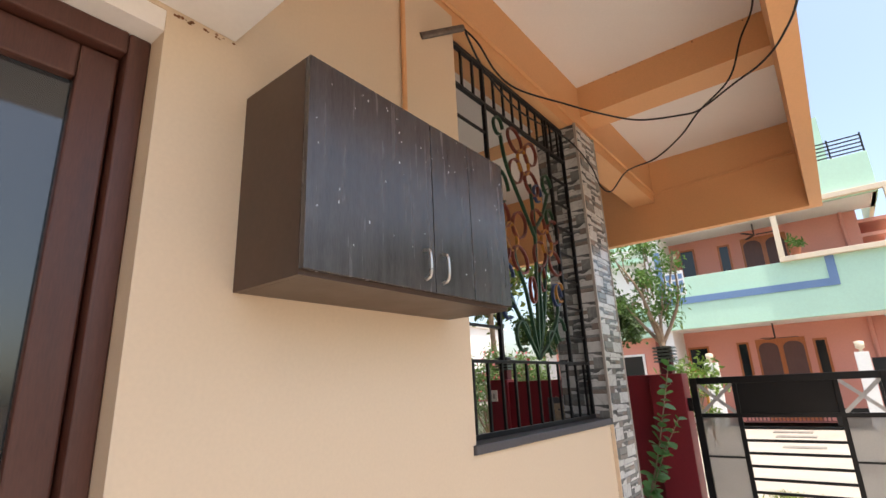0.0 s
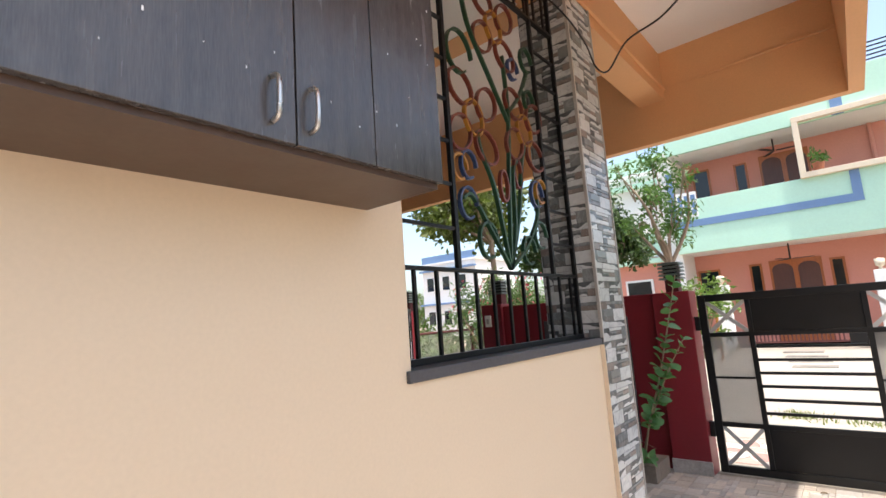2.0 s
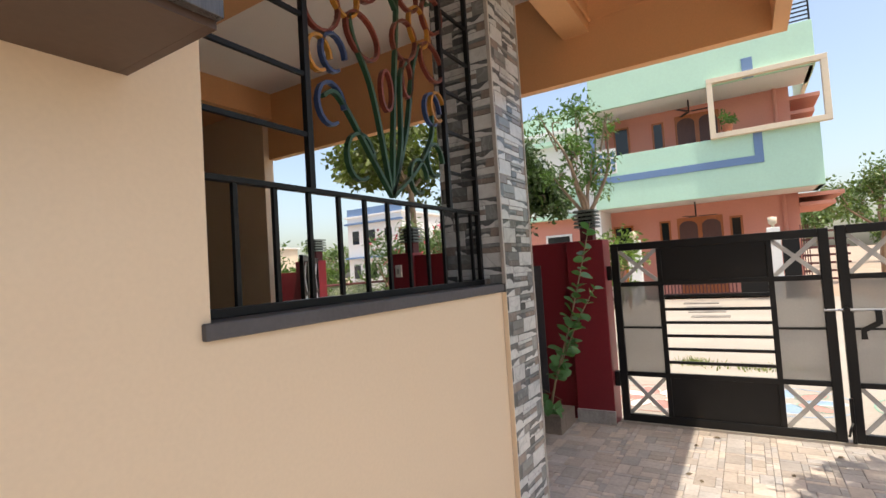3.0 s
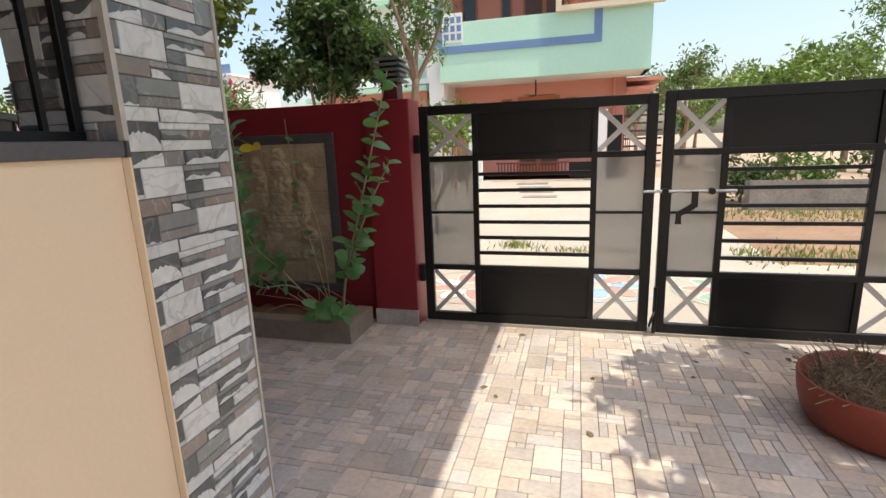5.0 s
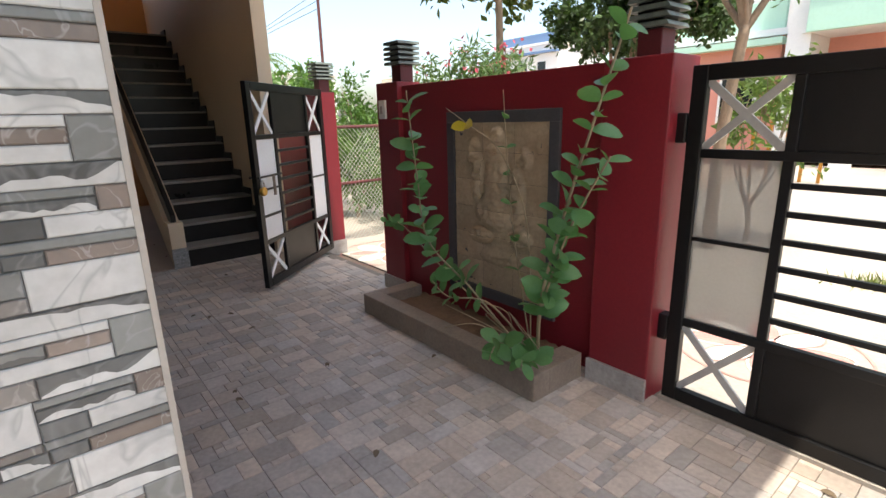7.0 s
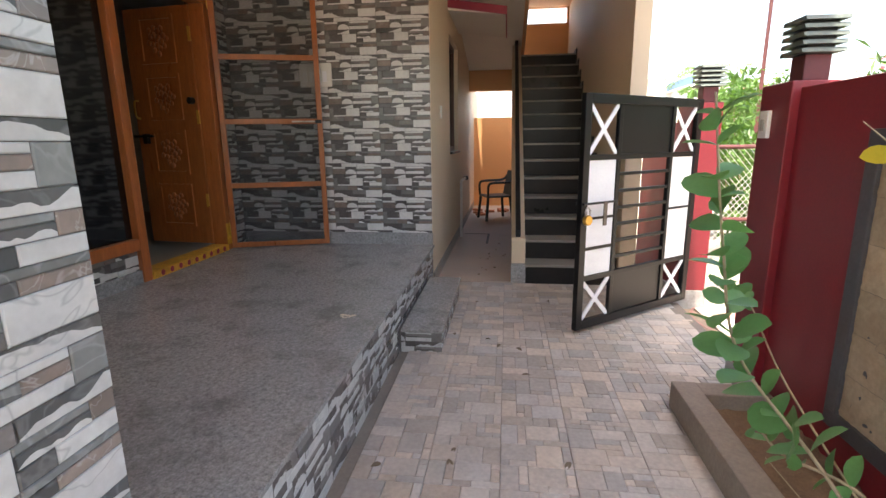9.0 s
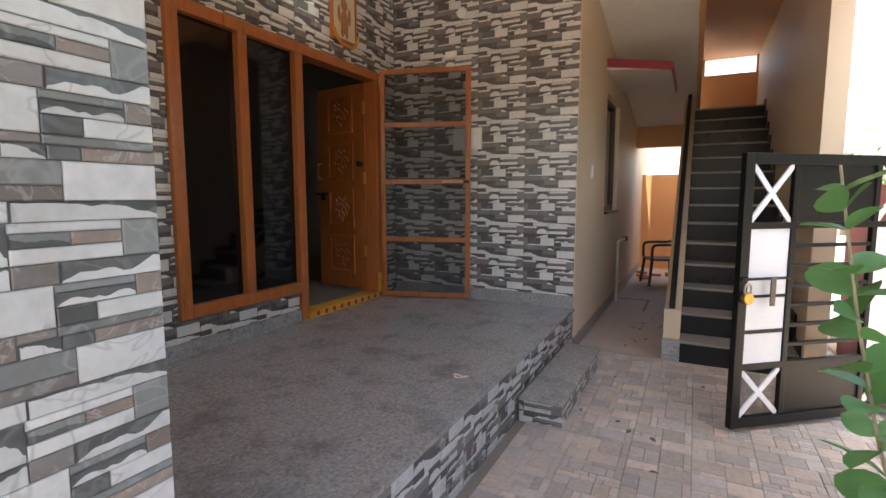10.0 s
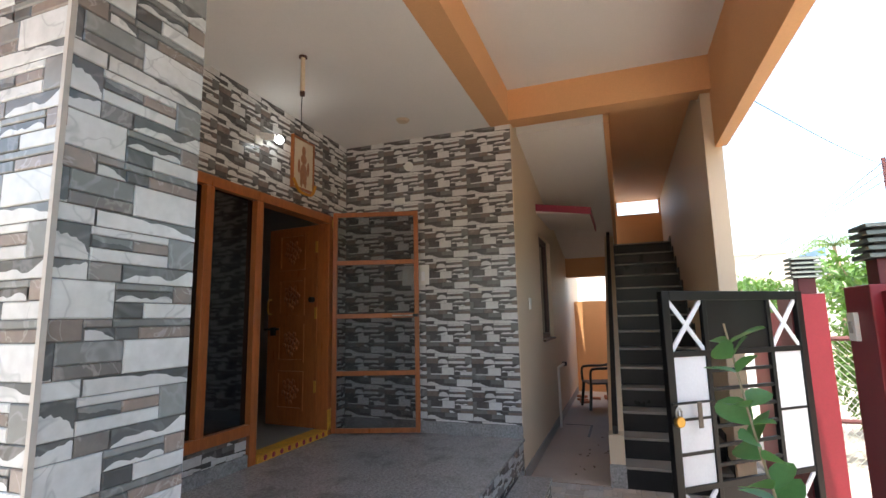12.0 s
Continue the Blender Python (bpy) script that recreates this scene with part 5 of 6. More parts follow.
def tree(name, label, x, y, trunk_h, radius, crown, count, leaf, material, seed, limbs=5, slim=0.45, bark=None, base=-0.06, spread=0.6, category="tree", flower=None):
    """A tapered trunk, limbs reaching into the crown, and a crown of many small leaves."""
    rnd = random.Random(seed)
    t = thing(name, label, category, at=pose(x, y, base))
    bark = bark or BARK
    lean = (rnd.uniform(-0.15, 0.15), rnd.uniform(-0.1, 0.1))
    fork = Vector((lean[0], lean[1], trunk_h))
    part("trunk", tube(spline([(0, 0, 0), (lean[0] * 0.2, lean[1] * 0.6, trunk_h * 0.5), fork]), radius, 9, taper=0.7), bark, t, smooth=True)
    for k in range(limbs):
        b = crown[k % len(crown)]
        end = Vector(b[:3])
        mid = fork.lerp(end, 0.5) + Vector((rnd.uniform(-1, 1), rnd.uniform(-1, 1), rnd.uniform(-0.3, 0.6))) * 0.12 * (end - fork).length
        part("limb", tube(spline([fork - Vector((0, 0, 0.05)), mid, end]), radius * 0.55, 7, taper=0.25), bark, t, smooth=True)
    for k in range(limbs * 3):
        b = crown[k % len(crown)]
        c = Vector(b[:3])
        d = Vector((rnd.uniform(-1, 1), rnd.uniform(-1, 1), rnd.uniform(-0.4, 1))).normalized()
        part("branch", tube(spline([fork.lerp(c, 0.7), c + d * b[3] * 0.4, c + d * b[3] * 0.85]), radius * 0.2, 5, taper=0.3), bark, t)
    leaf_cloud("crown", crown, count, leaf, material, t, "loose crown of small leaves", seed, slim)
    if flower:
        leaf_cloud("blossom", [(b[0], b[1], b[2] + b[3] * 0.35, b[3] * 0.8) for b in crown], flower, leaf * 0.45, PETAL, t, "pink blossoms", seed + 5, 0.9)
    return t


def blobs(seed, n, cx, cy, cz, rx, ry, rz, r0, r1):
    rnd = random.Random(seed)
    out = []
    for _ in range(n):
        a, u, q = rnd.uniform(0, 6.283), rnd.uniform(-1, 1), rnd.random() ** 0.4
        s = math.sqrt(1 - u * u)
        out.append((cx + rx * q * s * math.cos(a), cy + ry * q * s * math.sin(a), cz + rz * q * u, rnd.uniform(r0, r1)))
    return out


# beyond the wall: oleanders, a broad tree, a dark round tree and the slim tree by the gate
tree("oleander", "flowering pink oleander bush behind the red wall", -4.7, 7.5, 0.8, 0.04, blobs(1, 14, 0, 0, 1.6, 0.6, 0.5, 0.6, 0.2, 0.34), 1700, 0.12, LEAF_OLEANDER, 11, 7, 0.2, category="shrub", flower=110)
tree("oleander", "flowering pink oleander bush behind the red wall", -3.95, 7.5, 0.8, 0.04, blobs(2, 12, 0, 0, 1.5, 0.5, 0.5, 0.55, 0.2, 0.34), 1300, 0.12, LEAF_OLEANDER, 12, 7, 0.2, category="shrub", flower=90)
tree("broad_tree", "broad-leaved almond tree with an orange-brown trunk", -5.3, 8.8, 3.0, 0.07, blobs(3, 22, -0.3, 0.0, 3.7, 1.6, 1.3, 0.5, 0.35, 0.55), 3600, 0.16, LEAF_ALMOND, 13, 8, 0.6)
tree("dark_tree", "dense dark green tree by the road", -4.25, 10.3, 1.5, 0.08, blobs(4, 24, 0, 0, 2.95, 1.15, 0.9, 0.85, 0.3, 0.5), 15000, 0.11, LEAF_DARK, 14, 7, 0.55)
tree("slim_tree", "slim pale-barked tree with drooping leaves", -2.15, 8.6, 2.1, 0.065, blobs(5, 14, 0.0, 0.0, 3.1, 0.6, 0.55, 0.85, 0.18, 0.32), 1900, 0.095, LEAF_MID, 15, 6, 0.35)
tree("low_bush", "yellow-green bush beside the slim tree", -2.0, 9.2, 0.4, 0.03, blobs(6, 9, 0, 0, 1.3, 0.55, 0.4, 0.7, 0.2, 0.35), 900, 0.11, LEAF_PALE, 16, 5, 0.4, category="shrub")
# hedge and weeds behind the chain-link fence
for k, (x, y, h) in enumerate(((-6.3, 6.9, 1.1), (-6.4, 8.2, 1.3), (-6.3, 9.6, 1.1), (-7.3, 7.4, 1.5), (-7.6, 9.0, 1.6), (-6.9, 11.0, 1.5), (-8.6, 8.0, 1.8), (-9.5, 10.0, 2.0), (-6.0, 12.6, 1.5))):
    tree("hedge_bush", "tangled green bush behind the fence", x, y, 0.4, 0.03, blobs(30 + k, 10, 0, 0, h * 0.62, 0.75, 0.6, h * 0.5, 0.28, 0.45), 1900, 0.12, (LEAF_MID, LEAF_PALE, LEAF_OLEANDER)[k % 3], 40 + k, 5, 0.35, category="shrub")
# trees on the open ground to the side
for k, (x, y, h, c, m_) in enumerate(((5.2, 17.5, 3.4, 1.7, LEAF_PALE), (7.5, 19.5, 3.6, 2.0, LEAF_FAR), (9.6, 15.5, 4.6, 2.3, LEAF_MID), (12.5, 20, 4.8, 2.6, LEAF_FAR), (4.0, 24.0, 4.2, 1.8, LEAF_FAR), (16, 18, 4.2, 2.6, LEAF_PALE), (20, 25, 5, 3, LEAF_FAR))):
    tree("roadside_tree", "feathery pale green roadside tree", x, y, h * 0.45, 0.1, blobs(60 + k, 15, 0, 0, h * 0.72, c, c, h * 0.3, 0.4, 0.75), 3000, 0.2, m_, 70 + k, 7, 0.4)
for k in range(9):
    x, y = 2.9 + 1.15 * k, 12.6 + 0.6 * math.sin(2.1 * k)
    tree("scrub_bush", "dry tangled scrub behind the low stone wall", x, y, 0.3, 0.03, blobs(90 + k, 9, 0, 0, 0.75, 0.7, 0.5, 0.55, 0.25, 0.45), 1500, 0.12, (LEAF_DARK, LEAF_MID, LEAF_DARK)[k % 3], 95 + k, 6, 0.35, category="shrub")
# tree whose shade falls on the paving beside the bowl
tree("courtyard_tree", "tree beside the gate casting dappled shade", 2.75, 4.35, 2.0, 0.08, [(-1.8, 0.1, 2.7, 0.2), (-1.68, -0.2, 2.65, 0.2), (-1.5, -0.55, 2.7, 0.26), (-1.1, 0.8, 2.75, 0.28), (-1.5, 0.4, 2.7, 0.25), (-1.4, 0.05, 2.75, 0.3), (-1.05, -0.25, 2.8, 0.35), (-0.9, 0.3, 2.85, 0.4), (-1.1, -0.75, 2.7, 0.3), (-0.2, 0.1, 3.1, 0.5), (0.4, -0.3, 3.0, 0.6)], 6500, 0.13, LEAF_MID, 17, 9, 0.4)


tree("acacia", "feathery thorn tree leaning over the roadside", 7.2, 14.5, 2.2, 0.1, blobs(8, 16, -0.7, 0, 3.7, 1.9, 1.2, 0.9, 0.35, 0.6), 3200, 0.13, LEAF_PALE, 18, 8, 0.3)


def palm(x, y, h, seed):
    rnd = random.Random(seed)
    t = thing("palm_tree", "distant coconut palm above the trees", "palm", "far palms", at=pose(x, y, -0.06))
    part("trunk", tube(spline([(0, 0, 0), (0.2, 0.1, h * 0.5), (0.1, 0, h)]), 0.16, 8, taper=0.6), BARK, t, smooth=True)
    for k in range(16):
        a, lift = k * 0.393 + rnd.uniform(-0.1, 0.1), rnd.uniform(-0.1, 0.9)
        d = Vector((math.cos(a), math.sin(a), 0))
        line = spline([Vector((0.1, 0, h)), Vector((0.1, 0, h)) + d * 0.9 + Vector((0, 0, 0.5 * lift + 0.2)), Vector((0.1, 0, h)) + d * 2.0 + Vector((0, 0, lift - 0.6))], 6)
        bm = tube(line, 0.03, 4, taper=0.3)
        side = d.cross(Vector((0, 0, 1)))
        for i, p in enumerate(line[2:]):
            for s_ in (-1, 1):
                q = p + side * s_ * 0.45 * math.sin(0.25 + 2.6 * i / len(line)) + Vector((0, 0, -0.22)) + d * 0.12
                bm.faces.new([bm.verts.new(v) for v in (p, p + d * 0.1, q)])
        part("frond", bm, LEAF_FAR, t)
    return t


palm(11.8, 46, 4.9, 1)
palm(8.6, 50, 5.2, 2)
palm(-34, 16.0, 5.2, 3)

# ---- fence beside the side gate ----
fence = thing("chain_link_fence", "chain-link fence with reddish rails", "fence")
fx = -5.12
for z in (0.62, 1.24):
    part("rail", tube([(fx, 5.84, z), (fx, 13.0, z)], 0.018, 8), RUST_RED, fence, "reddish painted rail")
for k in range(5):
    part("post", boxes((fx - 0.025, fx + 0.025, 5.86 + 1.75 * k, 5.91 + 1.75 * k, -0.06, 1.30)), RUST_RED, fence)
wire = bmesh.new()
for s_ in (0, 1):
    for k in range(-22, 150):
        y0_ = 5.84 + 0.05 * k
        pts = []
        for z0_, z1_ in ((-0.05, 1.24),):
            ya, yb = (y0_, y0_ + 1.1) if s_ else (y0_ + 1.1, y0_)
            for f0 in np.linspace(0, 1, 2):
                pts.append((fx + (0.004 if s_ else -0.004), ya + (yb - ya) * f0, z0_ + (z1_ - z0_) * f0))
        if min(p[1] for p in pts) > 5.3 and max(p[1] for p in pts) < 13.3:
            lo_, hi_ = Vector(pts[0]), Vector(pts[1])
            if min(lo_.y, hi_.y) < 5.84:
                f_ = (5.84 - lo_.y) / (hi_.y - lo_.y)
                cut = lo_.lerp(hi_, f_)
                if lo_.y < 5.84:
                    lo_ = cut
                else:
                    hi_ = cut
            tube([lo_, hi_], 0.0028, 3, bm=wire)
tagged(part("wire_mesh", wire, WIRE, fence, "pale galvanised wire mesh"), kind="stuff")

# painted floor drawings outside the gates
random.seed(14)
for n_, (x, y, cols) in enumerate(((0.15, 6.75, (CHALK_BLUE, CHALK_RED, CHALK_GREEN)), (-0.95, 6.55, (CHALK_RED, CHALK_WHITE, CHALK_RED)), (1.25, 6.7, (CHALK_GREEN, CHALK_RED, CHALK_WHITE)), (-4.35, 6.15, (CHALK_RED, CHALK_WHITE, CHALK_WHITE)))):
    k_ = thing("floor_drawing", "faded coloured powder drawing on the road", "drawing", at=pose(x, y, -0.0435, 0, 0, 20 * n_))
    for j in range(8):
        a = j * math.pi / 4
        bm = bmesh.new()
        cx_, cy_ = 0.26 * math.cos(a), 0.26 * math.sin(a)
        vs = [bm.verts.new((cx_ + 0.16 * math.cos(u) * math.cos(a) - 0.085 * math.sin(u) * math.sin(a), cy_ + 0.16 * math.cos(u) * math.sin(a) + 0.085 * math.sin(u) * math.cos(a), 0.0006 * (j % 2))) for u in [i * math.pi / 8 for i in range(16)]]
        bm.faces.new(vs)
        part("petal", bm, cols[j % 2], k_)
        rim = [Vector((cx_ + 0.165 * math.cos(u) * math.cos(a) - 0.09 * math.sin(u) * math.sin(a), cy_ + 0.165 * math.cos(u) * math.sin(a) + 0.09 * math.sin(u) * math.cos(a), 0.002)) for u in [i * math.pi / 8 for i in range(16)]]
        part("line", ribbon(rim, (0, 0, 1), 0.014, 0.0012, True), cols[2] if j % 2 else CHALK_WHITE, k_)
    part("ring", ribbon([(0.5 * math.cos(i * 0.2618), 0.5 * math.sin(i * 0.2618), 0.002) for i in range(24)], (0, 0, 1), 0.018, 0.0012, True), cols[0], k_)

# weeds on the verge and a low stone wall
weeds = bmesh.new()
rng_ = random.Random(31)
for k in range(9000):
    if k < 160:
        x, y = rng_.gauss(-0.75, 0.12), rng_.gauss(8.3, 0.1)
    elif k < 300:
        x, y = rng_.gauss(0.0, 0.35), rng_.gauss(8.1, 0.08)
    else:
        x, y = rng_.uniform(1.6, 12), rng_.choice((rng_.gauss(8.0, 0.22), rng_.gauss(10.9, 0.4)))
    h_ = rng_.uniform(0.02, 0.10)
    a = rng_.uniform(0, 6.283)
    dx, dy = 0.012 * math.cos(a), 0.012 * math.sin(a)
    weeds.faces.new([weeds.verts.new(v) for v in ((x - dx, y - dy, -0.06), (x + dx, y + dy, -0.06), (x + rng_.uniform(-0.06, 0.06), y + rng_.uniform(-0.06, 0.06), -0.05 + h_))])
solid("weeds", weeds, GRASS, "dry weeds and grass along the road edge", "grass", kind="stuff")
structure("road_side", boxes((1.9, 60, 7.7, 11.4, -0.05, -0.041)), VERGE, "reddish bare earth beside the road", "ground")
structure("wall_low_stone", prism([(11.4, -0.06), (11.75, -0.06), (11.7, 0.42), (11.45, 0.44)], 2.7, 30, "x"), STONE, "low rough grey stone boundary wall", "wall")

# ---- opposite house ----
house = thing("opposite_house", "two-storey pink and mint house across the road", "house")
HY, WY = 16.8, 18.3
part("ground_wall", boxes((-4.6, 1.3, WY, WY + 5, 0.1, 2.95)), PINK, house, "pink painted ground floor wall")
part("upper_wall", boxes((-4.6, 1.3, WY, WY + 5, 2.95, 6.0)), PINK, house, "pink painted upper wall")
part("return_wall", boxes((-4.3, -3.85, HY + 0.1, WY, 0.1, 6.0)), HOUSE_WHITE, house, "white painted pier")
part("balcony_slab", boxes((-4.0, 1.75, HY, WY, 2.90, 3.02)), HOUSE_WHITE, house)
part("balcony_front", boxes((-3.9, 1.75, HY - 0.12, HY, 2.90, 4.48), bevel=0.01), MINT, house, "mint green balcony parapet")
part("balcony_side", boxes((1.63, 1.75, HY, WY, 2.90, 4.48)), MINT, house, "mint green balcony parapet")
part("blue_band", boxes((-3.9, 0.52, HY - 0.15, HY - 0.12, 3.66, 3.86)), BLUE, house, "blue painted band")
part("blue_band", boxes((0.32, 0.52, HY - 0.15, HY - 0.12, 3.86, 4.48)), BLUE, house, "blue painted band")
part("blue_band", boxes((-3.98, -3.80, HY - 0.15, HY - 0.12, 3.86, 5.4)), BLUE, house, "blue painted band")
part("jali_panel", boxes((-3.78, -3.20, HY - 0.14, HY - 0.12, 3.95, 4.72)), HOUSE_WHITE, house, "white pierced panel")
for i in range(3):
    for j in range(3):
        part("jali_hole", boxes((-3.72 + 0.18 * i, -3.60 + 0.18 * i, HY - 0.15, HY - 0.14, 4.02 + 0.22 * j, 4.18 + 0.22 * j)), BLUE, house, "blue opening of the pierced panel")
for a, b, c, d in ((-0.66, 2.0, 4.46, 4.60), (-0.66, 2.0, 5.98, 6.12), (-0.66, -0.52, 4.60, 5.98), (1.86, 2.0, 4.60, 5.98)):
    part("balcony_frame", boxes((a, b, HY - 0.28, HY - 0.12, c, d), bevel=0.01), HOUSE_CREAM, house, "cream painted projecting frame")
part("upper_slab", boxes((-4.0, 1.75, HY - 0.05, WY, 5.95, 6.10)), HOUSE_WHITE, house)
part("upper_parapet", boxes((-3.9, 1.78, HY - 0.12, HY, 5.95, 7.1), bevel=0.01), MINT, house, "mint green roof parapet")
part("upper_parapet", boxes((1.66, 1.78, HY, WY + 3, 5.95, 7.1)), MINT, house, "mint green roof parapet")
part("blue_band", boxes((0.2, 0.45, HY - 0.15, HY - 0.12, 5.95, 6.5)), BLUE, house, "blue painted band")
for k in range(5):
    part("roof_rail", boxes((0.2, 1.75, HY - 0.05, HY - 0.02, 7.16 + 0.11 * k, 7.19 + 0.11 * k)), BLACK, house, "dark metal roof rail")
for x in (0.2, 1.0, 1.72):
    part("roof_rail_post", boxes((x, x + 0.04, HY - 0.06, HY - 0.02, 7.1, 7.68)), BLACK, house)
part("upper_block", boxes((-1.5, 1.0, HY + 1.0, HY + 4, 7.1, 8.9)), MINT, house, "mint green stair head")
for k in range(3):
    part("chajja", prism([(WY, 5.55 - 0.42 * k), (WY, 5.65 - 0.42 * k), (WY + 3.0, 5.65 - 0.42 * k), (WY + 3.0, 5.55 - 0.42 * k)], 1.3, 2.0 - 0.15 * k, "x"), PINK, house, "pink sunshade on the side wall")
for k in range(2):
    part("chajja", boxes((1.3, 2.3 - 0.2 * k, WY - 0.2, WY + 3, 2.75 - 0.25 * k, 2.85 - 0.25 * k)), PINK, house, "pink sunshade on the side wall")
part("downpipe", tube([(0.95, WY - 0.06, 0.1), (0.95, WY - 0.06, 6.0)], 0.05, 8), PINK, house)


def house_opening(x0, x1, z0, z1, leaves, arch=False):
    o = part("window" if not arch else "door", boxes((x0, x1, WY - 0.05, WY - 0.002, z0, z1)), WOOD, house, "brown wooden opening")
    w = (x1 - x0) / leaves
    for k in range(leaves):
        a, b = x0 + w * k + 0.06, x0 + w * (k + 1) - 0.06
        if arch:
            c, r = (a + b) / 2, (b - a) / 2
            pr = [(a, z0 + 0.25), (b, z0 + 0.25)] + [(c + r * math.cos(u), z1 - 0.1 - r * 0.7 + 0.7 * r * math.sin(u)) for u in [i * math.pi / 8 for i in range(9)]]
            part("pane", prism(pr, WY - 0.062, WY - 0.05), WOOD_DARK, o, "dark arched panel")
        else:
            part("pane", boxes((a, b, WY - 0.062, WY - 0.05, z0 + 0.06, z1 - 0.06)), GLASS_DARK, o, "dark glass")


house_opening(-1.85, -0.59, 0.15, 2.5, 2, True)
house_opening(-2.36, -2.03, 1.0, 2.46, 1)
house_opening(-3.78, -3.15, 1.65, 2.42, 1)
house_opening(-0.42, -0.08, 1.0, 2.42, 1)
house_opening(-1.68, -0.45, 3.1, 5.7, 2, True)
house_opening(-2.36, -2.0, 4.0, 5.62, 1)
house_opening(-3.55, -3.05, 4.6, 5.68, 1)
for z, x in ((2.72, -1.25), (5.85, -1.2)):
    part("ceiling_fan_rod", boxes((x - 0.02, x + 0.02, HY + 0.7, HY + 0.74, z - 0.25, z + 0.2)), BLACK, house)
    for k in range(3):
        a = k * 2.094
        part("fan_blade", boxes((0.05, 0.55, -0.05, 0.05, -0.005, 0.005)), BLACK, house, "dark fan blade").matrix_basis = pose(x, HY + 0.72, z - 0.25, 0, 0, math.degrees(a))
pot_h = thing("balcony_pot", "potted plant on the balcony ledge", "plant", at=pose(-0.25, HY - 0.16, 4.60))
part("pot", lathe([(0.0, 0), (0.10, 0), (0.14, 0.2), (0.0, 0.2)], 14), BRICK, pot_h)
leaf_cloud("leaves", [(0, 0, 0.4, 0.22)], 160, 0.12, LEAF_MID, pot_h, "small green leaves", 5)

# forecourt wall and grille gate of the opposite house
fence_o = thing("opposite_gate", "reddish iron railing and white posts across the road", "railing")
for k in range(22):
    x = -2.15 + 0.085 * k
    part("bar", boxes((x, x + 0.03, 16.0, 16.03, 0.30, 0.58)), RUST_RED, fence_o)
for z in (0.27, 0.58):
    part("rail", boxes((-2.2, -0.25, 15.99, 16.04, z, z + 0.04)), RUST_RED, fence_o)
part("post", boxes((0.40, 0.68, 15.95, 16.15, 0.05, 1.9), bevel=0.01), HOUSE_WHITE, fence_o, "white painted post")
part("post", boxes((-2.95, -2.6, 15.95, 16.15, 0.0, 1.85), bevel=0.01), HOUSE_WHITE, fence_o, "white painted post")
for x in (-2.78, 0.54):
    part("post_lamp", lathe([(0.0, 0), (0.05, 0.0), (0.03, 0.06), (0.09, 0.09), (0.10, 0.25), (0.0, 0.27)], 12, at=(x, 16.05, 1.85 if x < 0 else 1.9)), HOUSE_CREAM, fence_o, "cream globe post lamp", smooth=True)
part("dark_panel", boxes((-0.25, 0.40, 16.0, 16.04, 0.2, 0.6)), BLACK, fence_o)
part("dark_panel", boxes((0.70, 1.05, 16.0, 16.04, 0.2, 1.75)), BLACK, fence_o)
for k in range(7):
    part("bar", boxes((1.10, 2.0, 16.0, 16.03, 0.55 + 0.19 * k, 0.60 + 0.19 * k)), RUST_RED, fence_o)
for k in range(4):
    part("bar", boxes((1.08 + 0.05 * k, 1.10 + 0.05 * k, 16.0, 16.03, 0.2, 1.9)), RUST_RED, fence_o)
for k in range(4):
    part("ramp_step", boxes((-1.55 + 0.12 * k, -0.75 + 0.1 * k, 15.3 - 0.75 * k, 15.65 - 0.75 * k, 0.0, 0.10 - 0.03 * k)), STONE, fence_o, "grey stone step on the forecourt")
for k in range(5):
    part("yellow_bar", boxes((-3.75 + 0.28 * k, -3.70 + 0.28 * k, 14.0, 14.04, -0.05, 1.1)), YELLOW, fence_o, "yellow painted railing bar")

# neighbouring and far houses
def far_house(x, y, w, d, h, wall_mat, seed, trim=None):
    rnd = random.Random(seed)
    t = thing("far_house", "distant flat-roofed painted house", "house", "far houses")
    part("wall_block", boxes((x, x + w, y, y + d, -0.06, h)), wall_mat, t)
    part("roof", boxes((x - 0.2, x + w + 0.2, y - 0.2, y + d + 0.2, h, h + 0.15)), HOUSE_WHITE, t)
    part("parapet", boxes((x, x + w, y, y + 0.12, h + 0.15, h + 0.8)), trim or wall_mat, t)
    for fl in range(int(h // 3)):
        part("ledge", boxes((x - 0.1, x + w + 0.1, y - 0.35, y, 2.8 + 3 * fl, 2.95 + 3 * fl)), trim or HOUSE_WHITE, t)
        for k in range(int(w // 1.8)):
            a = x + 0.5 + 1.8 * k
            win = part("window", boxes((a, a + 0.9, y - 0.05, y - 0.002, 1.0 + 3 * fl, 2.3 + 3 * fl)), HOUSE_WHITE, t)
            part("pane", boxes((a + 0.07, a + 0.83, y - 0.06, y - 0.05, 1.07 + 3 * fl, 2.23 + 3 * fl)), GLASS_DARK, win, "dark glass")
    for k in range(int(d // 2.2)):
        b = y + 0.6 + 2.2 * k
        win = part("window", boxes((x + w + 0.002, x + w + 0.05, b, b + 0.9, 1.0, 2.3)), HOUSE_WHITE, t)
        part("pane", boxes((x + w + 0.05, x + w + 0.06, b + 0.07, b + 0.83, 1.07, 2.23)), GLASS_DARK, win, "dark glass")
    return t


far_house(-9.6, 19.5, 5.0, 6, 6.2, HOUSE_WHITE, 1, MINT)
far_house(-8.2, 17.6, 3.6, 1.8, 3.0, PINK, 2, MINT)
far_house(-46, 17.5, 6, 7, 5.0, HOUSE_WHITE, 3, BLUE)
far_house(-52, 10.5, 8, 6, 6.0, HOUSE_CREAM, 4)
far_house(-46, 33, 5, 5, 4.6, HOUSE_CREAM, 5)
far_house(-30, 34, 6, 6, 6.4, HOUSE_WHITE, 6, BLUE)
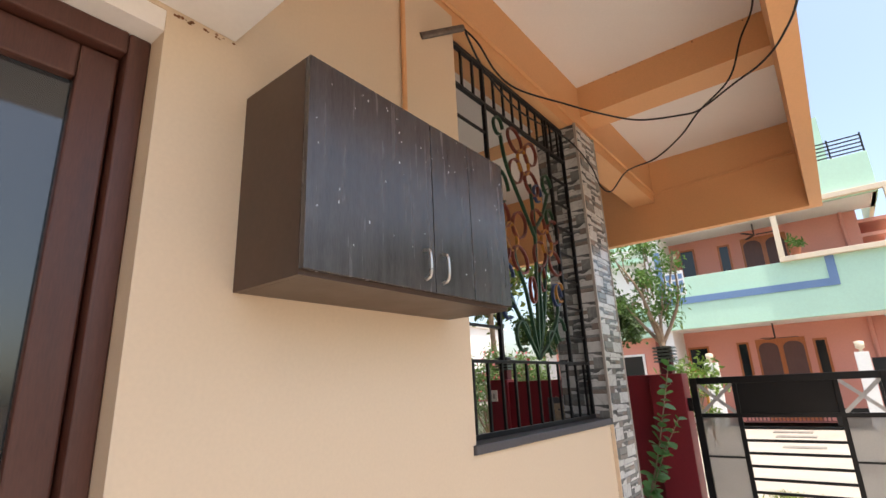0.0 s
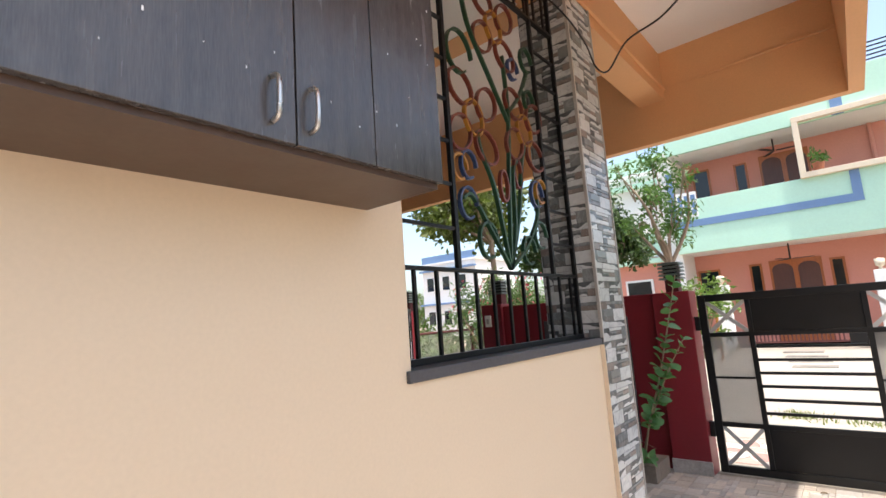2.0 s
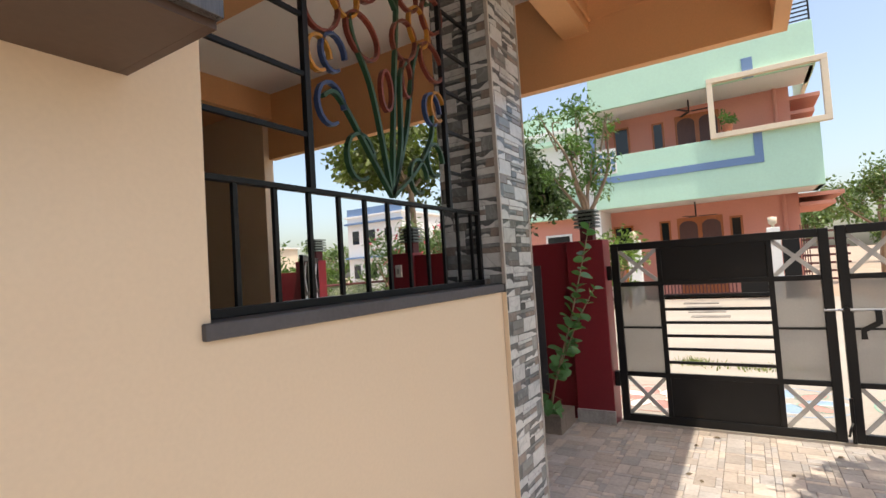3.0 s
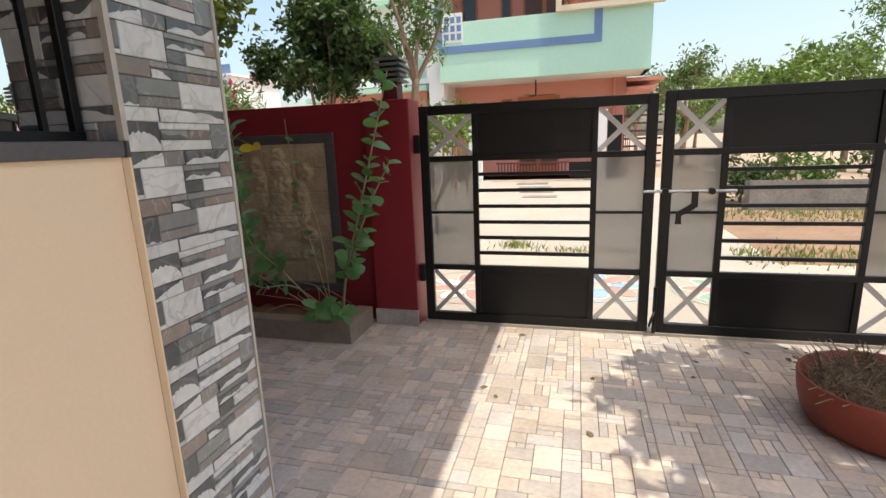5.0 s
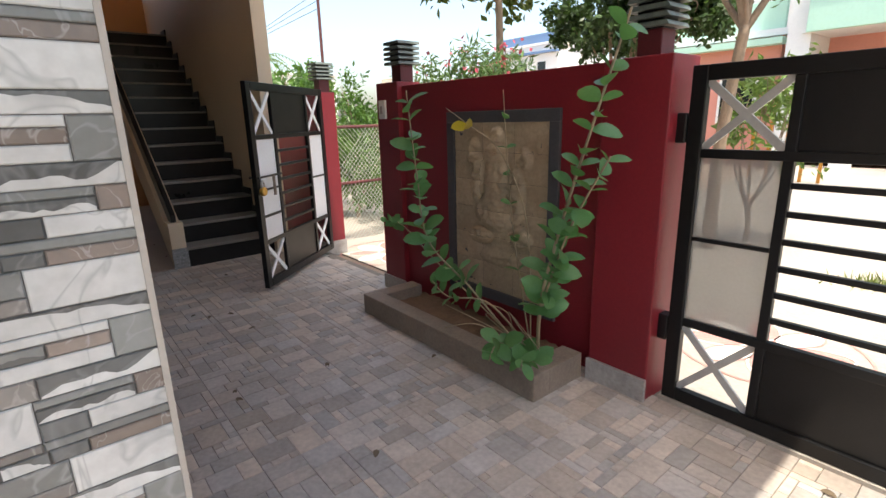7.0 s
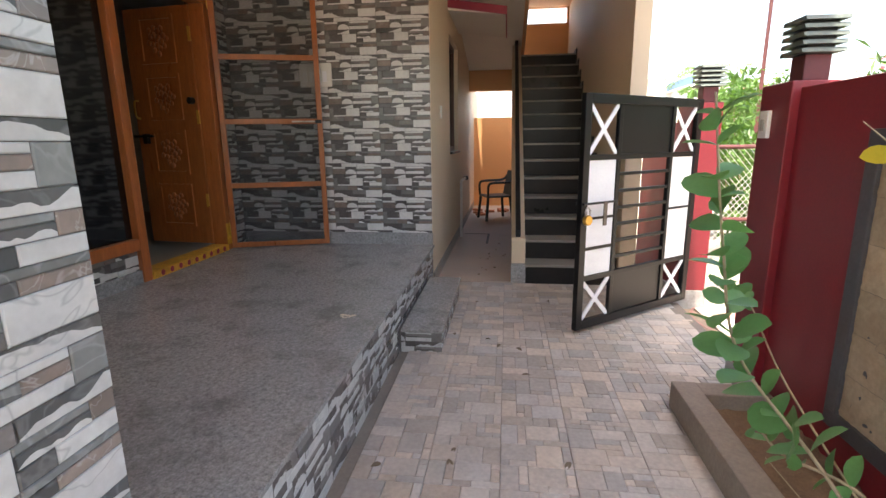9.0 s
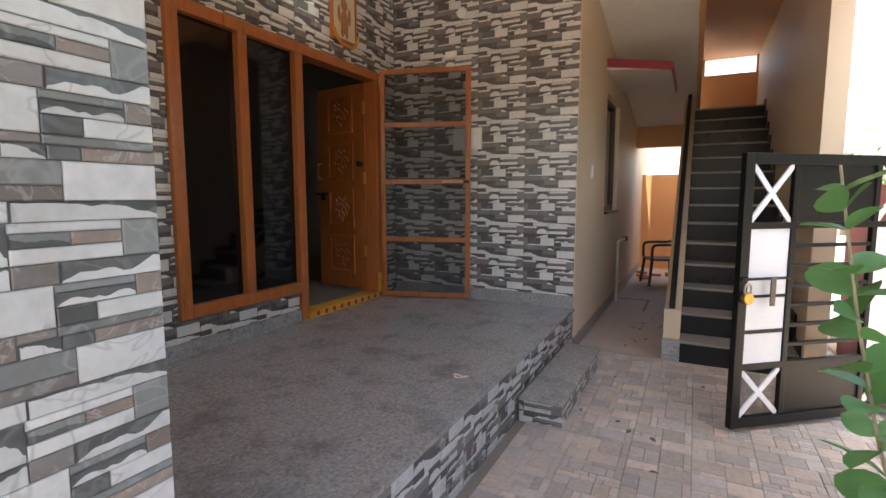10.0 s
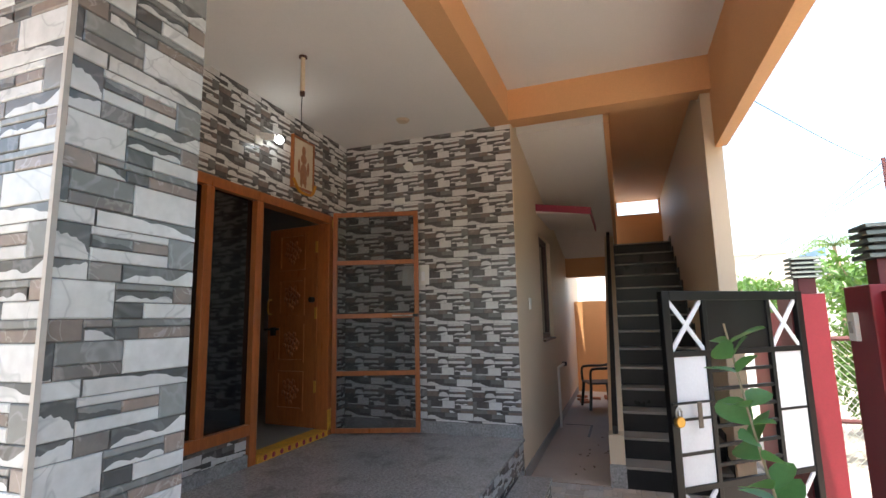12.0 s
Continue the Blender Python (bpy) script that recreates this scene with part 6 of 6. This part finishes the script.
far_house(-40, 12, 4, 4, 3.2, HOUSE_WHITE, 7)
for k in range(16):
    x, y = -48 + 6.3 * k + 2 * math.sin(k * 1.7), 44 + 5 * math.sin(k * 2.3)
    tree("far_tree", "distant rounded green tree", x, y, 1.4, 0.15, blobs(200 + k, 10, 0, 0, 3.0, 2.6, 1.8, 1.3, 0.7, 1.1), 900, 0.42, LEAF_FAR, 210 + k, 3, 0.5)
for k in range(7):
    tree("far_tree", "distant rounded green tree", -15 - 4.2 * k, 10.5 + 1.5 * math.sin(k * 2.0), 1.0, 0.12, blobs(240 + k, 9, 0, 0, 2.3, 1.8, 1.3, 1.1, 0.5, 0.8), 1300, 0.24, (LEAF_MID, LEAF_PALE)[k % 2], 250 + k, 3, 0.45)
utility = thing("utility_pole", "reddish steel service pole with wires", "pole", at=pose(-12.2, 9.5, -0.06))
part("pole", tube([(0, 0, 0), (0.02, 0, 4.5)], 0.04, 8), RUST_RED, utility)
for k in range(3):
    solid("power_line", tube(spline([(-60, 14 + k, 6.2 + 0.3 * k), (-34, 11.6 + 0.5 * k, 4.5 + 0.2 * k), (-12.2, 9.5, 4.0 + 0.18 * k)], 12), 0.008, 4), BLACK, "thin black overhead power line", "wire", "overhead wires")
solid("power_line", tube(spline([(-12.2, 9.5, 4.3), (-9.0, 7.6, 3.9), (-5.8, 5.4, 3.9)], 10), 0.005, 4), BLACK, "thin black service wire running to the house", "wire", "overhead wires")
# litter on the paving
random.seed(44)
LITTER = [leaf_mesh("litter_leaf", 0.05, 0.025, STRAW, 0.5, 0.1), leaf_mesh("litter_leaf", 0.035, 0.02, STRAW, 0.8, 0.3)]
for k in range(46):
    x, y = random.choice(((random.uniform(-4.6, -1.2), random.uniform(3.6, 5.0)), (random.uniform(-0.5, 1.2), random.uniform(4.3, 5.4)), (random.uniform(-7, -4.9), random.uniform(3.8, 4.3))))
    ob = new("fallen_leaf", LITTER[k % 2])
    tagged(ob, "curled dry brown leaf fallen on the paving", "leaf", "fallen leaves")
    ob.matrix_basis = pose(x, y, 0.004, random.uniform(-15, 15), random.uniform(-10, 10), random.uniform(0, 360))

petals = bmesh.new()
for k in range(14):
    a = 0.45 * k
    c = Vector((0.012 * math.cos(2.1 * a), 0.02 * math.sin(a), 0.004 + 0.001 * (k % 3)))
    d = Vector((math.cos(a), math.sin(a), 0.15)) * 0.028
    e = Vector((-math.sin(a), math.cos(a), 0.0)) * 0.01
    petals.faces.new([petals.verts.new(c + v) for v in (Vector((0, 0, 0)), d * 0.6 + e, d, d * 0.6 - e)])
solid("dried_flower", petals, PLAQUE, "dried cream flower head dropped on the granite", "flower").matrix_basis = pose(-3.045, 3.355, FLOOR_Z)

# ---- pieces of walls and floors ----
def veined_mat(name, color, vein, rough=0.2, scale=5.0, width=0.02, pieces=0.1, blotch=None):
    """Polished marble-look tile: cloudy ground, thin branching veins and paler or darker patches."""
    m = mat(name, color, rough, vary=0.16, scale=7, fine=40, bump=0.02, pieces=pieces, dirt_or_sheen=0.5 if blotch else 0.0, dirt_or_sheen_color=blotch or (0, 0, 0), dirt_or_sheen_scale=9.0)
    n, l = m.node_tree.nodes, m.node_tree.links
    b = n["Principled BSDF"]
    source = b.inputs["Base Color"].links[0].from_socket
    geo, nz = n.new("ShaderNodeNewGeometry"), n.new("ShaderNodeTexNoise")
    nz.inputs["Scale"].default_value, nz.inputs["Detail"].default_value, nz.inputs["Distortion"].default_value = scale, 3, 1.1
    l.new(geo.outputs["Position"], nz.inputs["Vector"])
    off, size, fade = n.new("ShaderNodeMath"), n.new("ShaderNodeMath"), n.new("ShaderNodeMapRange")
    off.operation, size.operation = "SUBTRACT", "ABSOLUTE"
    off.inputs[1].default_value = 0.5
    l.new(nz.outputs[0], off.inputs[0])
    l.new(off.outputs[0], size.inputs[0])
    fade.inputs["From Min"].default_value, fade.inputs["From Max"].default_value = 0.0, width
    fade.inputs["To Min"].default_value, fade.inputs["To Max"].default_value = 0.5, 0.0
    l.new(size.outputs[0], fade.inputs[0])
    mix = n.new("ShaderNodeMix")
    mix.data_type = "RGBA"
    l.new(fade.outputs[0], mix.inputs["Factor"])
    l.new(source, mix.inputs["A"])
    mix.inputs["B"].default_value = (*vein, 1)
    l.new(mix.outputs["Result"], b.inputs["Base Color"])
    return m


# pillar tiles are paler and larger, the porch walls darker
P_WHITE = veined_mat("white_marble_tile", (0.53, 0.54, 0.53), (0.27, 0.28, 0.285), 0.16, 5, 0.016, 0.08)
P_GREY = veined_mat("grey_slate_tile", (0.20, 0.21, 0.205), (0.33, 0.345, 0.345), 0.2, 7, 0.03, 0.2)
P_DARK = veined_mat("dark_slate_tile", (0.10, 0.106, 0.106), (0.20, 0.21, 0.215), 0.2, 7, 0.04, 0.2)
P_BROWN = veined_mat("brown_slate_tile", (0.235, 0.195, 0.17), (0.44, 0.43, 0.42), 0.22, 11, 0.014, 0.2, (0.13, 0.125, 0.125))
P_TAUPE = veined_mat("taupe_slate_tile", (0.19, 0.18, 0.17), (0.36, 0.35, 0.33), 0.22, 12, 0.03, 0.2, (0.27, 0.235, 0.205))
W_WHITE = mat("pale_wall_tile", (0.66, 0.645, 0.62), 0.22, vary=0.12, scale=9, fine=40, bump=0.03, pieces=0.08)
W_GREY = mat("grey_wall_tile", (0.20, 0.19, 0.182), 0.24, vary=0.2, scale=10, fine=50, bump=0.05, pieces=0.15)
W_DARK = mat("dark_wall_tile", (0.115, 0.106, 0.10), 0.24, vary=0.25, scale=10, fine=50, bump=0.05, pieces=0.15)
W_BROWN = mat("brown_wall_tile", (0.21, 0.165, 0.145), 0.24, vary=0.25, scale=14, fine=50, bump=0.05, pieces=0.15)
PAVER = mat("stone_paver", (0.51, 0.425, 0.355), 0.5, vary=0.22, scale=7, fine=45, bump=0.15, island=0.22, alt=(0.41, 0.385, 0.37), dirt_or_sheen=0.25, dirt_or_sheen_color=(0.27, 0.20, 0.16))
PAVER_ONE = mat("stone_paver_piece", (0.51, 0.425, 0.355), 0.5, vary=0.22, scale=7, fine=45, bump=0.15, pieces=0.22, alt=(0.41, 0.385, 0.37), dirt_or_sheen=0.25, dirt_or_sheen_color=(0.27, 0.20, 0.16))
_slabs = {}


def slab_mesh(w, h, d, material):
    """A flat piece in the xy plane with chamfered edges, shared by all alike pieces."""
    key = (round(w, 3), round(h, 3), round(d, 3), material.name)
    if key not in _slabs:
        e = min(0.0022, d)
        v = [(0, 0, 0), (w, 0, 0), (w, h, 0), (0, h, 0), (0, 0, d - e), (w, 0, d - e), (w, h, d - e), (0, h, d - e), (e, e, d), (w - e, e, d), (w - e, h - e, d), (e, h - e, d)]
        f = [(8, 9, 10, 11)] + [(a, (a + 1) % 4, (a + 1) % 4 + 4, a + 4) for a in range(4)] + [(a + 4, (a + 1) % 4 + 4, (a + 1) % 4 + 8, a + 8) for a in range(4)]
        me = bpy.data.meshes.new("tile_piece")
        me.from_pydata(v, [], f)
        me.materials.append(material)
        _slabs[key] = me
    return _slabs[key]


# one printed wall tile: (from the right edge, to, from the top, to, colour, lower colour, height of the lower colour from left to right)
TILE_W, TILE_H = 0.46, 0.31
TILE = [
    (0.0, 0.155, 0.0, 0.065, "w"), (0.155, 0.28, 0.0, 0.04, "g"), (0.155, 0.28, 0.04, 0.065, "n"), (0.28, 0.46, 0.0, 0.065, "d", "w", (0.45, 0.6, 0.55, 0.3, 0.06, 0.02)),
    (0.0, 0.23, 0.065, 0.098, "d", "w", (0.97, 0.97, 0.95, 0.8, 0.86, 0.5, 0.22)), (0.23, 0.375, 0.065, 0.098, "w"), (0.375, 0.46, 0.065, 0.098, "n"),
    (0.0, 0.068, 0.098, 0.164, "g"), (0.068, 0.235, 0.098, 0.115, "w"), (0.068, 0.15, 0.115, 0.138, "b"), (0.15, 0.235, 0.115, 0.138, "g", "d", (0.7, 0.4, 0.5, 0.2)), (0.068, 0.235, 0.138, 0.164, "w"),
    (0.235, 0.34, 0.098, 0.164, "d", "w", (0.3, 0.6, 0.68, 0.66, 0.55, 0.2)), (0.34, 0.46, 0.098, 0.115, "w"), (0.34, 0.46, 0.115, 0.164, "b"),
    (0.0, 0.17, 0.164, 0.2, "d", "w", (0.06, 0.3, 0.5, 0.36, 0.6, 0.3, 0.24, 0.5, 0.97, 0.97)), (0.17, 0.235, 0.164, 0.2, "n"), (0.235, 0.35, 0.164, 0.2, "d", "w", (0.1, 0.2, 0.5, 0.75, 0.95)), (0.35, 0.46, 0.164, 0.2, "n"),
    (0.0, 0.05, 0.2, 0.238, "b"), (0.05, 0.18, 0.2, 0.215, "g"), (0.05, 0.18, 0.215, 0.238, "d", "w", (0.04, 0.5, 0.66, 0.3, 0.4, 0.2, 0.62, 0.7, 0.3)), (0.0, 0.118, 0.238, 0.27, "w"), (0.118, 0.18, 0.238, 0.27, "d"),
    (0.18, 0.305, 0.2, 0.27, "w"), (0.305, 0.42, 0.2, 0.258, "d"), (0.305, 0.42, 0.258, 0.27, "w"), (0.42, 0.46, 0.2, 0.27, "g"),
    (0.0, 0.18, 0.27, 0.286, "g"), (0.18, 0.235, 0.27, 0.286, "n"), (0.0, 0.125, 0.286, 0.31, "b"), (0.125, 0.175, 0.286, 0.31, "d"), (0.175, 0.235, 0.286, 0.31, "d", "w", (0.9, 0.92, 0.8, 0.35, 0.04)), (0.235, 0.325, 0.27, 0.31, "b"), (0.325, 0.46, 0.27, 0.31, "g"),
]


def split_mesh(w, h, d, upper, lower, heights, f0, f1):
    """A tile piece printed in two colours that meet along a torn, wavy line."""
    key = (round(w, 4), round(h, 4), round(d, 4), upper.name, lower.name, heights, round(f0, 3), round(f1, 3))
    if key in _slabs:
        return _slabs[key]
    e, n = min(0.0016, d), 12
    verts, faces, idx = [], [], []
    for i in range(n + 1):
        f = f0 + (f1 - f0) * i / n
        p = f * (len(heights) - 1)
        k = min(int(p), len(heights) - 2)
        q = p - k
        q = q * q * (3 - 2 * q)
        t = heights[k] * (1 - q) + heights[k + 1] * q + 0.05 * math.sin(41 * f + 9 * heights[0])
        x = w * i / n
        xi = min(max(x, e), w - e)
        y = e + (h - 2 * e) * min(max(t, 0.01), 0.99)
        verts += [(x, 0, d - e), (xi, e, d), (xi, y, d), (xi, h - e, d), (x, h, d - e)]
    for i in range(n):
        for k in range(4):
            a, b = 5 * i + k, 5 * (i + 1) + k
            faces.append((a, b, b + 1, a + 1))
            idx.append(1 if k < 2 else 0)
    me = bpy.data.meshes.new("tile_piece")
    me.from_pydata(verts, [], faces)
    me.materials.append(upper)
    me.materials.append(lower)
    me.polygons.foreach_set("material_index", idx)
    _slabs[key] = me
    return me


def clad(parent, m, width, height, mats, top=0.0, right=None, holes=(), near=None, limit=290, depth=0.006, gap=0.0014, size=1.0):
    """Tile a face with the printed tile: m carries the face's x, y and outward z; top and right say where one tile's edge lies."""
    right = width if right is None else right
    tw, th = TILE_W * size, TILE_H * size
    pieces = []
    for i in range(-math.ceil((width - right) / tw), math.ceil(right / tw)):
        for j in range(-math.ceil((height - top) / th), math.ceil(top / th) + 1):
            for row in TILE:
                x0, x1 = right - i * tw - row[1] * size, right - i * tw - row[0] * size
                z0, z1 = top - j * th - row[3] * size, top - j * th - row[2] * size
                a, b, lo, hi = max(x0, 0.0), min(x1, width), max(z0, 0.0), min(z1, height)
                if b - a < 0.006 or hi - lo < 0.005:
                    continue
                spans = [(a, b, lo, hi)]
                for hu0, hu1, hv0, hv1 in holes:
                    nxt = []
                    for a, b, lo, hi in spans:
                        if b <= hu0 or a >= hu1 or hi <= hv0 or lo >= hv1:
                            nxt.append((a, b, lo, hi))
                            continue
                        for c in ((a, hu0, lo, hi), (hu1, b, lo, hi), (max(a, hu0), min(b, hu1), lo, hv0), (max(a, hu0), min(b, hu1), hv1, hi)):
                            if c[1] - c[0] > 0.006 and c[3] - c[2] > 0.005:
                                nxt.append(c)
                    spans = nxt
                for a, b, lo, hi in spans:
                    pieces.append((a, lo, b - a, hi - lo, row, (a - x0) / (x1 - x0), (b - x0) / (x1 - x0)))
    rnd = random.Random(len(pieces))
    verts, faces, idx, slots, made = [], [], [], list(mats.values()), 0
    for a, v, w, h, row, f0, f1 in pieces:
        w, h = round(w - gap, 4), round(h - gap, 4)
        if len(row) == 5:
            src = slab_mesh(w, h, depth, mats[row[4]])
        else:
            src = split_mesh(w, h, depth, mats[row[4]], mats[row[5]], row[6], f0, f1)
        place = Matrix.Translation((a + gap / 2, v + gap / 2, -0.001 + 0.0012 * rnd.random()))
        if made < limit and (near is None or near(a + w / 2, v + h / 2)):
            part("tile_piece", src, None, parent).matrix_basis = m @ place
            made += 1
            continue
        base = len(verts)
        verts += [m @ (place @ vt.co) for vt in src.vertices]
        for p in src.polygons:
            faces.append([base + k for k in p.vertices])
            idx.append(slots.index(src.materials[p.material_index]))
    if faces:
        me = bpy.data.meshes.new("tile_cladding")
        me.from_pydata(verts, [], faces)
        for mt in slots:
            me.materials.append(mt)
        me.polygons.foreach_set("material_index", idx)
        ob = new("tile_cladding", me)
        ob.parent = parent
        tagged(ob, kind="stuff")


def face(origin, u, v):
    u, v = Vector(u), Vector(v)
    m = Matrix((u, v, u.cross(v))).transposed().to_4x4()
    m.translation = Vector(origin)
    return m


PILLAR_TILES = {"w": P_WHITE, "g": P_GREY, "d": P_DARK, "b": P_BROWN, "n": P_TAUPE}
WALL_TILES = {"w": W_WHITE, "g": W_GREY, "d": W_DARK, "b": W_BROWN, "n": W_DARK}
LOW_TILES = {"w": P_WHITE, "g": W_GREY, "d": W_DARK, "b": W_GREY, "n": W_DARK}
clad(pillar, face((-0.986, WIN_Y1 + 0.006, 0.0), (0, 1, 0), (0, 0, 1)), 0.326, 3.215, PILLAR_TILES, 1.419, near=lambda u, v: 0.45 < v < 2.1, limit=150)
clad(pillar, face((-0.985, FRONT_Y - 0.007, 0.0), (-1, 0, 0), (0, 0, 1)), 0.298, 3.215, PILLAR_TILES, 1.419, near=lambda u, v: 0.6 < v < 2.2, limit=145)
clad(pillar, face((-1.278, WIN_Y1 + 0.006, SILL_Z), (1, 0, 0), (0, 0, 1)), 0.292, 1.93, PILLAR_TILES, 0.139, limit=0)
clad(pillar, face((-1.277, FRONT_Y - 0.008, 0.38), (0, -1, 0), (0, 0, 1)), 0.32, 2.83, PILLAR_TILES, 1.039, limit=0)
# back wall, seen with u running towards -x
clad(wall_back, face((-1.2, BACK_Y - 0.007, FLOOR_Z), (-1, 0, 0), (0, 0, 1)), 3.80, CEIL_Z - FLOOR_Z, WALL_TILES, 0.814, holes=((1.36, 2.42, 0.23, 2.14), (2.42, 3.54, -0.1, 2.14)), near=lambda u, v: v > 2.15 or (1.3 < u < 2.5 and v < 0.3), limit=290)
clad(wall_end, face((TILE_X - 0.007, BACK_Y, FLOOR_Z), (0, 1, 0), (0, 0, 1)), FRONT_Y - BACK_Y - 0.006, CEIL_Z - FLOOR_Z, WALL_TILES, 0.814, near=lambda u, v: u > 0.85 and v < 2.4, limit=295)
# inner side of the window wall, under and beside the opening
wall_in = structure("wall_porch_side", boxes((-1.21, -1.2, BACK_Y, FRONT_Y - 0.35, FLOOR_Z, SILL_Z - 0.04), (-1.21, -1.2, BACK_Y, WIN_Y0 - 0.03, SILL_Z - 0.04, 3.2)), GROUT_TILE, "inner porch side wall clad in slate-look tiles", "wall")
clad(wall_in, face((-1.209, FRONT_Y - 0.35, FLOOR_Z), (0, -1, 0), (0, 0, 1)), 1.48, 0.86, WALL_TILES, 0.814, limit=0)
clad(wall_in, face((-1.209, WIN_Y0 - 0.04, FLOOR_Z), (0, -1, 0), (0, 0, 1)), 0.10, 2.8, WALL_TILES, 0.814, limit=0)
# plinth of the porch and faces of the step
plinth = structure("trim_porch_plinth", boxes((TILE_X + 0.01, -1.3, FRONT_Y - 0.012, FRONT_Y - 0.005, -0.012, FLOOR_Z - 0.02)), GROUT_TILE, "porch plinth clad in slate-look tiles", "plinth")
clad(plinth, face((-1.3, FRONT_Y - 0.006, -0.01), (-1, 0, 0), (0, 0, 1)), 3.69, FLOOR_Z - 0.012, LOW_TILES, 0.36, holes=((2.16, 3.42, -0.1, 0.16),), limit=200)
clad(step, face((-3.485, 3.806, -0.01), (-1, 0, 0), (0, 0, 1)), 1.2, 0.138, LOW_TILES, 0.24)
clad(step, face((-3.486, FRONT_Y + 0.01, -0.01), (0, 1, 0), (0, 0, 1)), 0.265, 0.138, LOW_TILES, 0.24)

# courtyard paving: square tiles of fitted stone pieces
UNIT, CELL = 0.0375, 8
SIZES = [(3, 2), (2, 2), (2, 3), (3, 3), (1, 2), (2, 1), (1, 1), (1, 3), (3, 1), (4, 3), (3, 4), (4, 2), (2, 4)]


def cell_layout(seed):
    rnd = random.Random(seed)
    used = [[False] * CELL for _ in range(CELL)]
    out = []
    for j in range(CELL):
        for i in range(CELL):
            if used[i][j]:
                continue
            opts = [(a, b) for a, b in SIZES if i + a <= CELL and j + b <= CELL and not any(used[i + p][j + q] for p in range(a) for q in range(b))]
            a, b = rnd.choices(opts, [(x * y) ** 0.6 for x, y in opts])[0]
            for p in range(a):
                for q in range(b):
                    used[i + p][j + q] = True
            out.append((i * UNIT, j * UNIT, a * UNIT, b * UNIT))
    return out


LAYOUTS = [cell_layout(s) for s in range(6)]
verts, faces, singles = [], [], 0
rnd = random.Random(77)
X0, Y0 = -10.2, -2.4
for cx_ in range(int((3.6 - X0) / 0.3)):
    for cy_ in range(int((5.56 - Y0) / 0.3) + 1):
        bx, by = X0 + 0.3 * cx_, Y0 + 0.3 * cy_
        if (bx < -1.5 and by < 3.2) or (bx < -1.2 and by < 3.5 and bx > -5.2) or by > 5.5:
            continue
        for u, v, w, h in rnd.choice(LAYOUTS):
            g = 0.0022
            px_, py_ = bx + u, by + v
            w2, h2 = w - g, h - g
            if py_ + h2 > 5.60 or (px_ < -5.12 and py_ < 5.21):
                continue
            if -1.5 < px_ < -0.2 and 3.8 < py_ < 4.9 and singles < 300:
                ob = part("paving_piece", slab_mesh(round(w2, 4), round(h2, 4), 0.012, PAVER_ONE), None, courtyard)
                ob.matrix_basis = Matrix.Translation((px_, py_, -0.0125 + 0.001 * rnd.random()))
                singles += 1
                continue
            src = slab_mesh(round(w2, 4), round(h2, 4), 0.012, PAVER)
            base = len(verts)
            dz = -0.0125 + 0.0012 * rnd.random()
            verts += [(px_ + vt.co.x, py_ + vt.co.y, dz + vt.co.z) for vt in src.vertices]
            faces += [[base + i for i in p.vertices] for p in src.polygons]
me = bpy.data.meshes.new("paving")
me.from_pydata(verts, [], faces)
me.materials.append(PAVER)
paving = new("paving", me)
paving.parent = courtyard
tagged(paving, kind="stuff")
